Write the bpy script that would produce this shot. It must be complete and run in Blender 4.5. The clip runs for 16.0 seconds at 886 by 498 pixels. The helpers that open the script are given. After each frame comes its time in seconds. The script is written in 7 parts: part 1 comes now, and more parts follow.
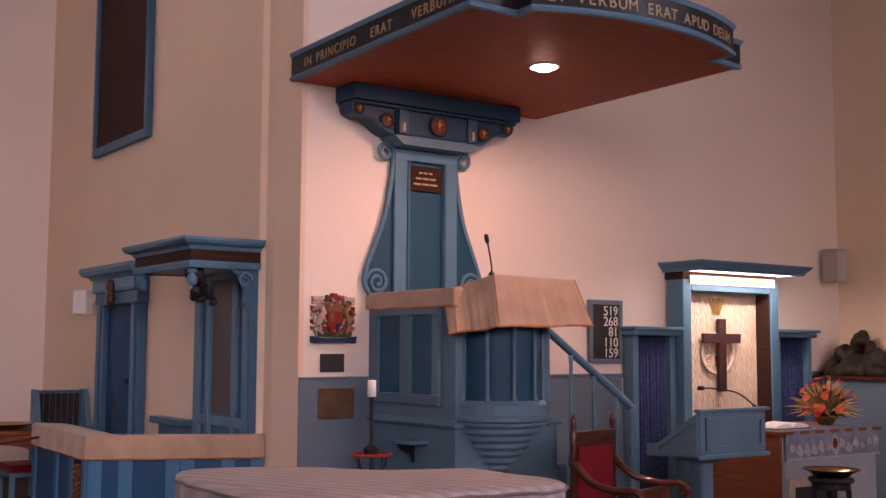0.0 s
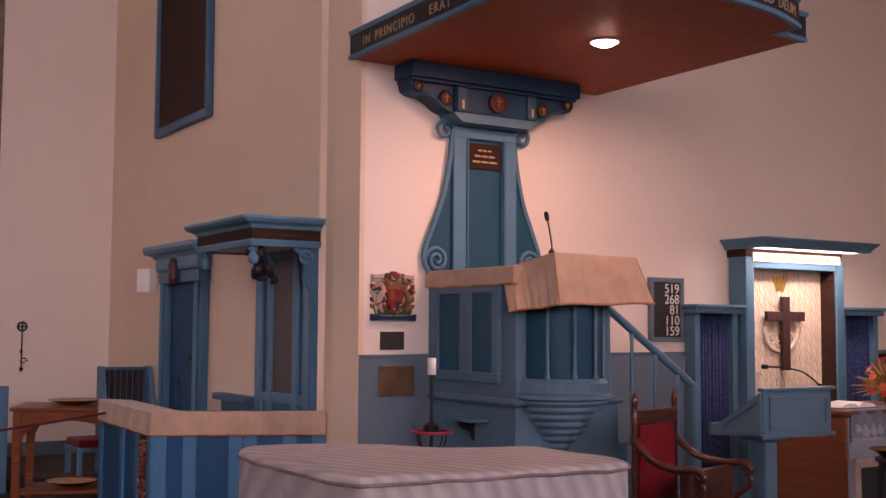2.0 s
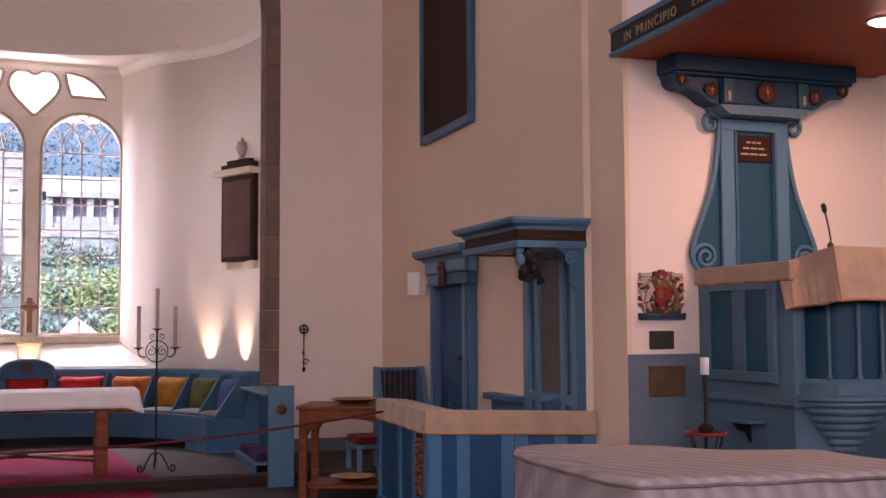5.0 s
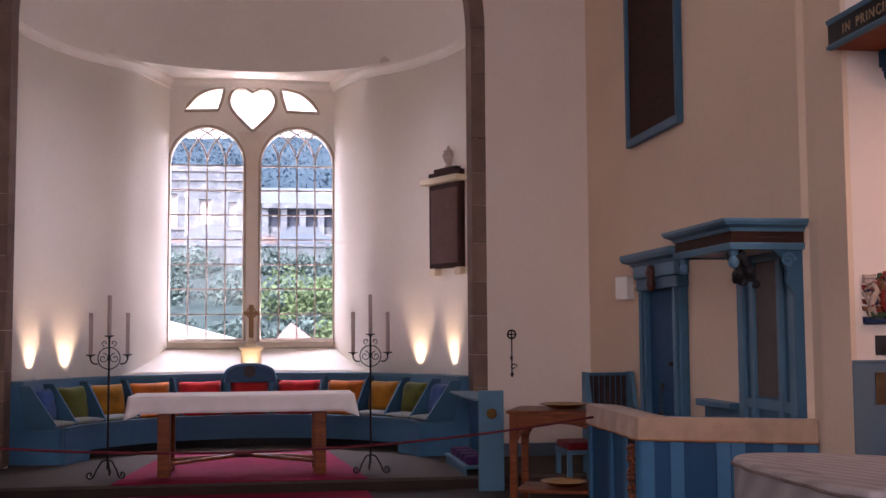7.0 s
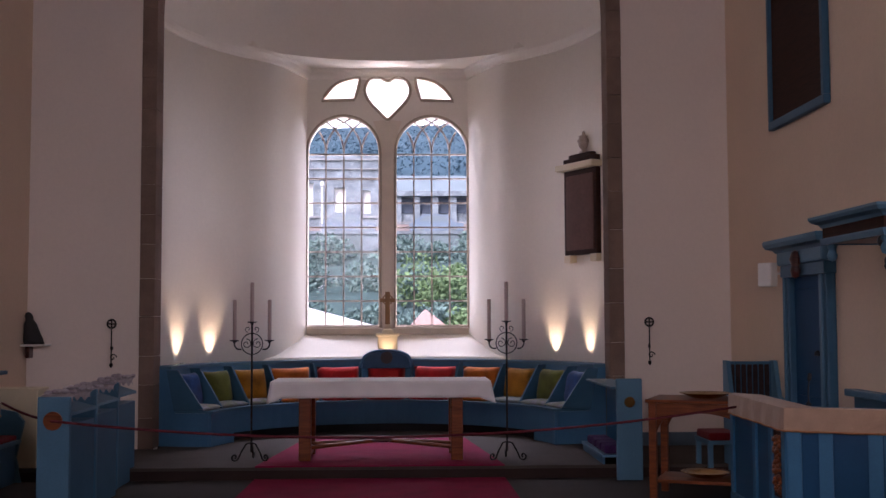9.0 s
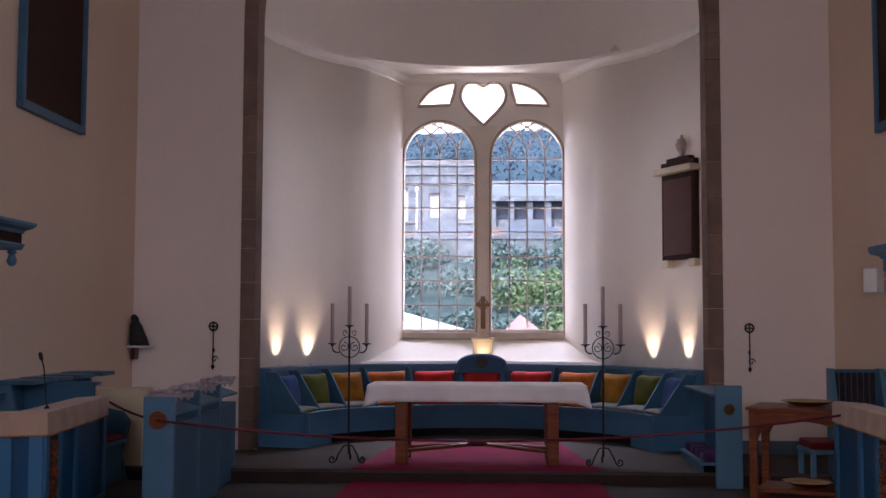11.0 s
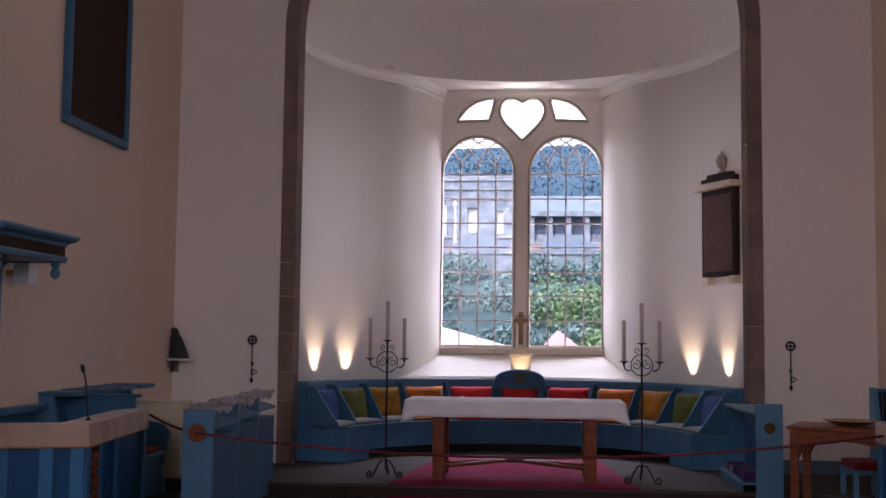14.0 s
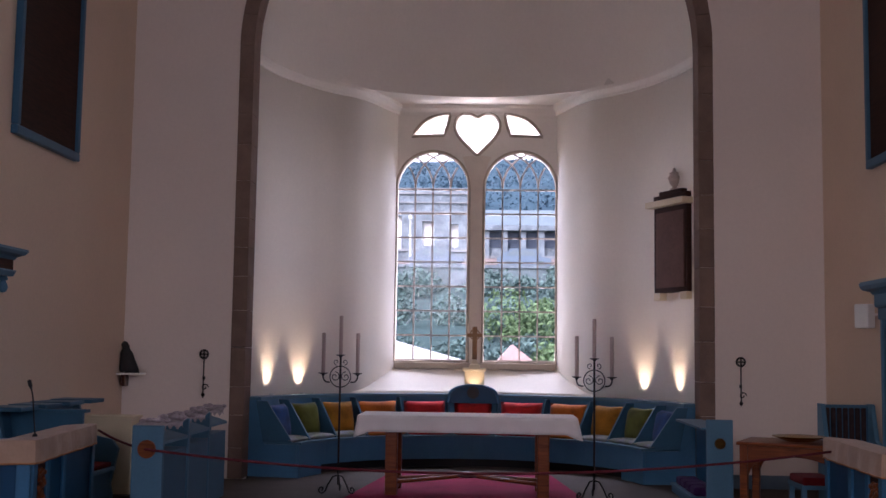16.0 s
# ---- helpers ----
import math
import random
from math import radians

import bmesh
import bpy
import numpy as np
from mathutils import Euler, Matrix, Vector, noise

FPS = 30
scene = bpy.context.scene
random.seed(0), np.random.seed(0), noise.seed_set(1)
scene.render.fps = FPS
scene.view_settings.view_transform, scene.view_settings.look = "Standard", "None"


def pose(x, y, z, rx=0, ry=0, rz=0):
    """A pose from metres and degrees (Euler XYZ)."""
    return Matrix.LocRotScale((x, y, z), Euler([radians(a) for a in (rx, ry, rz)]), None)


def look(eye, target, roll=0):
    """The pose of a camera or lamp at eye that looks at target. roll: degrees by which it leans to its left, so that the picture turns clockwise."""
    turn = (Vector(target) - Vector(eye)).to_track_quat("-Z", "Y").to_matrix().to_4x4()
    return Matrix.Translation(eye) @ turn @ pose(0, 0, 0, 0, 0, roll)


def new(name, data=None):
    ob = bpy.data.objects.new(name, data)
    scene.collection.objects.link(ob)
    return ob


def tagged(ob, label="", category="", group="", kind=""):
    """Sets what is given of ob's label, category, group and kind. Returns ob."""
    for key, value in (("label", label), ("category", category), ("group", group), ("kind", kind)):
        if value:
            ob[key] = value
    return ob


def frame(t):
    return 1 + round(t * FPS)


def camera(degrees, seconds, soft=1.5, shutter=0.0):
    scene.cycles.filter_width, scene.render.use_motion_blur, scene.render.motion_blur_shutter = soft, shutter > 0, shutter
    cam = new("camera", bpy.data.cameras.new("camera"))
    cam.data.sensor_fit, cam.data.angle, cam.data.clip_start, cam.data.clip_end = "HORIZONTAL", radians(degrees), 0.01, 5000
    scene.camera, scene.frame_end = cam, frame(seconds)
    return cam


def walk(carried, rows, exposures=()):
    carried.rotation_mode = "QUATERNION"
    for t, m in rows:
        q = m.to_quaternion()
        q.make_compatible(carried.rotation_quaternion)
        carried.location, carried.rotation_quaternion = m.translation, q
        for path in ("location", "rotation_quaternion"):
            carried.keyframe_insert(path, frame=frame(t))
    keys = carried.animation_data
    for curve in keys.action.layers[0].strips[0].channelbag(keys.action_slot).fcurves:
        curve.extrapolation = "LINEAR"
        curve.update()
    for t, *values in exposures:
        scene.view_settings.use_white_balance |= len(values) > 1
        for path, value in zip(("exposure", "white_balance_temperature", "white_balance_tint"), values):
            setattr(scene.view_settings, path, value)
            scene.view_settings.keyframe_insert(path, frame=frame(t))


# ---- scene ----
cam = camera(43.09, 16.0)
# seconds, place, turn to the left, tilt up, lean
ROWS = [
    (0.0, -0.000, 0.000, 1.650, -35.15, 5.09, 0.30),
    (0.5, -0.001, 0.001, 1.662, -35.35, 4.87, 0.38),
    (1.0, 0.004, 0.012, 1.651, -35.58, 4.61, 0.35),
    (1.5, 0.010, 0.010, 1.647, -34.84, 4.28, 0.23),
    (2.0, -0.003, 0.023, 1.652, -32.22, 3.94, 0.35),
    (2.5, -0.008, 0.023, 1.649, -29.76, 3.90, 0.36),
    (3.0, -0.012, 0.028, 1.655, -28.38, 3.94, 0.35),
    (5.5, -0.059, 0.038, 1.657, -15.90, 4.09, -0.31),
    (6.0, -0.074, 0.036, 1.657, -12.97, 4.38, -0.25),
    (6.5, -0.094, 0.031, 1.658, -10.89, 4.48, -0.48),
    (7.0, -0.095, 0.034, 1.653, -8.66, 4.24, -0.39),
    (7.5, -0.099, 0.033, 1.656, -7.02, 4.31, -0.34),
    (8.0, -0.109, 0.039, 1.649, -6.02, 4.18, -0.25),
    (8.5, -0.110, 0.059, 1.641, -4.15, 3.60, 0.02),
    (9.0, -0.136, 0.065, 1.657, -1.93, 3.60, -0.21),
    (9.5, -0.146, 0.059, 1.655, -0.21, 3.64, -0.08),
    (12.0, -0.155, 0.042, 1.644, 4.52, 3.95, 0.25),
    (12.5, -0.149, 0.043, 1.642, 5.40, 3.80, 0.33),
    (13.0, -0.166, 0.047, 1.643, 5.75, 3.82, 0.37),
    (13.5, -0.164, 0.040, 1.664, 5.44, 4.27, 0.53),
    (14.0, -0.156, 0.036, 1.655, 4.84, 4.60, 0.66),
    (14.5, -0.143, 0.032, 1.654, 4.16, 5.35, 0.87),
    (15.0, -0.123, 0.024, 1.648, 3.54, 5.70, 1.02),
    (15.5, -0.122, 0.032, 1.649, 2.91, 5.63, 0.73),
    (16.0, -0.146, 0.037, 1.675, 2.55, 5.30, 0.83),
]
EXPOSURES = [(0.0, 1.68, 6640, 45), (3.0, 1.66, 6640, 44), (5.5, 1.5, 6500, 41), (7.0, 1.16, 6350, 37), (8.0, 0.80, 6200, 34), (9.0, 0.66, 6080, 33), (12.0, 0.77, 5900, 31), (14.5, 0.74, 5850, 31), (16.0, 0.66, 5850, 31)]
walk(cam, [(t, pose(x, y, z, 0, 0, turn) @ pose(0, 0, 0, 90 + tilt) @ pose(0, 0, 0, 0, 0, lean)) for t, x, y, z, turn, tilt, lean in ROWS], EXPOSURES)

# ---- plan, in metres ----
CX = -0.40          # axis of the chancel
YA, YB = 13.65, 13.98   # chancel arch wall, front and back
XR, XL = 3.83, -4.65    # side walls of the recess
YP = 7.36           # pulpit wall
XE = 10.35          # far side wall
ZC = 8.6            # ceiling
STEP = 0.13         # chancel platform
APY, APR = 13.42, 2.92  # apse centre and radius
YW = 16.95          # chancel window wall
ZK = 5.45           # apse cornice

# ---- light ----
world = bpy.data.worlds.new("sky")
scene.world = world
world.use_nodes = True
wn = world.node_tree.nodes
sky = wn.new("ShaderNodeTexSky")
sky.sky_type, sky.sun_disc = "NISHITA", False
sky.sun_elevation, sky.sun_rotation = radians(38), radians(200)
sky.dust_density, sky.ozone_density = 5.0, 0.6
world.node_tree.links.new(sky.outputs[0], wn["Background"].inputs[0])
wn["Background"].inputs[1].default_value = 0.15


def lamp(name, kind, m, energy, color, **settings):
    data = bpy.data.lights.new(name, kind)
    data.energy, data.color = energy, color
    for key, value in settings.items():
        if key == "size":
            if kind == "AREA":
                data.size = value
            else:
                data.shadow_soft_size = value
        elif key == "size_y":
            data.shape, data.size_y = "RECTANGLE", value
        elif key == "disk":
            data.shape, data.size = "DISK", value
        elif key == "angle":
            data.angle = value
        elif key == "spot":
            data.spot_size, data.spot_blend = value
        elif key == "spread":
            data.spread = value
    ob = new(name, data)
    ob.matrix_world = m
    return ob


SUN = 3.2
lamp("sun", "SUN", look((0, 0, 20), (6, 12, 0)), SUN, (1.0, 0.95, 0.88), angle=radians(8))
# daylight of the chancel window, from the sky above and before it
lamp("chancel_daylight", "AREA", look((CX, 23.0, 11.0), (CX, 15.6, 3.0)), 1600, (0.86, 0.92, 1.0), size=3.6, size_y=3.4)
lamp("chancel_daylight_west", "AREA", look((CX - 9.0, 21.7, 3.2), (CX + 0.6, 16.0, 3.8)), 880, (0.88, 0.93, 1.0), size=3.6, size_y=5.4)
lamp("chancel_daylight_east", "AREA", look((CX + 9.0, 21.7, 3.2), (CX - 0.6, 16.0, 3.8)), 880, (0.88, 0.93, 1.0), size=3.6, size_y=5.4)
# unseen upward lamp added below the window to brighten the dome and soffit
lamp("chancel_ground_light", "AREA", look((CX, 25.0, -1.9), (CX, 15.2, 5.6)), 2000, (1.0, 0.96, 0.9), size=8.0, size_y=3.6)
# assumed tall nave windows, unseen behind and beside the camera; two lamps are added fill
lamp("nave_daylight_south", "AREA", look((-2.0, -6.65, 4.6), (1.4, 13.0, 3.4)), 32, (1.0, 0.95, 0.92), size=2.6, size_y=3.6, spread=radians(72))
# fill added for the pulpit wall, then for the west recess wall
lamp("nave_daylight_south_east", "AREA", look((6.0, -6.65, 4.6), (8.2, YP, 3.4)), 3.4, (0.96, 0.97, 1.0), size=2.6, size_y=3.6, spread=radians(72))
lamp("nave_daylight_east", "AREA", look((10.1, -2.5, 4.6), (XL, 10.4, 2.4)), 16, (0.92, 0.96, 1.0), size=2.6, size_y=3.6, spread=radians(64))
lamp("nave_daylight_west", "AREA", look((-10.15, 2.0, 4.6), (0, 2.0, 3.6)), 50, (0.98, 0.96, 0.95), size=2.6, size_y=3.6)
# lamps that the place shows
lamp("sounding_board_lamp", "AREA", look((5.02, 5.91, 3.585), (5.02, 5.911, 0)), 11, (1.0, 0.52, 0.26), disk=0.2)
lamp("screen_strip_lamp", "AREA", look((8.4, 6.88, 2.36), (8.4, 6.93, 0)), 5.5, (1.0, 0.88, 0.68), size=1.15, size_y=0.08)

# ---- materials ----
MATS = {}


def material(name, color, rough=0.6, metal=0.0, vary=0.12, scale=3.0, fine=60.0, bump=0.15, tint=None, island=0.0, leafy=0.0, sheen=0.0, coat=0.0):
    """A surface with slow stains, fine grain and relief."""
    if name in MATS:
        return MATS[name]
    m = bpy.data.materials.new(name)
    m.use_nodes = True
    nt = m.node_tree
    n, link = nt.nodes, nt.links.new
    p = n["Principled BSDF"]
    p.inputs["Roughness"].default_value = rough
    p.inputs["Metallic"].default_value = metal
    p.inputs["Sheen Weight"].default_value = sheen
    p.inputs["Coat Weight"].default_value = coat
    p.inputs["Specular IOR Level"].default_value = 0.5 if metal else 0.25
    tc = n.new("ShaderNodeTexCoord")
    big, small = n.new("ShaderNodeTexNoise"), n.new("ShaderNodeTexNoise")
    big.inputs["Scale"].default_value, big.inputs["Detail"].default_value = scale, 5
    small.inputs["Scale"].default_value, small.inputs["Detail"].default_value = fine, 3
    for q in (big, small):
        link(tc.outputs["Object"], q.inputs["Vector"])
    add = n.new("ShaderNodeMath")
    add.operation = "MULTIPLY_ADD"
    add.inputs[1].default_value, add.inputs[2].default_value = 0.45, 0.0
    link(small.outputs[0], add.inputs[0])
    add2 = n.new("ShaderNodeMath")
    add2.operation = "MULTIPLY_ADD"
    add2.inputs[1].default_value = 0.75
    link(big.outputs[0], add2.inputs[0])
    link(add.outputs[0], add2.inputs[2])
    ramp = n.new("ShaderNodeValToRGB")
    lo = [c * (1 - vary) for c in (tint or color)]
    hi = [min(1, c * (1 + vary)) for c in color]
    ramp.color_ramp.elements[0].position, ramp.color_ramp.elements[1].position = 0.38, 0.82
    ramp.color_ramp.elements[0].color, ramp.color_ramp.elements[1].color = (*lo, 1), (*hi, 1)
    link(add2.outputs[0], ramp.inputs[0])
    out = ramp.outputs[0]
    if island or leafy:
        info = n.new("ShaderNodeNewGeometry" if leafy else "ShaderNodeObjectInfo")
        island = island or leafy
        hsv = n.new("ShaderNodeHueSaturation")
        mr = n.new("ShaderNodeMapRange")
        mr.inputs[3].default_value, mr.inputs[4].default_value = 1 - island, 1 + island
        link(info.outputs["Random Per Island" if leafy else "Random"], mr.inputs[0])
        link(mr.outputs[0], hsv.inputs["Value"])
        link(out, hsv.inputs["Color"])
        out = hsv.outputs[0]
    link(out, p.inputs["Base Color"])
    if bump:
        b = n.new("ShaderNodeBump")
        b.inputs["Strength"].default_value, b.inputs["Distance"].default_value = bump, 0.01
        link(add2.outputs[0], b.inputs["Height"])
        link(b.outputs[0], p.inputs["Normal"])
    MATS[name] = m
    return m


def wood(name, color, dark, rough=0.4, scale=(1.0, 1.0, 14.0), coat=0.0):
    if name in MATS:
        return MATS[name]
    m = material(name, color, rough, vary=0.15, bump=0.08, coat=coat)
    n, link = m.node_tree.nodes, m.node_tree.links.new
    tc, mp, w = n.new("ShaderNodeTexCoord"), n.new("ShaderNodeMapping"), n.new("ShaderNodeTexNoise")
    mp.inputs["Scale"].default_value = scale
    w.inputs["Scale"].default_value, w.inputs["Detail"].default_value, w.inputs["Distortion"].default_value = 3.0, 6, 1.2
    link(tc.outputs["Object"], mp.inputs["Vector"])
    link(mp.outputs[0], w.inputs["Vector"])
    r = n.new("ShaderNodeValToRGB")
    r.color_ramp.elements[0].position, r.color_ramp.elements[1].position = 0.35, 0.7
    r.color_ramp.elements[0].color, r.color_ramp.elements[1].color = (*dark, 1), (*color, 1)
    link(w.outputs[0], r.inputs[0])
    link(r.outputs[0], n["Principled BSDF"].inputs["Base Color"])
    return m


def glowing(name, color, strength):
    m = bpy.data.materials.new(name)
    m.use_nodes = True
    p = m.node_tree.nodes["Principled BSDF"]
    p.inputs["Base Color"].default_value = (0.8, 0.8, 0.8, 1)
    p.inputs["Emission Color"].default_value = (*color, 1)
    p.inputs["Emission Strength"].default_value = strength
    return m


def pane_glass():
    m = bpy.data.materials.new("window_glass")
    m.use_nodes = True
    n, link = m.node_tree.nodes, m.node_tree.links.new
    for q in list(n):
        if q.type == "BSDF_PRINCIPLED":
            n.remove(q)
    mix, tr, gl = n.new("ShaderNodeMixShader"), n.new("ShaderNodeBsdfTransparent"), n.new("ShaderNodeBsdfGlossy")
    tr.inputs[0].default_value = (0.93, 0.97, 1.0, 1)
    gl.inputs["Roughness"].default_value = 0.05
    mix.inputs[0].default_value = 0.006
    link(tr.outputs[0], mix.inputs[1])
    link(gl.outputs[0], mix.inputs[2])
    link(mix.outputs[0], n["Material Output"].inputs[0])
    return m


PLASTER = material("white_plaster", (0.78, 0.68, 0.61), 0.85, vary=0.04, scale=0.7, fine=25, bump=0.06)
PLASTER_W = material("apse_plaster", (0.90, 0.83, 0.73), 0.85, vary=0.04, scale=0.8, fine=25, bump=0.08)
PLASTER_Y = material("cream_plaster", (0.74, 0.58, 0.44), 0.85, vary=0.05, scale=0.7, fine=25, bump=0.06)
CEIL = material("ceiling_plaster", (0.72, 0.66, 0.56), 0.9, vary=0.05, scale=0.6, fine=20)
DADO = material("dado_paint", (0.12, 0.172, 0.225), 0.5, vary=0.07, scale=1.5, fine=40, bump=0.05)
BLUE = material("grey_blue_paint", (0.038, 0.115, 0.192), 0.45, vary=0.12, scale=3, fine=50, bump=0.06)
BLUE2 = material("pale_blue_paint", (0.075, 0.18, 0.27), 0.45, vary=0.10, scale=3, fine=50, bump=0.06)
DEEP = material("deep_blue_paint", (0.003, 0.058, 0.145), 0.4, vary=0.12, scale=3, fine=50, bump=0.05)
BENCHBLUE = material("bench_blue_paint", (0.06, 0.175, 0.31), 0.45, vary=0.1, scale=3, fine=50, bump=0.05)
DEEP2 = material("mid_blue_paint", (0.035, 0.15, 0.28), 0.45, vary=0.12, scale=3, fine=50, bump=0.05)
STONE = material("brown_sandstone", (0.205, 0.14, 0.11), 0.9, vary=0.22, scale=4, fine=70, bump=0.4, island=0.09)
WINSTONE = material("buff_window_stone", (0.52, 0.43, 0.33), 0.8, vary=0.15, scale=5, fine=60, bump=0.3)
# window stone lightened in colour, so the backlit mullion looks lit
PALESTONE = material("lit_mullion_stone", (0.80, 0.70, 0.58), 0.85, vary=0.08, scale=5, fine=60, bump=0.2)
FLOOR = material("worn_stone_floor", (0.032, 0.027, 0.025), 0.8, vary=0.25, scale=2, fine=30, bump=0.2)
GREYCARPET = material("chancel_floor", (0.066, 0.054, 0.046), 0.95, vary=0.15, scale=3, fine=120, bump=0.3)
RISER = material("dark_step_riser", (0.03, 0.016, 0.013), 0.7, vary=0.25, scale=3, fine=50, bump=0.2)
CARPET = material("crimson_carpet", (0.23, 0.0015, 0.042), 0.95, vary=0.2, scale=4, fine=200, bump=0.4)
OAK = wood("honey_oak", (0.24, 0.062, 0.014), (0.12, 0.028, 0.007), 0.38, coat=0.1)
MAHOG = wood("dark_mahogany", (0.10, 0.025, 0.014), (0.035, 0.01, 0.008), 0.28, coat=0.35)
SOFFIT = wood("soffit_plywood", (0.44, 0.085, 0.018), (0.32, 0.055, 0.012), 0.6, (2.0, 9.0, 1.0))
BOARD = wood("dark_board", (0.05, 0.017, 0.010), (0.026, 0.011, 0.007), 0.85)
BLACK = material("black_paint", (0.012, 0.012, 0.014), 0.4, vary=0.2)
IRON = material("wrought_iron", (0.018, 0.016, 0.015), 0.5, 0.6, vary=0.3, bump=0.2)
GOLD = material("gold_leaf", (0.62, 0.40, 0.12), 0.35, 0.8, vary=0.15)
GILT = material("dull_gilt_paint", (0.40, 0.28, 0.16), 0.55, 0.2, vary=0.15)
HEM = material("orange_braid", (0.36, 0.17, 0.08), 0.9, vary=0.3, scale=30, fine=200, bump=0.6)
BRASS = material("polished_brass", (0.40, 0.26, 0.09), 0.22, 1.0, vary=0.12)
BRONZE = material("bronze", (0.03, 0.02, 0.013), 0.6, 0.3, vary=0.35, scale=9, bump=0.5)
CLOTH = material("beige_cloth", (0.41, 0.28, 0.20), 0.95, vary=0.16, scale=7, fine=150, bump=0.7, sheen=0.2)
LINEN = material("white_linen", (0.80, 0.77, 0.76), 0.9, vary=0.04, scale=4, fine=180, bump=0.2)
QUILT = material("quilted_cover", (0.38, 0.345, 0.345), 0.9, vary=0.1, scale=6, fine=160, bump=0.25)
qn, ql = QUILT.node_tree.nodes, QUILT.node_tree.links.new
qtc = qn.new("ShaderNodeTexCoord")
waves = []
for turn, size in ((0.0, 3.6), (-0.9, 3.6)):
    mp, wv = qn.new("ShaderNodeMapping"), qn.new("ShaderNodeTexWave")
    mp.inputs["Rotation"].default_value = (0.7, 0.5, turn)
    wv.inputs["Scale"].default_value, wv.inputs["Distortion"].default_value, wv.inputs["Detail Scale"].default_value = size, 0.6, 2.0
    ql(qtc.outputs["Object"], mp.inputs["Vector"])
    ql(mp.outputs[0], wv.inputs["Vector"])
    waves.append(wv)
qm = qn.new("ShaderNodeMath")
qm.operation = "MINIMUM"
ql(waves[0].outputs["Fac"], qm.inputs[0])
ql(waves[1].outputs["Fac"], qm.inputs[1])
qb = qn.new("ShaderNodeBump")
qb.inputs["Strength"].default_value, qb.inputs["Distance"].default_value = 0.6, 0.01
ql(qm.outputs[0], qb.inputs["Height"])
ql(qb.outputs[0], qn["Principled BSDF"].inputs["Normal"])
# furrow shade of the quilting put into the colour too, along the first wave
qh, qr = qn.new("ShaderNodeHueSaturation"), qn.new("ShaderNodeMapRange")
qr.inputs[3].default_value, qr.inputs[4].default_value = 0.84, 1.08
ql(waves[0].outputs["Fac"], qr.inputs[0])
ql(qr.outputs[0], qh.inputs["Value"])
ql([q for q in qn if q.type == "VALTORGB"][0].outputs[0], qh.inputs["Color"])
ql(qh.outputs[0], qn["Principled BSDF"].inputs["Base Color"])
RED = material("red_velvet", (0.17, 0.004, 0.008), 0.85, vary=0.3, scale=5, fine=120, bump=0.2, sheen=0.05)
SLATE = material("slate_black", (0.03, 0.03, 0.032), 0.5, vary=0.2)
WHITE = material("white_paint", (0.80, 0.79, 0.76), 0.5, vary=0.04)
CREAMP = material("ivory_paint", (0.74, 0.62, 0.42), 0.5, vary=0.06)
WAX = material("candle_wax", (0.55, 0.43, 0.38), 0.5, vary=0.06)
CURTAIN = material("navy_curtain", (0.05, 0.075, 0.19), 0.9, vary=0.3, scale=48, fine=170, bump=0.2, tint=(0.006, 0.012, 0.06))
GLASS = pane_glass()
GREYBLUE = material("worn_grey_blue_paint", (0.08, 0.155, 0.215), 0.38, vary=0.12, scale=3, fine=50, bump=0.06)
# two blues darkened to hold the shadow under the sounding board
SHADED_NAVY = material("shaded_navy_paint", (0.006, 0.038, 0.085), 0.4, vary=0.15)
SHADEBLUE = material("shaded_slate_blue_paint", (0.022, 0.07, 0.12), 0.45, vary=0.12)
DOORBLUE = material("door_blue_paint", (0.003, 0.05, 0.13), 0.65, vary=0.12)
LACE = material("lilac_grey_lace", (0.40, 0.35, 0.37), 0.95, vary=0.3, scale=40, fine=150, bump=0.4)
LEAD = material("pale_glazing_bar", (0.58, 0.50, 0.46), 0.6, vary=0.1)


# ---- mesh helpers ----
def bmnew():
    return bmesh.new()


def part(name, bm, mat, parent=None, label="", smooth=False):
    """One mesh object from a bmesh, under a thing or a part."""
    bmesh.ops.recalc_face_normals(bm, faces=bm.faces[:])
    me = bpy.data.meshes.new(name)
    bm.to_mesh(me)
    bm.free()
    for q in (mat if isinstance(mat, (list, tuple)) else [mat]):
        me.materials.append(q)
    if smooth:
        for f in me.polygons:
            f.use_smooth = True
    ob = new(name, me)
    if parent is not None:
        ob.parent = parent
        ob.matrix_parent_inverse = parent.matrix_basis.inverted()
    if label:
        tagged(ob, label)
    return ob


def thing(name, label, category, at=(0, 0, 0), turn=0.0, group="", kind=""):
    """An empty at a thing's base, to parent its parts."""
    ob = new(name)
    ob.matrix_basis = pose(*at, 0, 0, turn)
    ob.empty_display_size = 0.1
    return tagged(ob, label, category, group, kind)


def local(name, bm, mat, parent, label="", smooth=False):
    """A part whose coordinates are measured from its thing's base."""
    ob = part(name, bm, mat, None, label, smooth)
    ob.parent = parent
    return ob


def box(bm, x0, x1, y0, y1, z0, z1, bevel=0.0, m=None):
    r = bmesh.ops.create_cube(bm, size=1.0)
    vs = r["verts"]
    for v in vs:
        v.co = Vector((x0 + (v.co.x + 0.5) * (x1 - x0), y0 + (v.co.y + 0.5) * (y1 - y0), z0 + (v.co.z + 0.5) * (z1 - z0)))
    if m is not None:
        for v in vs:
            v.co = m @ v.co
    if bevel:
        es = list({e for v in vs for e in v.link_edges})
        bmesh.ops.bevel(bm, geom=es, offset=bevel, segments=2, affect="EDGES", profile=0.6)
    return bm


def one_box(*a, **k):
    return box(bmnew(), *a, **k)


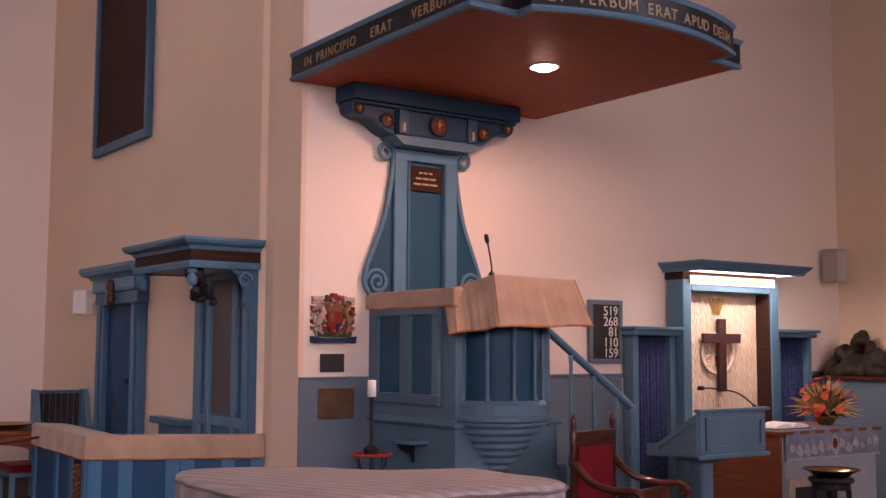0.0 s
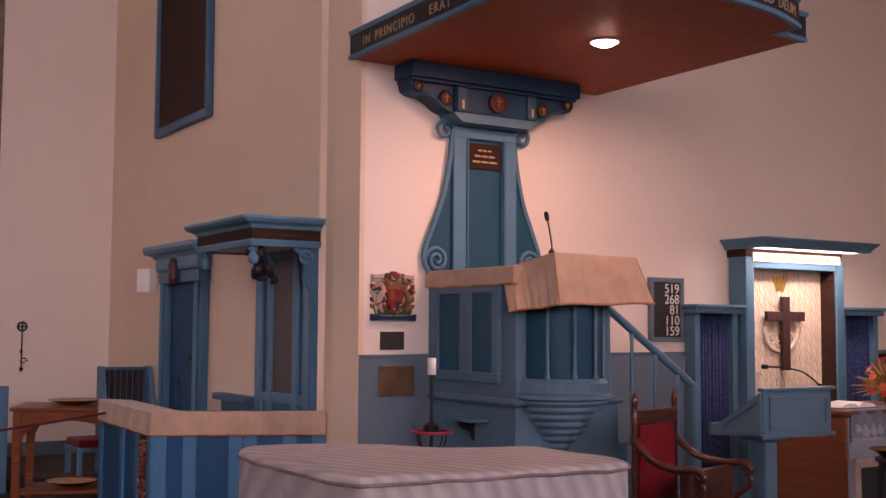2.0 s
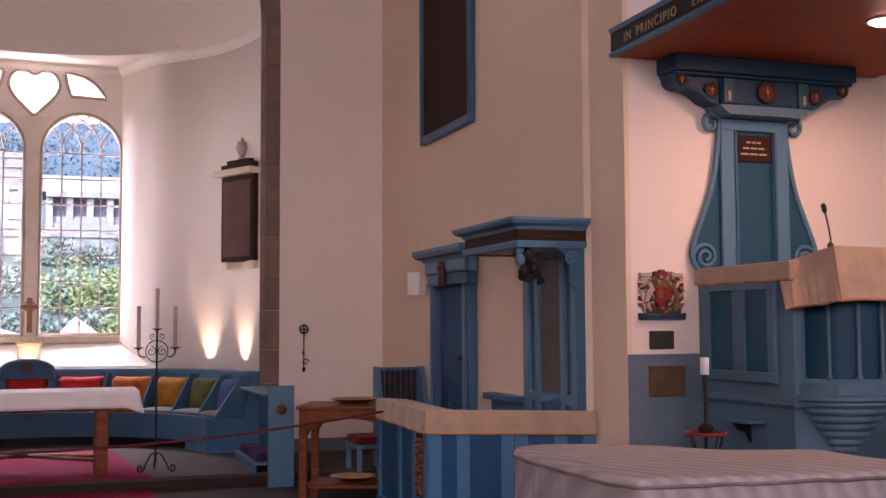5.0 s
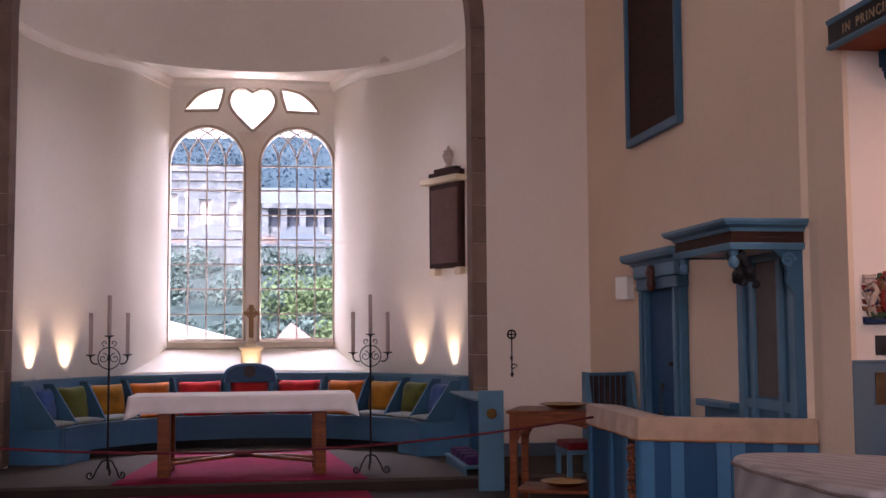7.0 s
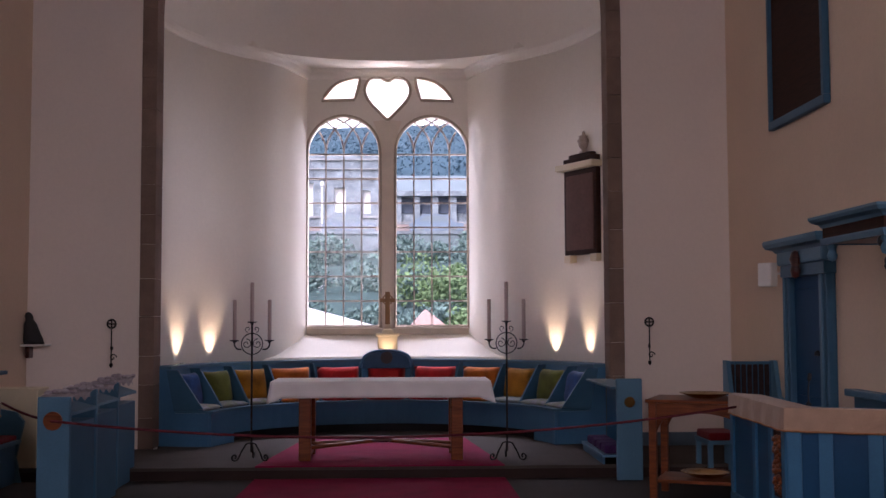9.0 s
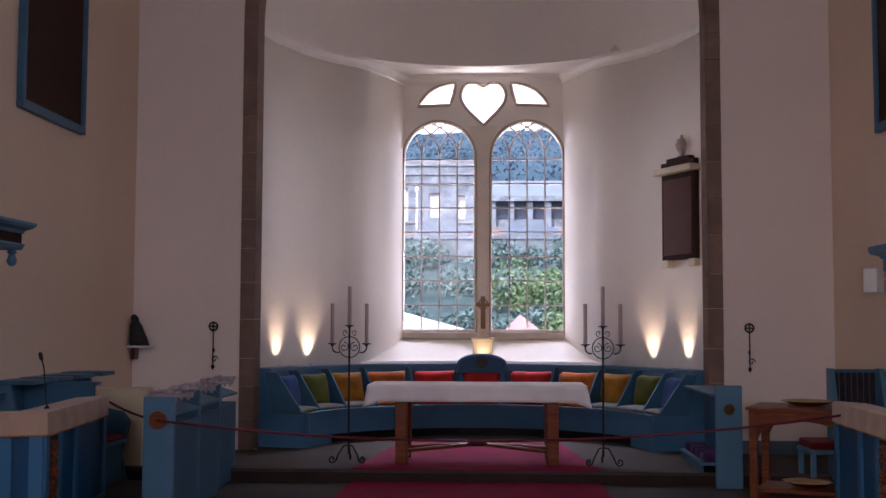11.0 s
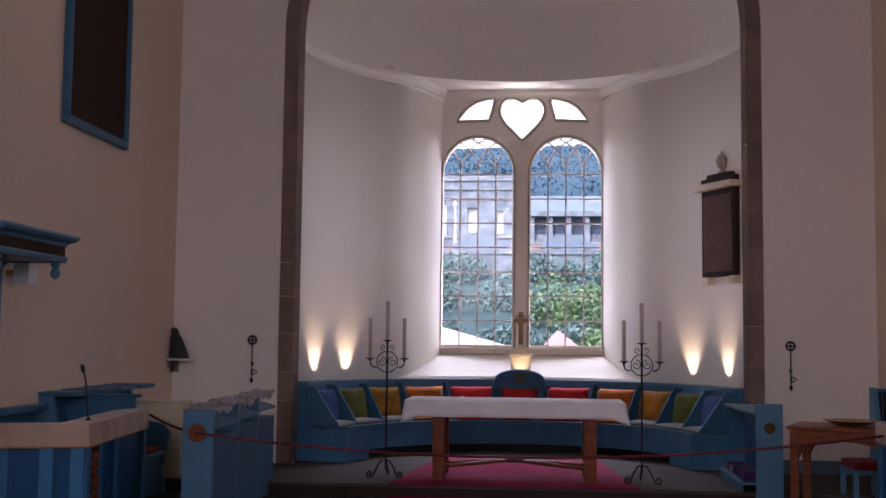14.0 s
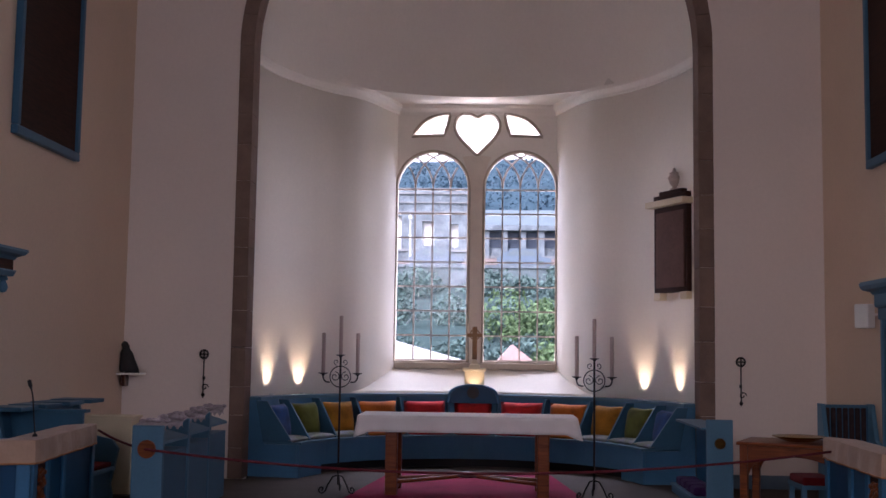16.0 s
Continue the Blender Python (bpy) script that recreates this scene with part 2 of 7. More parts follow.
def lathe(bm, profile, at=(0, 0, 0), seg=24, a0=0.0, a1=2 * math.pi, sx=1.0, sy=1.0):
    """A turned body from (radius, height) pairs."""
    full = abs(a1 - a0 - 2 * math.pi) < 1e-6
    cols = seg if full else seg + 1
    rings = []
    for r, z in profile:
        rings.append([bm.verts.new((at[0] + sx * r * math.cos(a0 + (a1 - a0) * i / seg), at[1] + sy * r * math.sin(a0 + (a1 - a0) * i / seg), at[2] + z)) for i in range(cols)])
    for a, b in zip(rings, rings[1:]):
        for i in range(cols if full else cols - 1):
            j = (i + 1) % cols
            bm.faces.new((a[i], a[j], b[j], b[i]))
    if full:
        for ring in (rings[0], rings[-1]):
            if (ring[0].co - ring[1].co).length > 1e-5:
                bm.faces.new(ring)
    bmesh.ops.remove_doubles(bm, verts=bm.verts[:], dist=1e-6)
    return bm


def tube(bm, pts, r, seg=8, closed=False):
    """A round bar along points; r may be one radius or one for each point."""
    pts = [Vector(p) for p in pts]
    n = len(pts)
    rr = r if isinstance(r, (list, tuple)) else [r] * n
    rings = []
    up = None
    for i, p in enumerate(pts):
        a = pts[(i - 1) % n] if (closed or i) else p
        b = pts[(i + 1) % n] if (closed or i < n - 1) else p
        d = (b - a).normalized()
        if up is None:
            up = d.orthogonal().normalized()
        up = (up - d * up.dot(d)).normalized() if (up - d * up.dot(d)).length > 1e-4 else d.orthogonal().normalized()
        side = d.cross(up)
        rings.append([bm.verts.new(p + rr[i] * (math.cos(2 * math.pi * k / seg) * up + math.sin(2 * math.pi * k / seg) * side)) for k in range(seg)])
    for i in range(n if closed else n - 1):
        a, b = rings[i], rings[(i + 1) % n]
        for k in range(seg):
            bm.faces.new((a[k], a[(k + 1) % seg], b[(k + 1) % seg], b[k]))
    if not closed:
        bm.faces.new(rings[0])
        bm.faces.new(rings[-1])
    return bm


def prism(bm, outline, lo, hi, holes=(), axis="z"):
    """A slab between lo and hi with an outline (and holes) in the other two axes."""
    def put(u, v, w):
        return {"z": (u, v, w), "y": (u, w, v), "x": (w, u, v)}[axis]
    if not holes:
        a = [bm.verts.new(put(u, v, lo)) for u, v in outline]
        b = [bm.verts.new(put(u, v, hi)) for u, v in outline]
        bm.faces.new(a)
        bm.faces.new(b)
        n = len(a)
        for i in range(n):
            bm.faces.new((a[i], a[(i + 1) % n], b[(i + 1) % n], b[i]))
        return bm
    loops, edges = [], []
    for loop in (outline, *holes):
        vs = [bm.verts.new(put(u, v, lo)) for u, v in loop]
        loops.append(vs)
        edges += [bm.edges.new((vs[i], vs[(i + 1) % len(vs)])) for i in range(len(vs))]
    faces = [f for f in bmesh.ops.triangle_fill(bm, use_beauty=True, edges=edges)["geom"] if isinstance(f, bmesh.types.BMFace)]
    back = bmesh.ops.duplicate(bm, geom=faces + [v for l in loops for v in l])
    vmap = back["vert_map"]
    shift = Vector(put(0, 0, hi - lo))
    for l in loops:
        for v in l:
            vmap[v].co = v.co + shift
        n = len(l)
        for i in range(n):
            bm.faces.new((l[i], l[(i + 1) % n], vmap[l[(i + 1) % n]], vmap[l[i]]))
    return bm


def sweep(bm, path, section, closed=False):
    """A moulding: a section of (outward, up) pairs along a level path of (x, y, z); outward is to the right of the way."""
    path = [Vector(p) for p in path]
    n = len(path)
    rings = []
    for i, p in enumerate(path):
        d1 = (p - path[i - 1]).normalized() if (i or closed) else None
        d2 = (path[(i + 1) % n] - p).normalized() if (i < n - 1 or closed) else None
        d1, d2 = d1 or d2, d2 or d1
        n1, n2 = Vector((d1.y, -d1.x, 0)), Vector((d2.y, -d2.x, 0))
        k = (n1 + n2) / max(0.3, 1 + n1.dot(n2))
        rings.append([bm.verts.new(p + k * o + Vector((0, 0, u))) for o, u in section])
    m = len(section)
    for i in range(n if closed else n - 1):
        a, b = rings[i], rings[(i + 1) % n]
        for j in range(m):
            bm.faces.new((a[j], a[(j + 1) % m], b[(j + 1) % m], b[j]))
    if not closed:
        bm.faces.new(rings[0])
        bm.faces.new(rings[-1])
    return bm


def arc(cx, cy, r, a0, a1, n):
    return [(cx + r * math.cos(radians(a0 + (a1 - a0) * i / n)), cy + r * math.sin(radians(a0 + (a1 - a0) * i / n))) for i in range(n + 1)]


def smooth_path(pts, n=6, closed=False):
    """A smooth line through points."""
    P = [Vector(p) for p in pts]
    m = len(P)
    out = []
    for i in range(m if closed else m - 1):
        q = [P[(i + k) % m] if closed else P[min(max(i + k, 0), m - 1)] for k in (-1, 0, 1, 2)]
        for s in range(n):
            t = s / n
            out.append(0.5 * ((2 * q[1]) + (q[2] - q[0]) * t + (2 * q[0] - 5 * q[1] + 4 * q[2] - q[3]) * t * t + (3 * q[1] - q[0] - 3 * q[2] + q[3]) * t ** 3))
    if not closed:
        out.append(P[-1])
    return [tuple(v) for v in out]


def letters(name, text, size, m, mat, parent, depth=0.006, align="CENTER", space=1.0):
    """Raised lettering in the built-in font, as a mesh."""
    cu = bpy.data.curves.new(name, "FONT")
    cu.body, cu.size, cu.extrude, cu.align_x, cu.space_character = text, size, depth, align, space
    tmp = bpy.data.objects.new(name, cu)
    scene.collection.objects.link(tmp)
    me = bpy.data.meshes.new_from_object(tmp.evaluated_get(bpy.context.evaluated_depsgraph_get()))
    bpy.data.objects.remove(tmp)
    me.materials.clear()
    me.materials.append(mat)
    ob = new(name, me)
    ob.matrix_basis = m
    if parent is not None:
        ob.parent = parent
        ob.matrix_parent_inverse = parent.matrix_basis.inverted()
    return ob


def structure(name, bm, mat, label="", category="", smooth=False):
    ob = part(name, bm, mat, None, "", smooth)
    return tagged(ob, label, category or name.split("_")[0], "", "structure")

# ---- large structure ----
structure("floor", one_box(-10.6, 10.6, -7.3, YA, -0.2, 0.0), FLOOR, "worn grey-brown stone floor of the church", "floor")
bm = bmnew()
prism(bm, [(XL + 0.02, 11.9), (XR - 0.02, 11.9), (XR - 0.02, YA - 0.005), (CX + 2.7, YA - 0.005), (CX + 2.7, YB + 0.02), (CX + 3.35, YB + 0.02), (CX + 3.35, 17.3), (CX - 3.35, 17.3), (CX - 3.35, YB + 0.02), (CX - 2.7, YB + 0.02), (CX - 2.7, YA - 0.005), (XL + 0.02, YA - 0.005)], 0.001, STEP)
structure("chancel_platform", bm, GREYCARPET, "low grey-brown chancel platform of one step", "platform")
structure("step_riser", one_box(XL + 0.02, XR - 0.02, 11.888, 11.8985, 0.001, STEP - 0.03), RISER, "dark brown riser of the chancel step", "step")
structure("step_nosing", one_box(XL + 0.02, XR - 0.02, 11.886, 11.8985, STEP - 0.029, STEP + 0.002, bevel=0.004), GREYCARPET, "worn nosing of the chancel step", "step")

# chancel arch wall, with a round-headed opening
bm = bmnew()
JW = 2.76
SPR = 5.46
opening = [(CX - JW, 0.0), (CX - JW, SPR)] + [(x, z) for x, z in arc(CX, SPR, JW, 180, 0, 28)][1:-1] + [(CX + JW, SPR), (CX + JW, 0.0)]
outline = [(XL, ZC), (XL, 0.0)] + opening + [(XR, 0.0), (XR, ZC)]
bm2 = bmnew()
vs = [bm2.verts.new((x, YA, z)) for x, z in outline]
es = [bm2.edges.new((vs[i], vs[(i + 1) % len(vs)])) for i in range(len(vs))]
bmesh.ops.triangle_fill(bm2, use_beauty=True, edges=es)
ext = bmesh.ops.extrude_face_region(bm2, geom=bm2.faces[:])
bmesh.ops.translate(bm2, verts=[v for v in ext["geom"] if isinstance(v, bmesh.types.BMVert)], vec=(0, YB - YA, 0))
bm.free()
wall_arch = structure("wall_arch", bm2, PLASTER, "pale plastered wall with a round chancel arch", "wall")

# side walls of the recess, with a stepped corner at the nave
structure("wall_recess_east", prism(bmnew(), [(XR, YB), (XR, 7.92), (XR + 0.04, 7.88), (XR + 0.035, 7.74), (XR + 0.06, YP), (XR + 0.1, YP), (XR + 0.1, YP + 0.3), (XR + 0.5, YP + 0.3), (XR + 0.5, YB)], 0, ZC), PLASTER_Y, "cream plastered side wall of the chancel recess", "wall")
structure("wall_recess_west", prism(bmnew(), [(XL, YB), (XL - 0.5, YB), (XL - 0.5, YP + 0.3), (XL - 0.1, YP + 0.3), (XL - 0.1, YP), (XL - 0.06, YP), (XL - 0.035, 7.74), (XL - 0.04, 7.88), (XL, 7.92)], 0, ZC), PLASTER_Y, "cream plastered side wall of the chancel recess", "wall")
structure("wall_pulpit", one_box(XR + 0.1, XE, YP, YP + 0.3, 0, ZC), PLASTER, "white plastered wall behind the pulpit", "wall")
structure("wall_north_west", one_box(-10.3, XL - 0.1, YP, YP + 0.3, 0, ZC), PLASTER, "white plastered nave wall", "wall")
# the openings in these three walls are assumed, cut for the nave lamps
structure("wall_east", prism(bmnew(), [(-7.0, 0), (YP + 0.3, 0), (YP + 0.3, ZC), (-7.0, ZC)], XE, XE + 0.3, [[(-3.9, 2.7), (-1.1, 2.7), (-1.1, 6.5), (-3.9, 6.5)]], "x"), PLASTER_Y, "cream plastered side wall of the nave with an opening added for a fill lamp", "wall")
structure("wall_west", prism(bmnew(), [(-7.0, 0), (YP + 0.3, 0), (YP + 0.3, ZC), (-7.0, ZC)], -10.6, -10.3, [[(0.6, 2.7), (3.4, 2.7), (3.4, 6.5), (0.6, 6.5)]], "x"), PLASTER, "unseen white plastered nave wall with an assumed tall window", "wall")
structure("wall_south", prism(bmnew(), [(-10.6, 0), (XE + 0.3, 0), (XE + 0.3, ZC), (-10.6, ZC)], -7.3, -7.0, [[(-3.4, 2.7), (-0.6, 2.7), (-0.6, 6.5), (-3.4, 6.5)], [(4.6, 2.7), (7.4, 2.7), (7.4, 6.5), (4.6, 6.5)]], "y"), PLASTER, "unseen white plastered nave wall with two assumed tall windows", "wall")
structure("ceiling", one_box(-10.6, XE + 0.3, -7.3, YB, ZC, ZC + 0.2), CEIL, "plain plaster ceiling", "ceiling")
structure("dado", one_box(XR + 0.061, XE - 0.002, YP - 0.018, YP, 0, 1.42, bevel=0.006), DADO, "grey-blue painted wooden dado", "dado")
structure("dado_cap", one_box(XR + 0.061, XE - 0.002, YP - 0.03, YP, 1.42, 1.44, bevel=0.006), DADO, "thin painted dado rail", "trim")
structure("baseboard", one_box(CX + JW + 0.2, XR, YA - 0.02, YA, STEP, STEP + 0.16, bevel=0.005), DADO, "blue painted skirting board", "baseboard")

# dressed stones of the chancel arch
arch = thing("chancel_arch", "round chancel arch of dressed brown sandstone blocks", "arch", (CX, YA, STEP), kind="structure")
rnd = random.Random(4)


def stone_piece(outline2d, y0, y1):
    bm = bmnew()
    prism(bm, outline2d, y0, y1, axis="y")
    bmesh.ops.bevel(bm, geom=bm.edges[:], offset=0.005, segments=1, affect="EDGES")
    return bm


for side in (-1, 1):
    z = STEP
    k = 0
    while z < SPR - 0.05:
        h = min(0.33 + 0.16 * rnd.random(), SPR - z)
        w = 0.16
        x0, x1 = sorted((CX + side * (JW - 0.02), CX + side * (JW + w)))
        part("stone", stone_piece([(x0, z + 0.002), (x1, z + 0.002), (x1, z + h - 0.002), (x0, z + h - 0.002)], YA - 0.02 - 0.006 * rnd.random(), YB + 0.01), STONE, arch)
        z += h
        k += 1
for i in range(22):
    a0, a1 = 180 - i * 180 / 22 - 0.04, 180 - (i + 1) * 180 / 22 + 0.04
    inner, outer = arc(CX, SPR, JW - 0.02, a0, a1, 3), arc(CX, SPR, JW + 0.16, a1, a0, 3)
    part("stone", stone_piece(inner + outer, YA - 0.02 - 0.006 * rnd.random(), YB + 0.01), STONE, arch)

# the apse cornice climbs a little towards the arch
def rise(y):
    return 0.09 * min(1.0, max(0.0, (APY + 2.45 - y) / 1.95)) ** 1.3


# apse: two curved walls, splayed window niche, sill, half dome
NA = 123.5
# the splayed side of the niche, from the apse wall to the window
NICHE = (*arc(CX, APY, APR, NA + 16, NA + 4, 2), (CX - 1.60, 15.95), (CX - 1.43, 16.34), (CX - 1.30, 16.68), (CX - 1.215, YW))


def apse_side(sign):
    bend = smooth_path([(x, y, 0) for x, y in NICHE], 5)
    inner = arc(CX, APY, APR, 169.5, NA + 17, 16) + [(x, y) for x, y, _ in bend]
    outer = [(CX - 1.215, YW + 0.25), (CX - 1.95, YW + 0.25)] + arc(CX, APY, APR + 0.4, NA, 169.5, 16)
    pts = inner + outer
    if sign > 0:
        pts = [(2 * CX - x, y) for x, y in reversed(pts)]
    return prism(bmnew(), pts, STEP, ZK + 0.2)


for s, nm in ((-1, "wall_apse_west"), (1, "wall_apse_east")):
    ob = structure(nm, apse_side(s), PLASTER_W, "white plastered curved wall of the apse", "wall")
    for f in ob.data.polygons:
        f.use_smooth = abs(f.normal.z) < 0.5 and f.area < 1.2
front = arc(CX, APY, APR, NA + 2, 178 - NA, 32)
bm = bmnew()
rows = [[bm.verts.new((x, y, STEP)) for x, y in front]]
for k in range(13):
    t = k / 12
    rows.append([bm.verts.new((x + (CX - 1.22 + 2.44 * i / 32 - x) * t, y + (YW - y) * t, 1.12 + 0.34 * t ** 1.2)) for i, (x, y) in enumerate(front)])
for a, b in zip(rows, rows[1:]):
    for i in range(32):
        bm.faces.new((a[i], a[i + 1], b[i + 1], b[i]))
structure("window_sill", bm, PLASTER_W, "white plastered sloping window sill", "sill", smooth=True)
bm = bmnew()
bend = smooth_path([(x, y, 0) for x, y in NICHE], 5)
left_edge = [(p[0], p[1]) for p in bend]
right_edge = [(2 * CX - x, y) for x, y in left_edge]
inset = [(x, y) for x, y in left_edge if math.hypot(x - CX, y - APY) > APR + 0.006]
lip = arc(CX, APY, APR - 0.003, NA + 4.5, 175.5 - NA, 30)
loop = [bm.verts.new((x, y, ZK - 0.001)) for x, y in inset + [(2 * CX - x, y) for x, y in inset][::-1] + lip[::-1]]
bmesh.ops.triangle_fill(bm, use_beauty=True, edges=[bm.edges.new((loop[i], loop[(i + 1) % len(loop)])) for i in range(len(loop))])
structure("soffit", bm, PLASTER_W, "white plaster soffit over the window niche", "ceiling")
bm = bmnew()
base = arc(CX, APY, APR, 169.5, 10.5, 48)
rows = []
for k in range(15):
    f = radians(90 * k / 14)
    rows.append([bm.verts.new((x + (CX - x) * (1 - math.cos(f)), y + (YB - 0.05 - y) * (1 - math.cos(f)), ZK + rise(y) + (2.95 - rise(y)) * math.sin(f))) for x, y in base])
for a, b in zip(rows, rows[1:]):
    for i in range(48):
        bm.faces.new((a[i], a[i + 1], b[i + 1], b[i]))
bmesh.ops.remove_doubles(bm, verts=bm.verts[:], dist=1e-5)
structure("ceiling_apse", bm, PLASTER_W, "white plastered half dome of the apse", "ceiling", smooth=True)
path = [(x, y, ZK + rise(y)) for x, y in arc(CX, APY, APR, 169, NA + 17, 14) + left_edge + right_edge[::-1] + arc(CX, APY, APR, 163 - NA, 11, 14)]
structure("cornice", sweep(bmnew(), path, [(0, -0.15), (0.025, -0.15), (0.03, -0.11), (0.05, -0.08), (0.085, -0.05), (0.09, -0.002), (0, -0.002)]), PLASTER_W, "moulded plaster cornice round the apse", "trim")
# wall closing the apse over and beside, seen from outside only
structure("wall_apse_outer", one_box(CX - 3.6, CX + 3.6, YW + 0.32, YW + 0.5, ZK, ZC), PLASTER, "plain outer wall over the apse", "wall")

# ---- chancel window ----
def light_outline(side, grow=0.0):
    x0, x1 = CX + side * 0.665 - 0.54, CX + side * 0.665 + 0.54
    return [(x0 - grow, 1.56 - grow), (x1 + grow, 1.56 - grow)] + arc(CX + side * 0.665, 4.19, 0.54 + grow, 0, 180, 20)


def heart_outline(grow=0.0):
    pts = []
    for i in range(40):
        t = 2 * math.pi * i / 40
        x = 16 * math.sin(t) ** 3
        y = 13 * math.cos(t) - 5 * math.cos(2 * t) - 2 * math.cos(3 * t) - math.cos(4 * t)
        x, y = 0.62 * x / 16 + 0.38 * math.sin(t), 0.68 * y / 16 + 0.32 * math.cos(t) - 0.02
        pts.append((CX + x * (0.335 + grow), 5.085 + y * (0.36 + grow)))
    return pts


def fan_outline(side, grow=0.0):
    tip, top, low = Vector((0.99 + grow, 4.985 - grow)), Vector((0.42 - grow * 0.3, 5.33 + grow)), Vector((0.52 - grow, 5.0 - grow))
    pts = []
    for i in range(9):
        t = i / 8
        p = tip.lerp(top, t) + Vector((0.06, 0.08)) * math.sin(math.pi * t)
        pts.append(p)
    for i in range(1, 6):
        t = i / 6
        pts.append(top.lerp(low, t) + Vector((0.015, 0)) * -math.sin(math.pi * t))
    pts.append(low)
    return [(CX + side * p.x, p.y) for p in pts]


holes = [light_outline(-1), light_outline(1), heart_outline(), fan_outline(-1), fan_outline(1)]
structure("wall_window", prism(bmnew(), [(CX - 1.24, 1.2), (CX + 1.24, 1.2), (CX + 1.24, ZK + 0.12), (CX - 1.24, ZK + 0.12)], YW, YW + 0.22, holes, "y"), PLASTER_W, "plastered window wall with stone tracery openings", "wall")

window = thing("window_1", "tall two-light chancel window with leaded panes, heart tracery above", "window", (CX, YW, 1.46), kind="structure")
for shape in (light_outline(-1, 0.012), light_outline(1, 0.012), heart_outline(0.01), fan_outline(-1, 0.01), fan_outline(1, 0.01)):
    part("window_frame", tube(bmnew(), [(x, YW - 0.006, z) for x, z in shape], 0.026, 8, True), WINSTONE, window, "buff stone moulding", True)
part("window_sill", one_box(CX - 1.21, CX + 1.21, YW - 0.09, YW + 0.02, 1.44, 1.535, bevel=0.015), WINSTONE, window, "buff stone sill")
bm = bmnew()
prism(bm, [(CX - 0.085, 1.53), (CX + 0.085, 1.53), (CX + 0.08, 4.2), (CX + 0.13, 4.45), (CX + 0.22, 4.66), (CX + 0.06, 4.68), (CX, 4.64), (CX - 0.06, 4.68), (CX - 0.22, 4.66), (CX - 0.13, 4.45), (CX - 0.08, 4.2)], YW - 0.022, YW + 0.01, axis="y")
bmesh.ops.bevel(bm, geom=[e for e in bm.edges if all(v.co.y < YW for v in e.verts)], offset=0.012, segments=2, affect="EDGES")
# light on the mullion's face comes from its paler colour
part("mullion", bm, PALESTONE, window, "stone mullion, colour lightened to look lit")
for side in (-1, 1):
    xc = CX + side * 0.665
    for i in range(1, 4):
        x = xc - 0.54 + 0.27 * i
        part("glazing_bar", one_box(x - 0.011, x + 0.011, YW + 0.05, YW + 0.075, 1.56, 4.19), LEAD, window)
    for j in range(0, 8):
        z = 1.57 + 0.37 * j
        part("glazing_bar", one_box(xc - 0.54, xc + 0.54, YW + 0.045, YW + 0.08, z - 0.011, z + 0.011), LEAD, window)
    # intersecting tracery in the head
    for i in range(0, 5):
        for d in (-1, 1):
            x0 = xc - 0.54 + 0.27 * i
            c, rad = x0 + d * 0.54, 0.54
            pts = []
            for k in range(15):
                a = radians(k * 6)
                x, z = c - d * rad * math.cos(a), 4.19 + rad * math.sin(a)
                if (x - xc) ** 2 + (z - 4.19) ** 2 <= 0.545 ** 2:
                    pts.append((x, YW + 0.062, z))
            if len(pts) > 2:
                part("tracery_bar", tube(bmnew(), pts, 0.015, 5), LEAD, window, smooth=True)
    for i in range(4):
        for j in range(7):
            x, z = xc - 0.54 + 0.27 * i, 1.57 + 0.37 * j
            p = part("pane", one_box(x + 0.011, x + 0.259, YW + 0.06, YW + 0.064, z + 0.011, z + 0.359), GLASS, window)
            p.visible_shadow = False
    p = part("pane", prism(bmnew(), arc(xc, 4.2, 0.535, 0, 180, 20), YW + 0.1, YW + 0.104, axis="y"), GLASS, window)
    p.visible_shadow = False

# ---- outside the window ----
# the hill's bluish colour holds the haze of distance
HAZE_HILL = material("hazed_wooded_hill", (0.055, 0.105, 0.14), 1.0, vary=0.4, scale=0.25, fine=2.0, bump=0)
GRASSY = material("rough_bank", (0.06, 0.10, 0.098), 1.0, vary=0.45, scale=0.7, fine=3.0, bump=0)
# rubble, retaining wall and roof colours are shifted to blue for distance haze
RUBBLE = material("hazed_rubble_wall", (0.22, 0.26, 0.30), 0.95, vary=0.5, scale=1.3, fine=4.0, bump=0)
RETAIN = material("hazed_retaining_wall", (0.16, 0.205, 0.225), 0.95, vary=0.5, scale=0.8, fine=4.0, bump=0)
ROOFSL = material("hazed_slate_roof", (0.20, 0.25, 0.28), 0.7, vary=0.15, scale=0.6, fine=5.0, bump=0)
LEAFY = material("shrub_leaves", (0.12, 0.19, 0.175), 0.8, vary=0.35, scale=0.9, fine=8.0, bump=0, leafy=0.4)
LEAFY2 = material("yellow_green_leaves", (0.14, 0.22, 0.105), 0.8, vary=0.4, scale=0.9, fine=8.0, bump=0, leafy=0.4)
WHITEROOF = material("white_sheet_roof", (0.80, 0.80, 0.80), 0.6, vary=0.03)
PINKW = material("pink_render", (0.60, 0.40, 0.38), 0.9, vary=0.08)
sky_glow = glowing("pale_cloud", (1.0, 1.0, 1.0), 1.0)
structure("backdrop", one_box(-900, 900, 1500, 1502, -50, 800), sky_glow, "plain pale overcast sky beyond the hill", "sky")
bm = bmnew()
rows = []
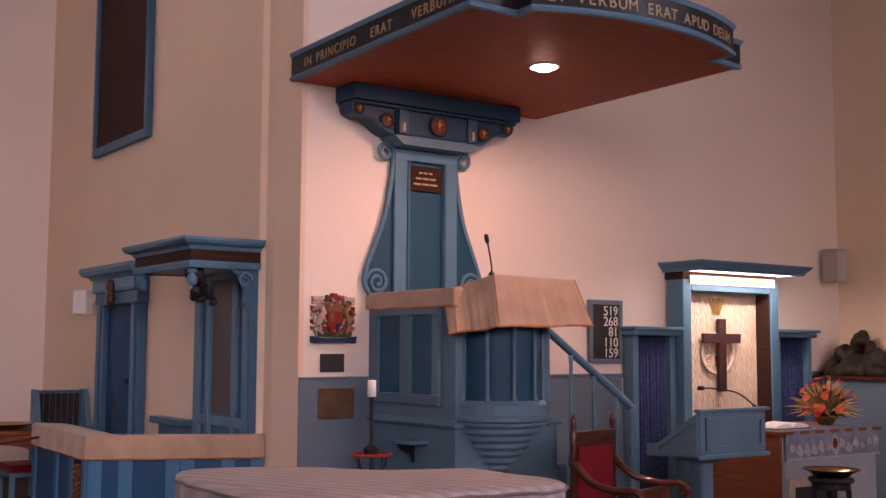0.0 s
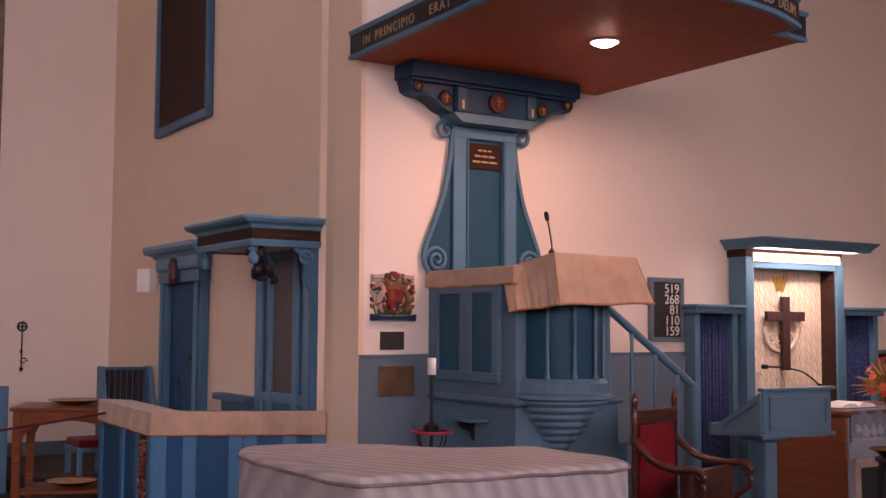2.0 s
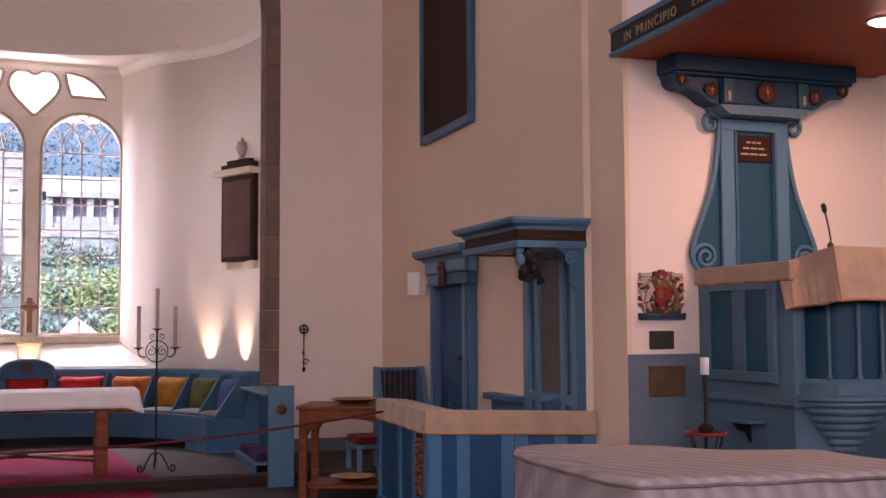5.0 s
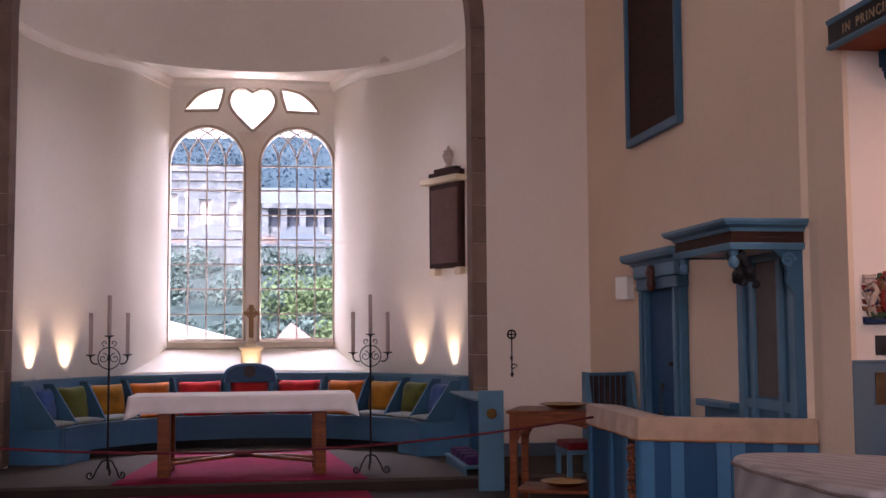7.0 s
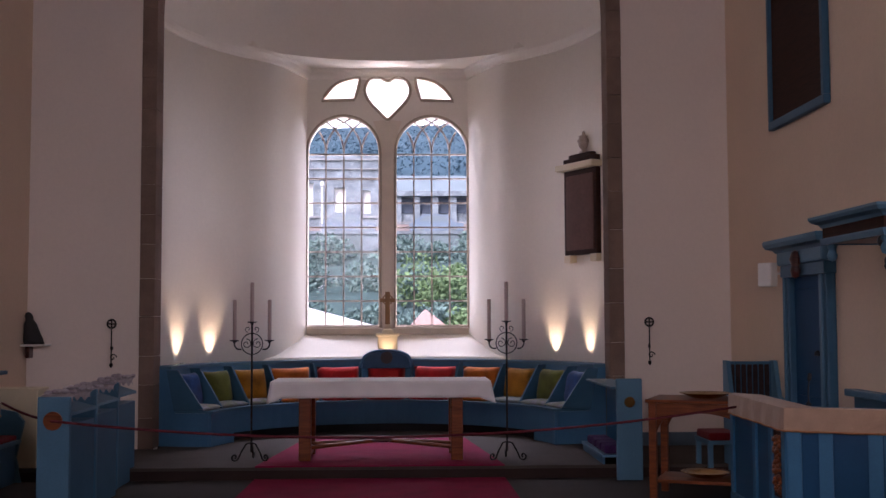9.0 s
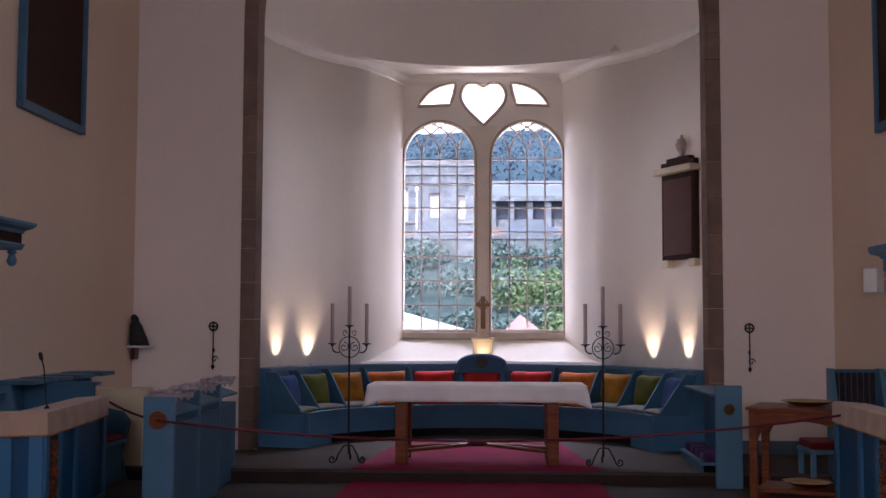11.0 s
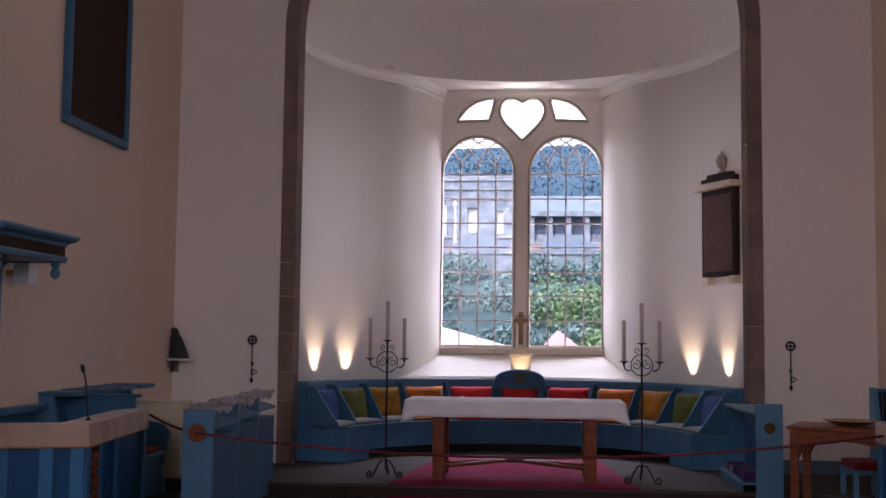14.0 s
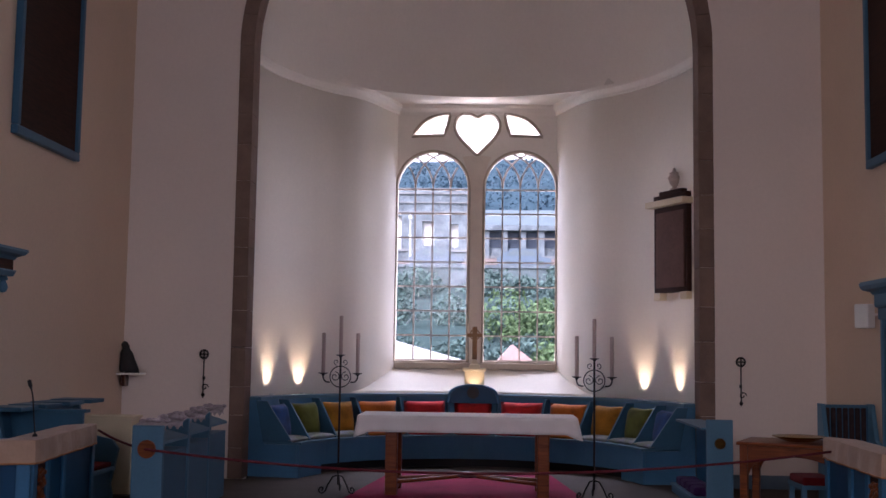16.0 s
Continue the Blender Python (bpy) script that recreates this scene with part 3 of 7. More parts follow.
for y, z in ((17.6, -3.0), (30, -3.0), (52, -1.0), (60, 2.2), (84, 7.6), (96, 8.2), (120, 9.0), (160, 24.0), (230, 38.0), (300, 54.0), (360, 57.0), (900, 40.0), (2500, 0.0)):
    rows.append([bm.verts.new((x * max(1, y / 60), y, z + (0.008 * y if y > 130 else 0.004 * y) * noise.noise(Vector((x * 0.13, y * 0.02, 3.0))) - 0.02 * y * (x / 60) * (y > 130))) for x in range(-60, 61, 4)])
for a, b in zip(rows, rows[1:]):
    for i in range(30):
        bm.faces.new((a[i], a[i + 1], b[i + 1], b[i]))
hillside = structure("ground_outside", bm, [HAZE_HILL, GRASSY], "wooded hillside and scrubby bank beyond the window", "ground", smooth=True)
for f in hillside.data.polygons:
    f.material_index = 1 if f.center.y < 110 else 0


# woods on the hill, clump by clump, with an uneven crest
rs = random.Random(77)
RIDGE = ((120, 9.0), (160, 24.0), (230, 38.0), (300, 54.0), (360, 57.0))


def hill(x, y):
    def row(yy, z):
        xi = x / (y / 60)
        return z + (0.008 if yy > 130 else 0.004) * yy * noise.noise(Vector((xi * 0.13, yy * 0.02, 3.0))) - 0.02 * yy * (xi / 60) * (yy > 130)
    (ya, za), (yb, zb) = [(a, b) for a, b in zip(RIDGE, RIDGE[1:]) if a[0] <= y <= b[0]][0]
    t = (y - ya) / (yb - ya)
    return row(ya, za) * (1 - t) + row(yb, zb) * t


bm = bmnew()
for k in range(5600):
    y = rs.uniform(140, 318)
    x = rs.uniform(-20, 20) * y / 120
    r = rs.uniform(1.0, 2.2)
    z = hill(x, y) - 1.1
    for q in range(16):
        d = Vector((rs.gauss(0, 1), rs.gauss(0, 1), abs(rs.gauss(0, 1)))).normalized()
        c = Vector((x, y, z)) + d * r * rs.uniform(0.4, 1.0)
        u = Vector((rs.gauss(0, 1), rs.gauss(0, 1), rs.gauss(0, 1))).normalized()
        v = u.orthogonal().normalized()
        bm.faces.new([bm.verts.new(c + r * 0.14 * w) for w in (u, v * 0.8, -u, -v * 0.8)])
# air haze over the woods is mixed into this blue-green
WOODS = material("hazed_hill_woods", (0.07, 0.125, 0.165), 1.0, vary=0.25, scale=0.05, fine=0.6, bump=0, leafy=0.12)
tagged(part("far_woods", bm, WOODS), "woods covering the hill, blue haze put into their colour", "woods", kind="stuff")


def building(name, label, x0, x1, y, z0, z1, mat, roof, opens, roof_mat, open_mat=None, open_label=""):
    ob = thing(name, label, "building", ((x0 + x1) / 2, y, z0))
    part("wall", prism(bmnew(), [(x0, z0), (x1, z0), (x1, z1), (x0, z1)], y, y + 0.5, [[(a, c), (b, c), (b, d), (a, d)] for a, b, c, d in opens], "y"), mat, ob)
    part("wall", one_box(x0, x1, y + 5.0, y + 5.4, z0, z1), mat, ob)
    for a, b, c, d in opens:
        part("window", one_box(a, b, y + 0.35, y + 0.4, c, d), open_mat, ob, open_label)
    if roof:
        bm = bmnew()
        prism(bm, [(y - 0.4, z1), (y + 5.8, z1), (y + 2.7, z1 + roof)], x0 - 0.3, x1 + 0.3, axis="x")
        part("roof", bm, roof_mat, ob)
    return ob


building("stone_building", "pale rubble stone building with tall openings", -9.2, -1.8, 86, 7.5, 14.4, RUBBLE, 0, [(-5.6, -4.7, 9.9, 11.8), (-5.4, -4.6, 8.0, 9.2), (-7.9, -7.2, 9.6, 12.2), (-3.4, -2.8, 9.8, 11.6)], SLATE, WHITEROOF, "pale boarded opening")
stone_house = bpy.data.objects["stone_building"]
COURSE = material("weathered_course", (0.30, 0.31, 0.33), 0.95, vary=0.4, scale=1.2, fine=5.0, bump=0)
BASEBAND = material("pinkish_base_band", (0.34, 0.27, 0.26), 0.95, vary=0.35, scale=1.5, fine=5.0, bump=0)
for z, h, x1 in ((13.9, 0.14, -1.8), (13.2, 0.1, -2.0), (12.45, 0.12, -1.8), (9.45, 0.16, -1.8)):
    part("string_course", one_box(-9.2, x1, 85.9, 85.998, z, z + h), COURSE, stone_house)
part("base_band", one_box(-9.2, -1.8, 85.8, 85.998, 7.5, 8.7), BASEBAND, stone_house, "pinkish stone base")
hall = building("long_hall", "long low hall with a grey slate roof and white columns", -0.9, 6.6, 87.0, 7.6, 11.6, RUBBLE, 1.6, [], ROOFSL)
# solid dark panels on the wall stand in for the shade inside the bays
BAYDARK = material("shaded_bay", (0.07, 0.09, 0.13), 0.9, vary=0.2)
for i in range(6):
    x = -0.9 + 1.42 * i
    part("pier", one_box(x, x + 0.48, 86.5, 86.99, 8.0, 11.2), RUBBLE, hall)
    if i < 5:
        part("bay_opening", one_box(x + 0.48, x + 1.42, 86.94, 86.985, 9.9, 11.1), BAYDARK, hall, "dark panel standing in for a shaded open bay")
part("lintel", one_box(-0.9, 6.6, 86.3, 86.99, 11.2, 11.59), RUBBLE, hall)
part("lower_wall", one_box(-0.9, 6.6, 86.3, 86.5, 7.6, 9.0), BASEBAND, hall, "pinkish lower wall")
part("string_course", one_box(-0.9, 6.6, 86.24, 86.298, 9.05, 9.2), COURSE, hall)
wallob = thing("retaining_wall", "grey stone retaining wall below the street", "wall", (0, 79, 3.0))
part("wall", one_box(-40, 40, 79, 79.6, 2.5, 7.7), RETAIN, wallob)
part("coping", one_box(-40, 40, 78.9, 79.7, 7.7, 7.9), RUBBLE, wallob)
part("pier", one_box(-3.2, -1.9, 78.4, 79.0, 2.5, 7.4), RUBBLE, wallob)
pole = thing("street_lamp", "tall pale street lamp post", "street lamp", (-6.1, 80.5, 7.6))
part("post", lathe(bmnew(), [(0.14, 0), (0.12, 0.4), (0.09, 0.5), (0.07, 3.6)], (-6.1, 80.5, 7.6), 8), WHITE, pole)
part("lamp_head", lathe(bmnew(), [(0.07, 0.0), (0.16, 0.1), (0.14, 0.35), (0.0, 0.45)], (-6.1, 80.5, 11.19), 8), WHITE, pole)


def car(x, color):
    ob = thing("parked_car", "small parked car on the street", "car", (x, 80.6, 7.75))
    paint = material("car_paint_" + color[0], color[1], 0.8, vary=0.15)
    body = bmnew()
    prism(body, [(x - 1.9, 8.0), (x + 1.9, 8.0), (x + 1.95, 8.5), (x + 1.2, 8.65), (x + 0.7, 9.15), (x - 0.9, 9.2), (x - 1.6, 8.7), (x - 1.95, 8.5)], 80.0, 81.5, axis="y")
    part("body", body, paint, ob)
    part("side_window", prism(bmnew(), [(x - 1.3, 8.68), (x + 0.95, 8.66), (x + 0.6, 9.05), (x - 0.8, 9.08)], 79.985, 79.999, axis="y"), ROOFSL, ob)
    for dx in (-1.2, 1.2):
        w = bmnew()
        prism(w, arc(x + dx, 8.05, 0.3, 0, 345, 12), 79.95, 80.15, axis="y")
        part("wheel", w, RETAIN, ob)


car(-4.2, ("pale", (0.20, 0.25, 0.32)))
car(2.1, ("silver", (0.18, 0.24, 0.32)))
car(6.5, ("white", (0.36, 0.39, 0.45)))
shed = thing("low_outbuilding", "low outbuilding with a white sheet roof and pink wall", "building", (-2.0, 40, -3.0))
part("roof", prism(bmnew(), [(-4.4, 2.3), (-0.9, 1.35), (-0.9, 1.2), (-4.4, 1.2)], 36, 42, axis="y"), WHITEROOF, shed)
part("wall", one_box(-4.2, -1.0, 36.4, 41.6, -3, 1.2), PINKW, shed)
shed2 = thing("low_outbuilding", "small pink rendered gabled outbuilding", "building", (0.6, 40, -3.0))
part("wall", prism(bmnew(), [(0.0, -3), (1.2, -3), (1.2, 1.5), (0.55, 2.0), (0.0, 1.4)], 38, 42, axis="y"), PINKW, shed2)


def shrub(x, y, z, r, h, count, seed, leaf):
    rs = random.Random(seed)
    ob = thing("shrub", "leafy green shrub on the bank outside", "shrub", (x, y, z), group="shrubs on the bank")
    bm = bmnew()
    for k in range(5):
        a = rs.uniform(0, 6.28)
        tube(bm, [(x, y, z), (x + 0.3 * r * math.cos(a), y + 0.3 * r * math.sin(a), z + h * 0.4), (x + 0.7 * r * math.cos(a), y + 0.7 * r * math.sin(a), z + h * 0.75)], [0.12, 0.07, 0.03], 5)
    part("trunk", bm, RETAIN, ob)
    lumps = [(rs.gauss(0, 0.5) * r, rs.gauss(0, 0.5) * r, h * rs.uniform(0.25, 0.85), r * rs.uniform(0.3, 0.6)) for _ in range(9)]
    bm = bmnew()
    for k in range(count):
        lx, ly, lz, lr = rs.choice(lumps)
        d = Vector((rs.gauss(0, 1), rs.gauss(0, 1), rs.gauss(0, 1))).normalized() * lr * rs.uniform(0.6, 1.05)
        c = Vector((x + lx, y + ly, z + lz)) + d
        u = Vector((rs.gauss(0, 1), rs.gauss(0, 1), rs.gauss(0, 1))).normalized()
        v = u.orthogonal().normalized()
        s = rs.uniform(0.08, 0.16) * (0.6 + 0.2 * r)
        bm.faces.new([bm.verts.new(c + s * q) for q in (u, v * 0.6, -u, -v * 0.6)])
    part("crown", bm, leaf, ob)


rs0 = random.Random(8)
for i, (x, y, z, r, h) in enumerate([(-6.2, 66, 1.2, 2.6, 3.6), (-3.0, 68, 1.5, 2.4, 3.4), (-0.4, 66, 1.2, 2.4, 3.0), (2.4, 62, 0.4, 2.8, 5.2), (4.6, 64, 0.8, 2.4, 4.0), (-7.5, 58, -1.0, 2.4, 3.2), (-4.6, 57, -1.2, 2.4, 3.4), (-1.6, 58, -1.0, 2.4, 3.2), (0.9, 56, -1.2, 2.2, 3.2), (3.2, 55, -1.2, 2.4, 3.2), (5.6, 58, -1.0, 2.4, 3.4), (-8.4, 76, 3.6, 2.3, 3.6), (-5.2, 76.5, 3.8, 2.3, 3.0), (0.6, 76, 3.6, 2.2, 3.2), (3.6, 76.5, 3.8, 2.3, 3.4), (6.4, 76, 3.6, 2.3, 3.8), (-9.0, 68, 1.6, 2.6, 4.2), (6.8, 67, 1.4, 2.6, 4.4)]):
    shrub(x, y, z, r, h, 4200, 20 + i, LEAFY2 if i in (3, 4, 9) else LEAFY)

# ---- chancel: carpet, curved bench, cushions ----
bm = bmnew()
prism(bm, [(CX - 1.02, 14.6), (CX + 1.02, 14.6), (CX + 1.3, 11.885), (CX - 1.3, 11.885)], STEP + 0.001, STEP + 0.014)
carpet = part("carpet", bm, CARPET)
tagged(carpet, "crimson carpet laid over the chancel step", "carpet")
bm = bmnew()
prism(bm, [(CX - 1.3, 11.873), (CX + 1.3, 11.873), (CX + 1.35, 8.5), (CX - 1.35, 8.5)], 0.001, 0.014)
runner = part("carpet_runner", bm, CARPET)
tagged(runner, "crimson carpet runner on the nave floor before the step", "carpet")

BY, BR = 13.42, 2.88


def polar(r, a, z=0.0, cy=BY):
    return (CX + r * math.sin(radians(a)), cy + r * math.cos(radians(a)), z)


def bench_sector(bm, r0, r1, z0, z1, a0, a1, n=40, top=None):
    """A curved slab; top gives another pair of radii at its upper side."""
    t0, t1 = top or (r0, r1)
    rings = []
    for i in range(n + 1):
        a = a0 + (a1 - a0) * i / n
        rings.append([bm.verts.new(polar(r0, a, z0)), bm.verts.new(polar(r1, a, z0)), bm.verts.new(polar(t1, a, z1)), bm.verts.new(polar(t0, a, z1))])
    for a, b in zip(rings, rings[1:]):
        for k in range(4):
            bm.faces.new((a[k], a[(k + 1) % 4], b[(k + 1) % 4], b[k]))
    bm.faces.new(rings[0])
    bm.faces.new(rings[-1])
    return bm


bench = thing("curved_bench", "curved grey-blue painted wooden bench round the apse", "bench", (CX, BY + 2.4, STEP))
EA = 79.0
part("back", bench_sector(bmnew(), 2.58, BR, 0.5, 1.06, -EA, EA, top=(2.68, BR)), BENCHBLUE, bench)
part("cap", bench_sector(bmnew(), 2.64, BR + 0.005, 1.06, 1.1, -EA, EA), BLUE2, bench)
part("seat", bench_sector(bmnew(), 2.1, 2.6, 0.53, 0.56, -EA, EA), BLUE2, bench)
part("front_panel", bench_sector(bmnew(), 2.16, 2.2, 0.24, 0.53, -EA, EA), BENCHBLUE, bench)
# black colour gives the shaded gap below the bench front
part("plinth", bench_sector(bmnew(), 2.28, 2.36, STEP, 0.24, 2 - EA, EA - 2), BLACK, bench, "recessed plinth, black for the shaded gap under the bench")
for s in (-1, 1):
    a0, a1 = sorted((s * (EA - 16), s * EA))
    part("end_front", bench_sector(bmnew(), 2.125, 2.158, STEP, 0.529, a0, a1, 10), BENCHBLUE, bench, "solid end of the bench front")
    part("end_panel", bench_sector(bmnew(), 2.16, 2.86, STEP, 0.528, s * (EA - 0.8), s * EA, 1), BENCHBLUE, bench)
SEATS = [-74.5, -60, -46, -31.5, -15.5, 0, 15.5, 31.5, 46, 60, 74.5]
for a in [-81, -67.5, -53, -39, -23.5, -8, 8, 23.5, 39, 53, 67.5, 81]:
    bm = bmnew()
    prism(bm, [(2.18, 0.565), (2.56, 0.565), (2.66, 1.055), (2.52, 1.055)], -0.014, 0.014, axis="x")
    bmesh.ops.transform(bm, matrix=Matrix.Translation(polar(0, 0)) @ pose(0, 0, 0, 0, 0, -a), verts=bm.verts[:])
    part("divider", bm, BLUE, bench, "grey-blue sloping divider")
COLORS = [("blue", (0.005, 0.07, 0.26)), ("green", (0.10, 0.12, 0.015)), ("gold", (0.38, 0.17, 0.012)), ("orange", (0.50, 0.13, 0.012)), ("red", (0.55, 0.02, 0.02)), ("red", (0.58, 0.015, 0.02)), ("red", (0.60, 0.02, 0.02)), ("orange", (0.62, 0.16, 0.02)), ("gold", (0.50, 0.24, 0.02)), ("green", (0.09, 0.13, 0.03)), ("blue", (0.005, 0.07, 0.26))]


def pillow(bm, w, d, h, puff):
    """A soft cushion: w wide, d thick, h tall, standing on its edge at the origin."""
    n = 10
    grid = {}
    for s in (-1, 1):
        for i in range(n + 1):
            for j in range(n + 1):
                u, v = 2 * i / n - 1, 2 * j / n - 1
                k = max(0.0, (1 - u ** 4) * (1 - v ** 4)) ** 0.5
                pull = 1 - 0.05 * (1 - abs(v)) * abs(u) ** 3
                grid[s, i, j] = bm.verts.new((u * w / 2 * pull, s * (d / 2) * k * puff, h / 2 + v * h / 2 * (1 - 0.05 * (1 - abs(u)) * abs(v) ** 3)))
        for i in range(n):
            for j in range(n):
                bm.faces.new((grid[s, i, j], grid[s, i + 1, j], grid[s, i + 1, j + 1], grid[s, i, j + 1]))
    bmesh.ops.remove_doubles(bm, verts=bm.verts[:], dist=1e-4)
    return bm


for a, (cname, col) in zip(SEATS, COLORS):
    edge = tuple(0.6 * c + 0.02 * d for c, d in zip(col, (0.45, 0.20, 0.03)))
    fabric = material("cushion_" + cname, col, 0.9, vary=0.3, scale=5, fine=130, bump=0.25, tint=edge, sheen=0.1)
    m = Matrix.Translation(polar(0, 0)) @ pose(0, 0, 0, 0, 0, -a)
    w = 0.6 if abs(a) < 40 and a else 0.53
    bm = pillow(bmnew(), w, 0.2, 0.44, 1.0)
    bmesh.ops.transform(bm, matrix=m @ pose(0, 2.46, 0.575, -11), verts=bm.verts[:])
    tagged(part("back_cushion", bm, fabric, None, "", True), cname + " fabric cushion leaning on the curved bench", "cushion", "cushions on the curved bench")
    bm = pillow(bmnew(), w + 0.02, 0.07, 0.36, 1.0)
    bmesh.ops.transform(bm, matrix=m @ pose(0, 2.16, 0.585, -88), verts=bm.verts[:])
    seatfab = fabric if abs(a) < 40 else material("cushion_lilac", (0.22, 0.22, 0.30), 0.9, vary=0.3, scale=9, fine=90, tint=(0.25, 0.3, 0.12))
    tagged(part("seat_cushion", bm, seatfab, None, "", True), (cname if abs(a) < 40 else "pale patterned") + " seat pad on the curved bench", "cushion", "seat pads on the curved bench")
# raised back of the middle seat
bm = bmnew()
prism(bm, [(CX - 0.37, 0.98), (CX + 0.37, 0.98), (CX + 0.33, 1.12)] + [(CX + 0.25, 1.19), (CX + 0.13, 1.225), (CX, 1.235), (CX - 0.13, 1.225), (CX - 0.25, 1.19), (CX - 0.33, 1.12)], 15.86, 15.98, axis="y")
bmesh.ops.bevel(bm, geom=bm.edges[:], offset=0.012, segments=2, affect="EDGES")
middle = part("middle_back", bm, DEEP, bench, "dark blue raised back of the middle seat")
bm = bmnew()
prism(bm, arc(CX, 1.13, 0.085, 0, 345, 20), 15.83, 15.858, axis="y")
part("back_moulding", tube(bmnew(), smooth_path([(CX + x, 15.856, z) for x, z in ((-0.36, 0.99), (-0.325, 1.12), (-0.25, 1.185), (-0.13, 1.22), (0, 1.23), (0.13, 1.22), (0.25, 1.185), (0.325, 1.12), (0.36, 0.99))], 4), 0.02, 8), BENCHBLUE, middle, "grey-blue edge moulding", True)
part("emblem", bm, SLATE, middle, "small dark carved emblem")

# uplights on the bench cap, washing the apse wall
for a in (-66, -53.5, 52, 66):
    px, py, pz = polar(2.83, a, 1.1)
    ul = thing("uplight", "small round uplight on the bench cap", "uplight", (px, py, pz), group="uplights on the bench")
    part("body", lathe(bmnew(), [(0.03, 0), (0.036, 0.004), (0.038, 0.02), (0.030, 0.021), (0.028, 0.012), (0.0, 0.012)], (px, py, pz), 16), WHITE, ul)
    bx, by, _ = polar(2.92, a)
    lamp("uplight_lamp", "SPOT", look((px, py, pz + 0.03), (px + (bx - px), py + (by - py), pz + 0.42)), 7.5, (1.0, 0.78, 0.48), size=0.012, spot=(radians(60), 1.0))

# ---- altar ----
ALT = 12.62
altar = thing("altar_table", "oak communion table with crossed stretchers", "table", (CX, ALT, STEP + 0.014))
A0 = STEP + 0.014
part("tabletop", one_box(CX - 1.18, CX + 1.18, ALT - 0.38, ALT + 0.38, 0.94, 0.99, bevel=0.01), OAK, altar)
for sx in (-1, 1):
    xc = CX + sx * 0.82
    part("apron", one_box(xc - 0.07, xc + 0.07, ALT - 0.33, ALT + 0.33, 0.84, 0.94, bevel=0.008), OAK, altar)
    for sy in (-1, 1):
        part("leg", one_box(xc - 0.065, xc + 0.065, ALT + sy * 0.3 - 0.05, ALT + sy * 0.3 + 0.05, A0, 0.84, bevel=0.012), OAK, altar)
    part("foot_rail", one_box(xc - 0.05, xc + 0.05, ALT - 0.25, ALT + 0.25, A0 + 0.03, A0 + 0.12, bevel=0.01), OAK, altar)
for s in (-1, 1):
    part("stretcher", tube(bmnew(), [(CX - 0.78, ALT - s * 0.22, A0 + 0.13), (CX, ALT, A0 + 0.19), (CX + 0.78, ALT + s * 0.22, A0 + 0.13)], 0.022, 8), OAK, altar)
part("boss", lathe(bmnew(), [(0.0, -0.03), (0.1, -0.02), (0.15, 0.0), (0.1, 0.03), (0.03, 0.045), (0.0, 0.045)], (CX, ALT, A0 + 0.185), 20, sy=0.6), MAHOG, altar, "dark carved boss where the stretchers cross")
# cloth: flat top, hanging front and sides with soft folds
bm = bmnew()
n, hang = 60, 0.178
per = []
w2, d2 = 1.185, 0.40
for i in range(n):
    per.append((-w2 + 2 * w2 * i / n, -d2, 0, -1))
for i in range(20):
    per.append((w2, -d2 + 2 * d2 * i / 20, 1, 0))
for i in range(n):
    per.append((w2 - 2 * w2 * i / n, d2, 0, 1))
for i in range(20):
    per.append((-w2, d2 - 2 * d2 * i / 20, -1, 0))
levels = []
for k in range(6):
    t = k / 5
    ring = []
    for j, (x, y, nx, ny) in enumerate(per):
        corner = max(0.0, (abs(x) - w2 + 0.12) / 0.12) * max(0.0, (abs(y) - d2 + 0.12) / 0.12)
        f = t * (0.010 + 0.014 * math.sin(j * 0.75) * math.sin(j * 0.23) + 0.03 * corner)
        ox = nx or (math.copysign(1, x) * corner)
        oy = ny or (math.copysign(1, y) * corner)
        ring.append(bm.verts.new((CX + x + ox * f, ALT + y + oy * f, 0.998 - hang * t - (0.06 * t * corner))))
    levels.append(ring)
m2 = len(per)
for a, b in zip(levels, levels[1:]):
    for j in range(m2):
        bm.faces.new((a[j], a[(j + 1) % m2], b[(j + 1) % m2], b[j]))
bm.faces.new(levels[0])
altar_cloth = part("altar_cloth", bm, LINEN)
tagged(altar_cloth, "white linen cloth hanging over the altar table", "tablecloth")
for f in altar_cloth.data.polygons:
    f.use_smooth = f.area < 0.5
altar_cloth.modifiers.new("thickness", "SOLIDIFY").thickness = 0.004


# ---- candle stands ----
def scroll(c, r0, turns, n, start, plane, flip=1):
    """A flat spiral about c in the plane of two unit vectors."""
    u, v = Vector(plane[0]), Vector(plane[1])
    out = []
    for i in range(n):
        t = i / (n - 1)
        a = start + flip * 2 * math.pi * turns * t
        r = r0 * (1 - 0.8 * t)
        out.append(Vector(c) + r * (math.cos(a) * u + math.sin(a) * v))
    return out


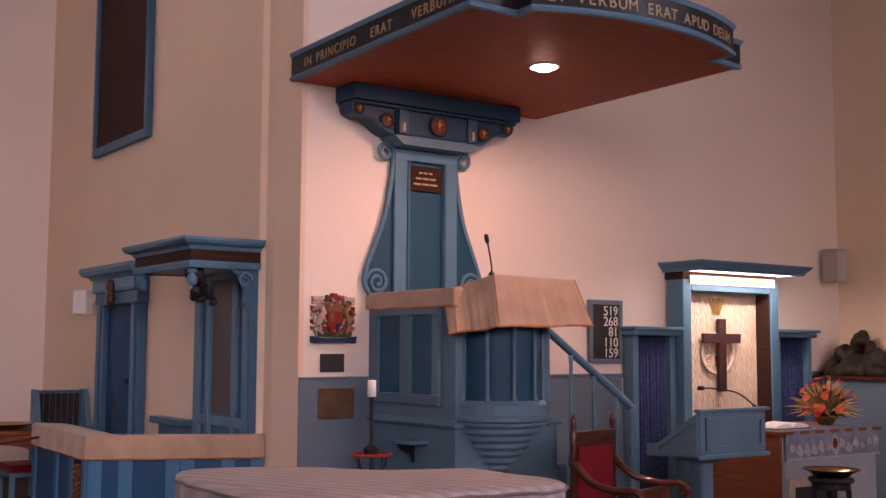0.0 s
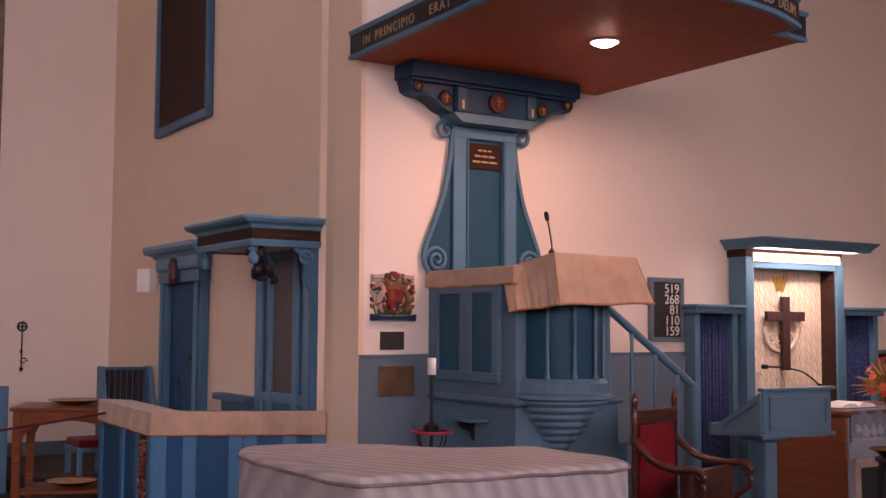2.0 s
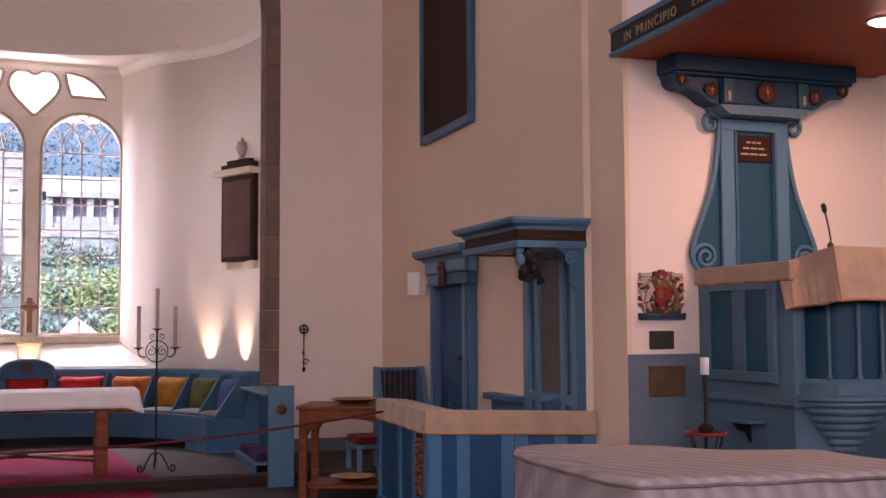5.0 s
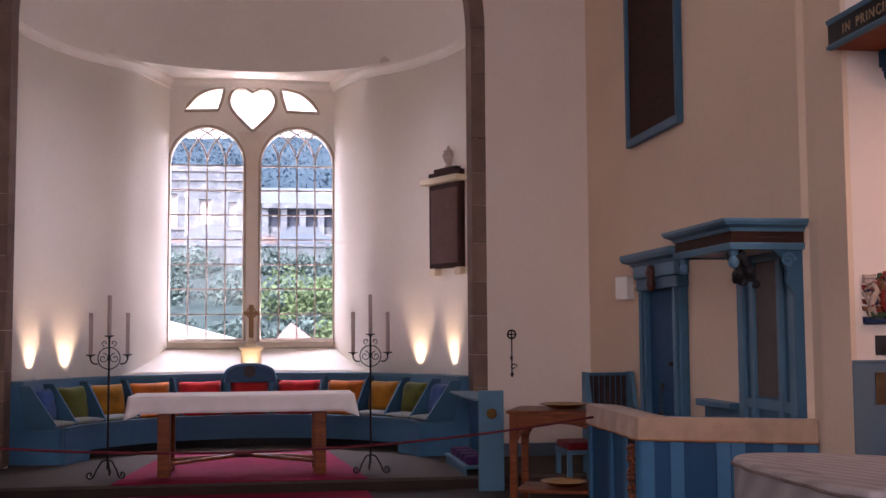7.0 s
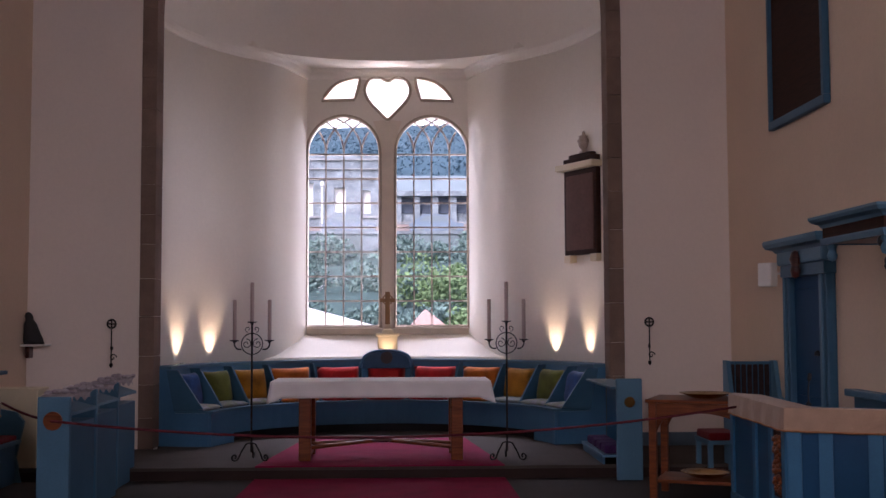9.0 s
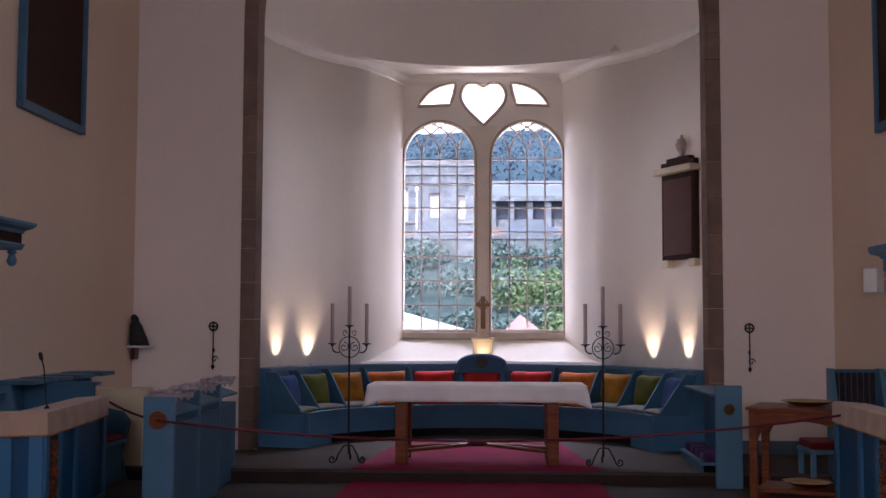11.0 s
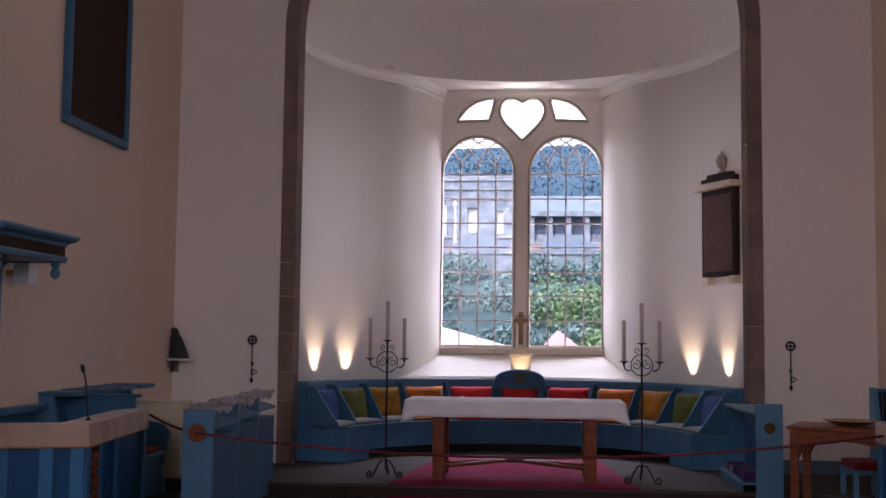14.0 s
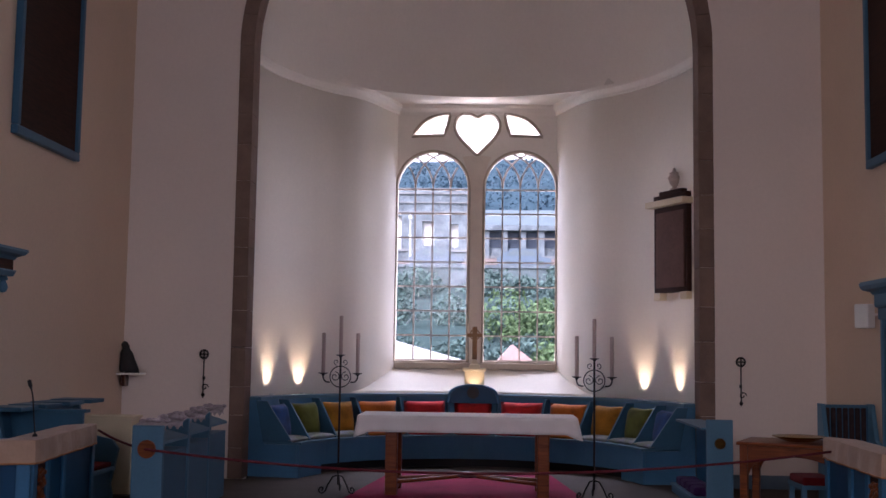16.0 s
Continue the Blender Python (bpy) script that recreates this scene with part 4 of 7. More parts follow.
def candle_stand(x, y):
    ob = thing("candle_stand", "tall wrought-iron candle stand with three candles", "candelabrum", (x, y, STEP), group="candle stands beside the altar")
    part("pole", tube(bmnew(), [(x, y, STEP + 0.1), (x, y, 1.64)], 0.011, 8), IRON, ob)
    for k in range(3):
        a = radians(90 + 120 * k)
        d = Vector((math.cos(a), math.sin(a), 0))
        base = Vector((x, y, STEP))
        pts = [base + Vector((0, 0, 0.2)), base + d * 0.06 + Vector((0, 0, 0.19)), base + d * 0.12 + Vector((0, 0, 0.1)), base + d * 0.15 + Vector((0, 0, 0.03))] + scroll(base + d * 0.19 + Vector((0, 0, 0.056)), 0.045, 1.2, 14, math.pi * 1.1, (d, (0, 0, 1)))
        part("foot", tube(bmnew(), pts, 0.010, 6), IRON, ob)
    part("ring", tube(bmnew(), [(x + 0.115 * math.cos(2 * math.pi * i / 28), y, 1.40 + 0.115 * math.sin(2 * math.pi * i / 28)) for i in range(28)], 0.0055, 6, True), IRON, ob)
    for s in (-1, 1):
        part("scroll", tube(bmnew(), scroll((x + s * 0.06, y, 1.40), 0.055, 1.3, 20, math.pi / 2, ((s, 0, 0), (0, 0, 1))), 0.0045, 6), IRON, ob)
        part("arm", tube(bmnew(), smooth_path([(x + s * 0.115, y, 1.34), (x + s * 0.16, y, 1.345), (x + s * 0.188, y, 1.38), (x + s * 0.19, y, 1.43)], 5), 0.008, 6), IRON, ob)
        part("scroll", tube(bmnew(), scroll((x + s * 0.045, y, 1.56), 0.035, 1.0, 14, -math.pi / 2, ((s, 0, 0), (0, 0, 1))), 0.004, 6), IRON, ob)
    for dx, z0, h in ((-0.19, 1.43, 0.45), (0.19, 1.43, 0.45), (0, 1.63, 0.44)):
        pan = part("drip_pan", lathe(bmnew(), [(0.012, -0.02), (0.02, -0.005), (0.05, 0.004), (0.052, 0.012), (0.02, 0.012), (0.02, 0.03), (0.0, 0.03)], (x + dx, y, z0), 14), IRON, ob)
        part("candle", lathe(bmnew(), [(0.021, 0.012), (0.021, h - 0.004), (0.016, h), (0.0, h)], (x + dx, y, z0), 12), WAX, pan, "tall ivory candle", True)


candle_stand(CX - 1.41, 12.42)
candle_stand(CX + 1.37, 12.36)

# ---- cross and pedestal on the sill ----
ped = thing("pedestal", "small cream painted pedestal on the window sill", "pedestal", (CX + 0.01, 16.2, 1.2))
part("base", one_box(CX - 0.15, CX + 0.17, 16.12, 16.4, 1.1, 1.2, bevel=0.008), CREAMP, ped)
part("block", one_box(CX - 0.13, CX + 0.15, 16.14, 16.38, 1.2, 1.42, bevel=0.008), CREAMP, ped)
part("cap", one_box(CX - 0.16, CX + 0.18, 16.11, 16.4, 1.42, 1.47, bevel=0.012), CREAMP, ped)
CROSSW = material("tan_gilt_wood", (0.30, 0.17, 0.08), 0.5, vary=0.2)
crs = thing("sill_cross", "small tan carved cross on a cream stepped foot", "cross", (CX + 0.01, 16.2, 1.47))
part("foot", lathe(bmnew(), [(0.12, 0), (0.11, 0.04), (0.07, 0.06), (0.05, 0.1), (0.035, 0.13)], (CX + 0.01, 16.2, 1.47), 4, radians(45), radians(405)), CREAMP, crs)
part("shaft", one_box(CX - 0.025, CX + 0.045, 16.17, 16.23, 1.59, 2.06, bevel=0.012), CROSSW, crs)
part("arms", one_box(CX - 0.1, CX + 0.12, 16.172, 16.228, 1.91, 1.965, bevel=0.012), CROSSW, crs)
part("ring", tube(bmnew(), [(CX + 0.01 + 0.07 * math.cos(2 * math.pi * i / 20), 16.2, 1.945 + 0.07 * math.sin(2 * math.pi * i / 20)) for i in range(20)], 0.01, 6, True), CROSSW, crs)
lamp("pedestal_lamp", "SPOT", look((CX + 0.01, 16.02, 1.14), (CX + 0.01, 16.15, 1.5)), 4, (1.0, 0.8, 0.5), size=0.03, spot=(radians(95), 0.8))
spot = thing("spotlight", "small spotlight behind the middle seat", "spotlight", (CX + 0.01, 16.02, 1.1))
part("body", lathe(bmnew(), [(0.02, 0), (0.03, 0.005), (0.03, 0.03), (0.0, 0.03)], (CX + 0.01, 16.02, 1.1), 12), IRON, spot)

# ---- memorial tablet on the apse wall ----
m = Matrix.Translation((2.2, 14.68, 0)) @ pose(0, 0, 0, 0, 0, math.degrees(math.atan2(0.8, -0.4)) + 180)
mem = thing("memorial_tablet", "brown memorial tablet with dark frame, cornice and urn", "memorial")
mem.matrix_basis = m


def mem_box(name, x0, x1, y0, y1, z0, z1, mat, label="", bevel=0.01):
    return local(name, one_box(x0, x1, y0, y1, z0, z1, bevel=bevel), mat, mem, label)


CARVED = material("carved_cream_stone", (0.50, 0.40, 0.33), 0.7, vary=0.2, scale=12, bump=0.2)
TABLET = material("brown_marble", (0.13, 0.066, 0.05), 0.85, vary=0.2, scale=6, fine=30, bump=0.05)
mem_box("frame", -0.33, 0.39, -0.07, 0.12, 2.5, 3.62, BOARD, "dark brown frame")
mem_box("panel", -0.275, 0.335, -0.085, -0.06, 2.56, 3.55, TABLET, "brown inscription panel")
mem_box("cornice", -0.38, 0.44, -0.18, 0.12, 3.62, 3.7, CREAMP, "cream cornice")
mem_box("pediment", -0.33, 0.39, -0.08, 0.1, 3.7, 3.78, BOARD, "dark stepped top")
mem_box("pediment", -0.22, 0.28, -0.07, 0.1, 3.78, 3.83, BOARD)
for sx in (-0.26, 0.32):
    mem_box("bracket", sx - 0.07, sx + 0.07, -0.08, 0.1, 2.4, 2.5, CREAMP, "cream bracket")
local("urn", lathe(bmnew(), [(0.055, 0), (0.06, 0.02), (0.025, 0.04), (0.06, 0.09), (0.085, 0.17), (0.055, 0.21), (0.07, 0.225), (0.025, 0.25), (0.018, 0.29), (0.0, 0.3)], (0.03, 0.0, 3.83), 16), CARVED, mem, "carved stone urn", True)
# ---- hanging processional crosses on the arch wall ----
def wall_cross(x, z0, z1):
    ob = thing("wall_cross", "black iron cross sconce hung on the arch wall", "sconce", (x, YA, z0), group="iron crosses flanking the arch")
    y = YA - 0.04
    part("rod", tube(bmnew(), [(x, y, z0 + 0.05), (x, y, z1)], 0.008, 6), IRON, ob)
    part("disc", tube(bmnew(), [(x + 0.05 * math.cos(2 * math.pi * i / 20), y, z1 + 0.02 + 0.05 * math.sin(2 * math.pi * i / 20)) for i in range(20)], 0.011, 6, True), IRON, ob)
    part("cross", one_box(x - 0.05, x + 0.05, y - 0.008, y + 0.008, z1 + 0.012, z1 + 0.028), IRON, ob)
    part("cross", one_box(x - 0.008, x + 0.008, y - 0.007, y + 0.007, z1 - 0.03, z1 + 0.07), IRON, ob)
    part("bracket", tube(bmnew(), scroll((x + 0.02, y, z0 + 0.11), 0.045, 1.1, 14, 0.0, ((1, 0, 0), (0, 0, 1))), 0.007, 6), IRON, ob)
    part("tip", lathe(bmnew(), [(0.0, -0.02), (0.025, 0.02), (0.012, 0.045), (0.0, 0.05)], (x, y, z0), 8), IRON, ob)
    part("wall_plate", one_box(x - 0.012, x + 0.012, y, YA, z0 + 0.2, z0 + 0.24), IRON, ob)


wall_cross(2.82, 1.11, 1.6)
wall_cross(-3.64, 1.11, 1.6)

# carved figure on a bracket in the corner, a plain shape
fig = thing("bracket_figure", "dark carved figure on a small wall bracket", "statue", (-4.48, 13.5, 1.38))
part("shelf", one_box(-4.64, -4.36, 13.38, YA, 1.36, 1.385, bevel=0.006), WHITE, fig, "pale shelf")
part("corbel", one_box(-4.62, -4.57, 13.5, YA, 1.22, 1.36, bevel=0.01), MAHOG, fig)
part("figure", lathe(bmnew(), [(0.12, 0), (0.115, 0.06), (0.09, 0.16), (0.075, 0.24), (0.045, 0.29), (0.05, 0.33), (0.03, 0.37), (0.0, 0.38)], (-4.52, 13.52, 1.385), 14, sy=0.8), SLATE, fig, "", True)
for v in bpy.data.objects["figure"].data.vertices:
    v.co.x -= 0.2 * (v.co.z - 1.385)
for (x, z) in ((-3.3, 0.3),):
    sock = thing("wall_socket", "white double wall socket by the arch", "socket", (x - 0.32, YA, z))
    part("plate", one_box(-3.58, -3.42, YA - 0.012, YA, 0.27, 0.36, bevel=0.003), WHITE, sock)

# ---- tall boards on the recess walls ----
def tall_board(xw, y0, y1, side):
    ob = thing("wall_board", "tall dark brown board in a grey-blue frame", "board", (xw, (y0 + y1) / 2, 3.66), group="tall boards on the recess walls")
    a, b = sorted((xw, xw + side * 0.035))
    part("panel", one_box(a, b, y0 + 0.06, y1 - 0.06, 3.72, 6.6), BOARD, ob)
    a, b = sorted((xw, xw + side * 0.07))
    for u0, u1, z0, z1 in ((y0, y1, 3.66, 3.75), (y0, y1, 6.57, 6.66), (y0, y0 + 0.075, 3.75, 6.57), (y1 - 0.075, y1, 3.75, 6.57)):
        part("frame", one_box(a, b, u0, u1, z0, z1, bevel=0.015), BLUE, ob)


tall_board(XR, 10.28, 11.89, -1)
tall_board(XL, 10.16, 11.76, 1)

# ---- east recess: door with its case ----
door = thing("door_1", "deep blue panelled door in a grey-blue moulded case", "door", (XR, 11.14, 0), kind="structure")
D0, D1, DT = 10.27, 11.44, 2.07
leaf = part("door_leaf", one_box(XR - 0.03, XR - 0.002, D0 + 0.16, D1 - 0.14, 0.02, DT, bevel=0.004), DOORBLUE, door)
for z0, z1 in ((0.2, 0.9), (1.05, 1.95)):
    for y0, y1 in ((D0 + 0.25, D1 - 0.23),):
        part("panel", one_box(XR - 0.045, XR - 0.03, y0, y1, z0, z1, bevel=0.012), DOORBLUE, leaf)
part("door_handle", lathe(bmnew(), [(0.0, 0), (0.03, 0.005), (0.03, 0.03), (0.015, 0.05), (0.0, 0.055)], (XR - 0.08, D0 + 0.3, 1.3), 12), BLACK, leaf, "black round knob")
for y0, y1 in ((D0, D0 + 0.17), (D1 - 0.15, D1)):
    part("architrave", one_box(XR - 0.1, XR, y0, y1, 0, DT + 0.04, bevel=0.018), BLUE, door)
    part("architrave_bead", one_box(XR - 0.125, XR - 0.1, y0 + 0.05, y1 - 0.05, 0.15, DT, bevel=0.01), BLUE2, door)
part("frieze", one_box(XR - 0.12, XR, D0 - 0.02, D1 + 0.02, DT, DT + 0.12, bevel=0.012), BLUE, door)
part("frieze", one_box(XR - 0.15, XR, D0 - 0.05, D1 + 0.05, DT + 0.12, DT + 0.27, bevel=0.03), BLUE2, door)
part("cornice", sweep(bmnew(), [(XR, D1 + 0.05, 2.32), (XR - 0.13, D1 + 0.05, 2.32), (XR - 0.13, D0 - 0.05, 2.32), (XR, D0 - 0.05, 2.32)], [(-0.1, 0), (0.02, 0), (0.04, 0.03), (0.10, 0.05), (0.12, 0.09), (0.12, 0.12), (-0.1, 0.12)]), BLUE2, door)
part("cornice_top", one_box(XR - 0.245, XR, D0 - 0.165, D1 + 0.165, 2.43, 2.45, bevel=0.004), BLUE2, door)
part("carved_bracket", lathe(bmnew(), [(0.0, -0.13), (0.05, -0.11), (0.07, -0.05), (0.05, 0.0), (0.08, 0.06), (0.05, 0.13), (0.0, 0.15)], (XR - 0.17, 10.86, 2.17), 10, sx=0.7), MAHOG, door, "dark carved keystone ornament", True)

spk = thing("wall_speaker", "white wall loudspeaker beside the door", "loudspeaker", (3.68, 11.76, 2.0))
bm = one_box(-0.06, 0.06, -0.085, 0.085, 0, 0.25, bevel=0.015)
bmesh.ops.transform(bm, matrix=Matrix.Translation((3.68, 11.76, 1.99)) @ pose(0, 0, 0, 0, 0, 35), verts=bm.verts[:])
part("cabinet", bm, WHITE, spk)
part("bracket", tube(bmnew(), [(3.72, 11.76, 2.13), (XR, 11.76, 2.13)], 0.015, 8), WHITE, spk)


# ---- canopied stall and angled desk, one each side ----
def canopied_stall(s, xw):
    """s is 1 on the east wall and -1 on the west wall, xw the wall's plane."""
    def X(d):
        return xw - s * d

    def bx(d0, d1, y0, y1, z0, z1, bevel=0.01):
        a, b = sorted((X(d0), X(d1)))
        return one_box(a, b, y0, y1, z0, z1, bevel=bevel)
    ob = thing("canopied_stall", "grey-blue panelled wall stall under a carved canopy", "stall", (xw, 8.5, 0), group="canopied stalls facing each other")
    Y0, Y1 = 7.92, 9.05
    # back panel with stiles and rails
    part("back_panel", bx(0, 0.02, Y0 + 0.04, Y1 - 0.02, 0.0, 2.3, 0.004), BLUE, ob)
    part("dark_panel", bx(0.02, 0.03, Y0 + 0.36, Y0 + 0.78, 1.12, 2.2, 0.004), material("grey_brown_cloth_panel", (0.105, 0.085, 0.078), 0.7, vary=0.12, scale=6, fine=120), ob, "grey-brown inset panel")
    part("back_rail", bx(0.0, 0.12, Y1 + 0.01, Y1 + 0.8, 0.98, 1.04), BLUE, ob, "grey-blue low back rail")
    part("back_board", bx(0.0, 0.03, Y1 + 0.01, Y1 + 0.8, 0.46, 0.979, 0.004), BLUE, ob)
    for y0, y1 in ((Y0 + 0.28, Y0 + 0.36), (Y0 + 0.78, Y0 + 0.86), (Y0 + 0.04, Y0 + 0.16), (Y1 - 0.14, Y1 - 0.02)):
        part("stile", bx(0.02, 0.055, y0, y1, 0.0, 2.28), BLUE2, ob)
    for z0, z1 in ((1.02, 1.1), (2.2, 2.28)):
        part("rail", bx(0.02, 0.05, Y0 + 0.05, Y1 - 0.03, z0, z1), BLUE2, ob)
    # end board with scrolled bracket
    pts = [(0.0, 2.3), (0.26, 2.3), (0.22, 2.24), (0.17, 2.2), (0.12, 2.1), (0.13, 2.0), (0.07, 1.92), (0.06, 1.1), (0.06, 0.0), (0.0, 0.0)]
    part("end_bracket", prism(bmnew(), [(X(d), z) for d, z in pts], Y0, Y0 + 0.035, axis="y"), BLUE, ob)
    part("bracket_scroll", tube(bmnew(), scroll((X(0.12), Y0 - 0.006, 2.17), 0.06, 1.4, 22, 0.0, ((s, 0, 0), (0, 0, 1))), 0.012, 6), BLUE2, ob)
    # canopy
    path = [(X(0), Y1, 2.3), (X(0.56), Y1, 2.3), (X(0.56), Y0 - 0.02, 2.3), (X(0), Y0 - 0.02, 2.3)]
    if s < 0:
        path.reverse()
    board = part("canopy_board", bx(0.0, 0.56, Y0 - 0.02, Y1, 2.26, 2.3, 0.006), PLASTER, ob, "pale canopy soffit")
    part("lower_moulding", sweep(bmnew(), path, [(-0.03, -0.05), (0.015, -0.05), (0.03, -0.01), (0.03, 0.0), (-0.03, 0.0)]), BLUE2, ob)
    frz = part("frieze", sweep(bmnew(), path, [(-0.04, 0.0), (0.012, 0.0), (0.012, 0.085), (-0.04, 0.085)]), BOARD, ob, "dark lettered frieze")
    part("cornice", sweep(bmnew(), path, [(-0.04, 0.085), (0.02, 0.085), (0.035, 0.11), (0.08, 0.13), (0.10, 0.155), (0.10, 0.175), (-0.04, 0.175)]), BLUE2, ob)
    part("canopy_top", bx(0.0, 0.56, Y0 - 0.02, Y1, 2.45, 2.472, 0.004), BLUE, ob)
    part("lettering", bx(0.14, 0.36, Y0 - 0.036, Y0 - 0.033, 2.336, 2.346, 0.0), BRONZE, frz, "worn gilt lettering")
    # pendants and the carved corner ornament
    for y in (Y1 - 0.05, Y0 + 0.06):
        part("pendant", lathe(bmnew(), [(0.0, -0.16), (0.03, -0.145), (0.042, -0.11), (0.03, -0.075), (0.022, -0.06), (0.04, -0.045), (0.03, -0.02), (0.045, 0.0)], (X(0.52), y, 2.27), 14), BLUE2, board, "", True)
    bm = bmnew()
    rs = random.Random(5)
    for k in range(34):
        t = k / 33
        r = 0.018 + 0.014 * math.sin(7 * t) ** 2 + 0.012 * rs.random()
        c = Matrix.Translation((X(0.5 - 0.12 * t) + rs.uniform(-0.055, 0.055), Y0 + 0.13 + rs.uniform(-0.06, 0.06), 2.25 - 0.26 * t)) @ Matrix.Diagonal((1, 1, 1.2, 1))
        bmesh.ops.create_icosphere(bm, subdivisions=2, radius=r, matrix=c)
    orn = part("carved_ornament", bm, BLACK, ob, "black carved openwork ornament", True)
    rm = orn.modifiers.new("fuse", "REMESH")
    rm.mode, rm.voxel_size, rm.use_smooth_shade = "VOXEL", 0.009, True
    part("seat", bx(0.05, 0.46, Y0 + 0.1, Y1 + 0.6, 0.42, 0.46), BLUE, ob)
    part("seat_front", bx(0.42, 0.45, Y0 + 0.1, Y1 + 0.6, 0.0, 0.42), BLUE, ob)
    return ob


canopied_stall(1, XR)
canopied_stall(-1, XL)


def angled_desk(corner, wall_end, far, xw, s):
    """A panelled desk front: from the wall to a corner, then back along the recess."""
    ob = thing("stall_desk", "deep blue panelled desk front with grey-blue pilasters", "desk", (*corner, 0), group="stall desks on both sides")
    c, w, f = Vector(corner), Vector(wall_end), Vector(far)

    def run(a, b, tag):
        d = (b - a).normalized()
        nrm = Vector((d.y, -d.x))
        if nrm.y > 0 and tag == "front":
            nrm = -nrm
        if tag == "side" and nrm.x * s > 0:
            nrm = -nrm
        L = (b - a).length

        def slab(name, t0, t1, z0, z1, out0, out1, mat, label="", bevel=0.006):
            bm = bmnew()
            p = [a + d * t0 + nrm * out0, a + d * t1 + nrm * out0, a + d * t1 + nrm * out1, a + d * t0 + nrm * out1]
            prism(bm, [(q.x, q.y) for q in p], z0, z1)
            if bevel:
                bmesh.ops.bevel(bm, geom=bm.edges[:], offset=bevel, segments=2, affect="EDGES")
            part(name, bm, mat, ob, label)
        slab("panel", 0.0, L, 0.0, 0.92, -0.03, 0.0, DEEP)
        slab("plinth", 0.0, L, 0.0, 0.14, 0.001, 0.03, BLUE)
        for t in ((0.0, 0.22, 0.56, L - 0.62, L - 0.32, L - 0.1) if tag == "front" else (0.0, 0.34, 0.8, L - 0.1)):
            slab("pilaster", t, t + 0.1, 0.14, 0.92, 0.001, 0.022, DEEP2, "grey-blue pilaster strip")
        if tag == "side":
            slab("carving_ground", 0.12, 0.33, 0.3, 0.8, 0.001, 0.012, BOARD, "dark sunk panel", 0.003)
            rc = random.Random(21)
            bm = bmnew()
            for k in range(60):
                q = a + d * rc.uniform(0.145, 0.305) + nrm * 0.014
                bmesh.ops.create_icosphere(bm, subdivisions=1, radius=rc.uniform(0.012, 0.026), matrix=Matrix.Translation((q.x, q.y, 0.34 + 0.42 * k / 59)))
            part("carving", bm, OAK, ob, "carved foliage relief in brown wood", True)
    run(c, w, "front")
    run(c, f, "side")
    part("desk_top", prism(bmnew(), [tuple(c), tuple(w), (xw, w.y + 0.34), (c.x + s * 0.3, c.y + 0.36), (f.x + s * 0.3, f.y), tuple(f)], 0.93, 0.975), BLUE, ob)
    # cloth over the top with a hanging edge
    bm = bmnew()
    rs = random.Random(3)
    path = [w, c, f]
    line = []
    for a, b in zip(path, path[1:]):
        for k in range(24):
            line.append(a.lerp(b, k / 24))
    line.append(path[-1])
    out, edge = [], []
    for i, p in enumerate(line):
        d = (line[min(i + 1, len(line) - 1)] - line[max(i - 1, 0)]).normalized()
        nn = Vector((d.y, -d.x))
        if nn.y > 0.3 or nn.x * s > 0.3:
            nn = -nn
        wob = 0.006 * math.sin(i * 1.3) + 0.004 * math.sin(i * 0.5)
        rows4 = [(p - nn * 0.26, 0.982), (p - nn * 0.02, 1.0), (p + nn * (0.03 + wob * 0.3), 0.993), (p + nn * (0.04 + wob), 0.90), (p + nn * (0.042 + wob * 1.2), 0.825 + 0.5 * wob)]
        out.append([bm.verts.new((q.x, q.y, z)) for q, z in rows4])
        edge.append(rows4[4][0])
    for a, b in zip(out, out[1:]):
        for k in range(4):
            bm.faces.new((a[k], b[k], b[k + 1], a[k + 1]))
    cl = part("desk_cloth", bm, CLOTH)
    tagged(cl, "beige cloth draped over the stall desk with a corded hem", "cloth", "cloths on the stall desks")
    cl.modifiers.new("thickness", "SOLIDIFY").thickness = 0.006
    bm = bmnew()
    tube(bm, [(v.x, v.y, 0.824) for v in edge], 0.008, 6)
    part("hem", bm, HEM, cl, "corded hem", True)
    return ob


angled_desk((2.70, 8.38), (XR + 0.04, 7.84), (2.76, 10.0), XR, 1)
angled_desk((-3.52, 8.26), (XL + 0.01, 7.96), (-3.72, 10.1), XL, -1)


def gooseneck(x, y, z, pts, label):
    ob = thing("microphone", label, "microphone", (x, y, z))
    part("base", lathe(bmnew(), [(0.022, 0), (0.022, 0.012), (0.009, 0.03), (0.0, 0.03)], (x, y, z), 12), BLACK, ob)
    P = smooth_path([(x + a, y + b, z + c) for a, b, c in pts], 6)
    part("neck", tube(bmnew(), P, 0.006, 6), BLACK, ob)
    e, d = Vector(P[-1]), (Vector(P[-1]) - Vector(P[-3])).normalized()
    part("capsule", tube(bmnew(), [e - d * 0.005, e + d * 0.01, e + d * 0.05, e + d * 0.06], [0.009, 0.016, 0.016, 0.008], 10), BLACK, ob)


gooseneck(-3.62, 8.55, 0.99, [(0, 0, 0.02), (-0.015, 0, 0.15), (-0.03, 0, 0.3), (-0.05, 0, 0.38)], "black gooseneck microphone on the stall desk")
gooseneck(2.95, 8.62, 0.99, [(0, 0, 0.02), (0.0, 0, 0.07), (0.0, 0, 0.13), (0.008, 0, 0.19)], "black gooseneck microphone on the stall desk")

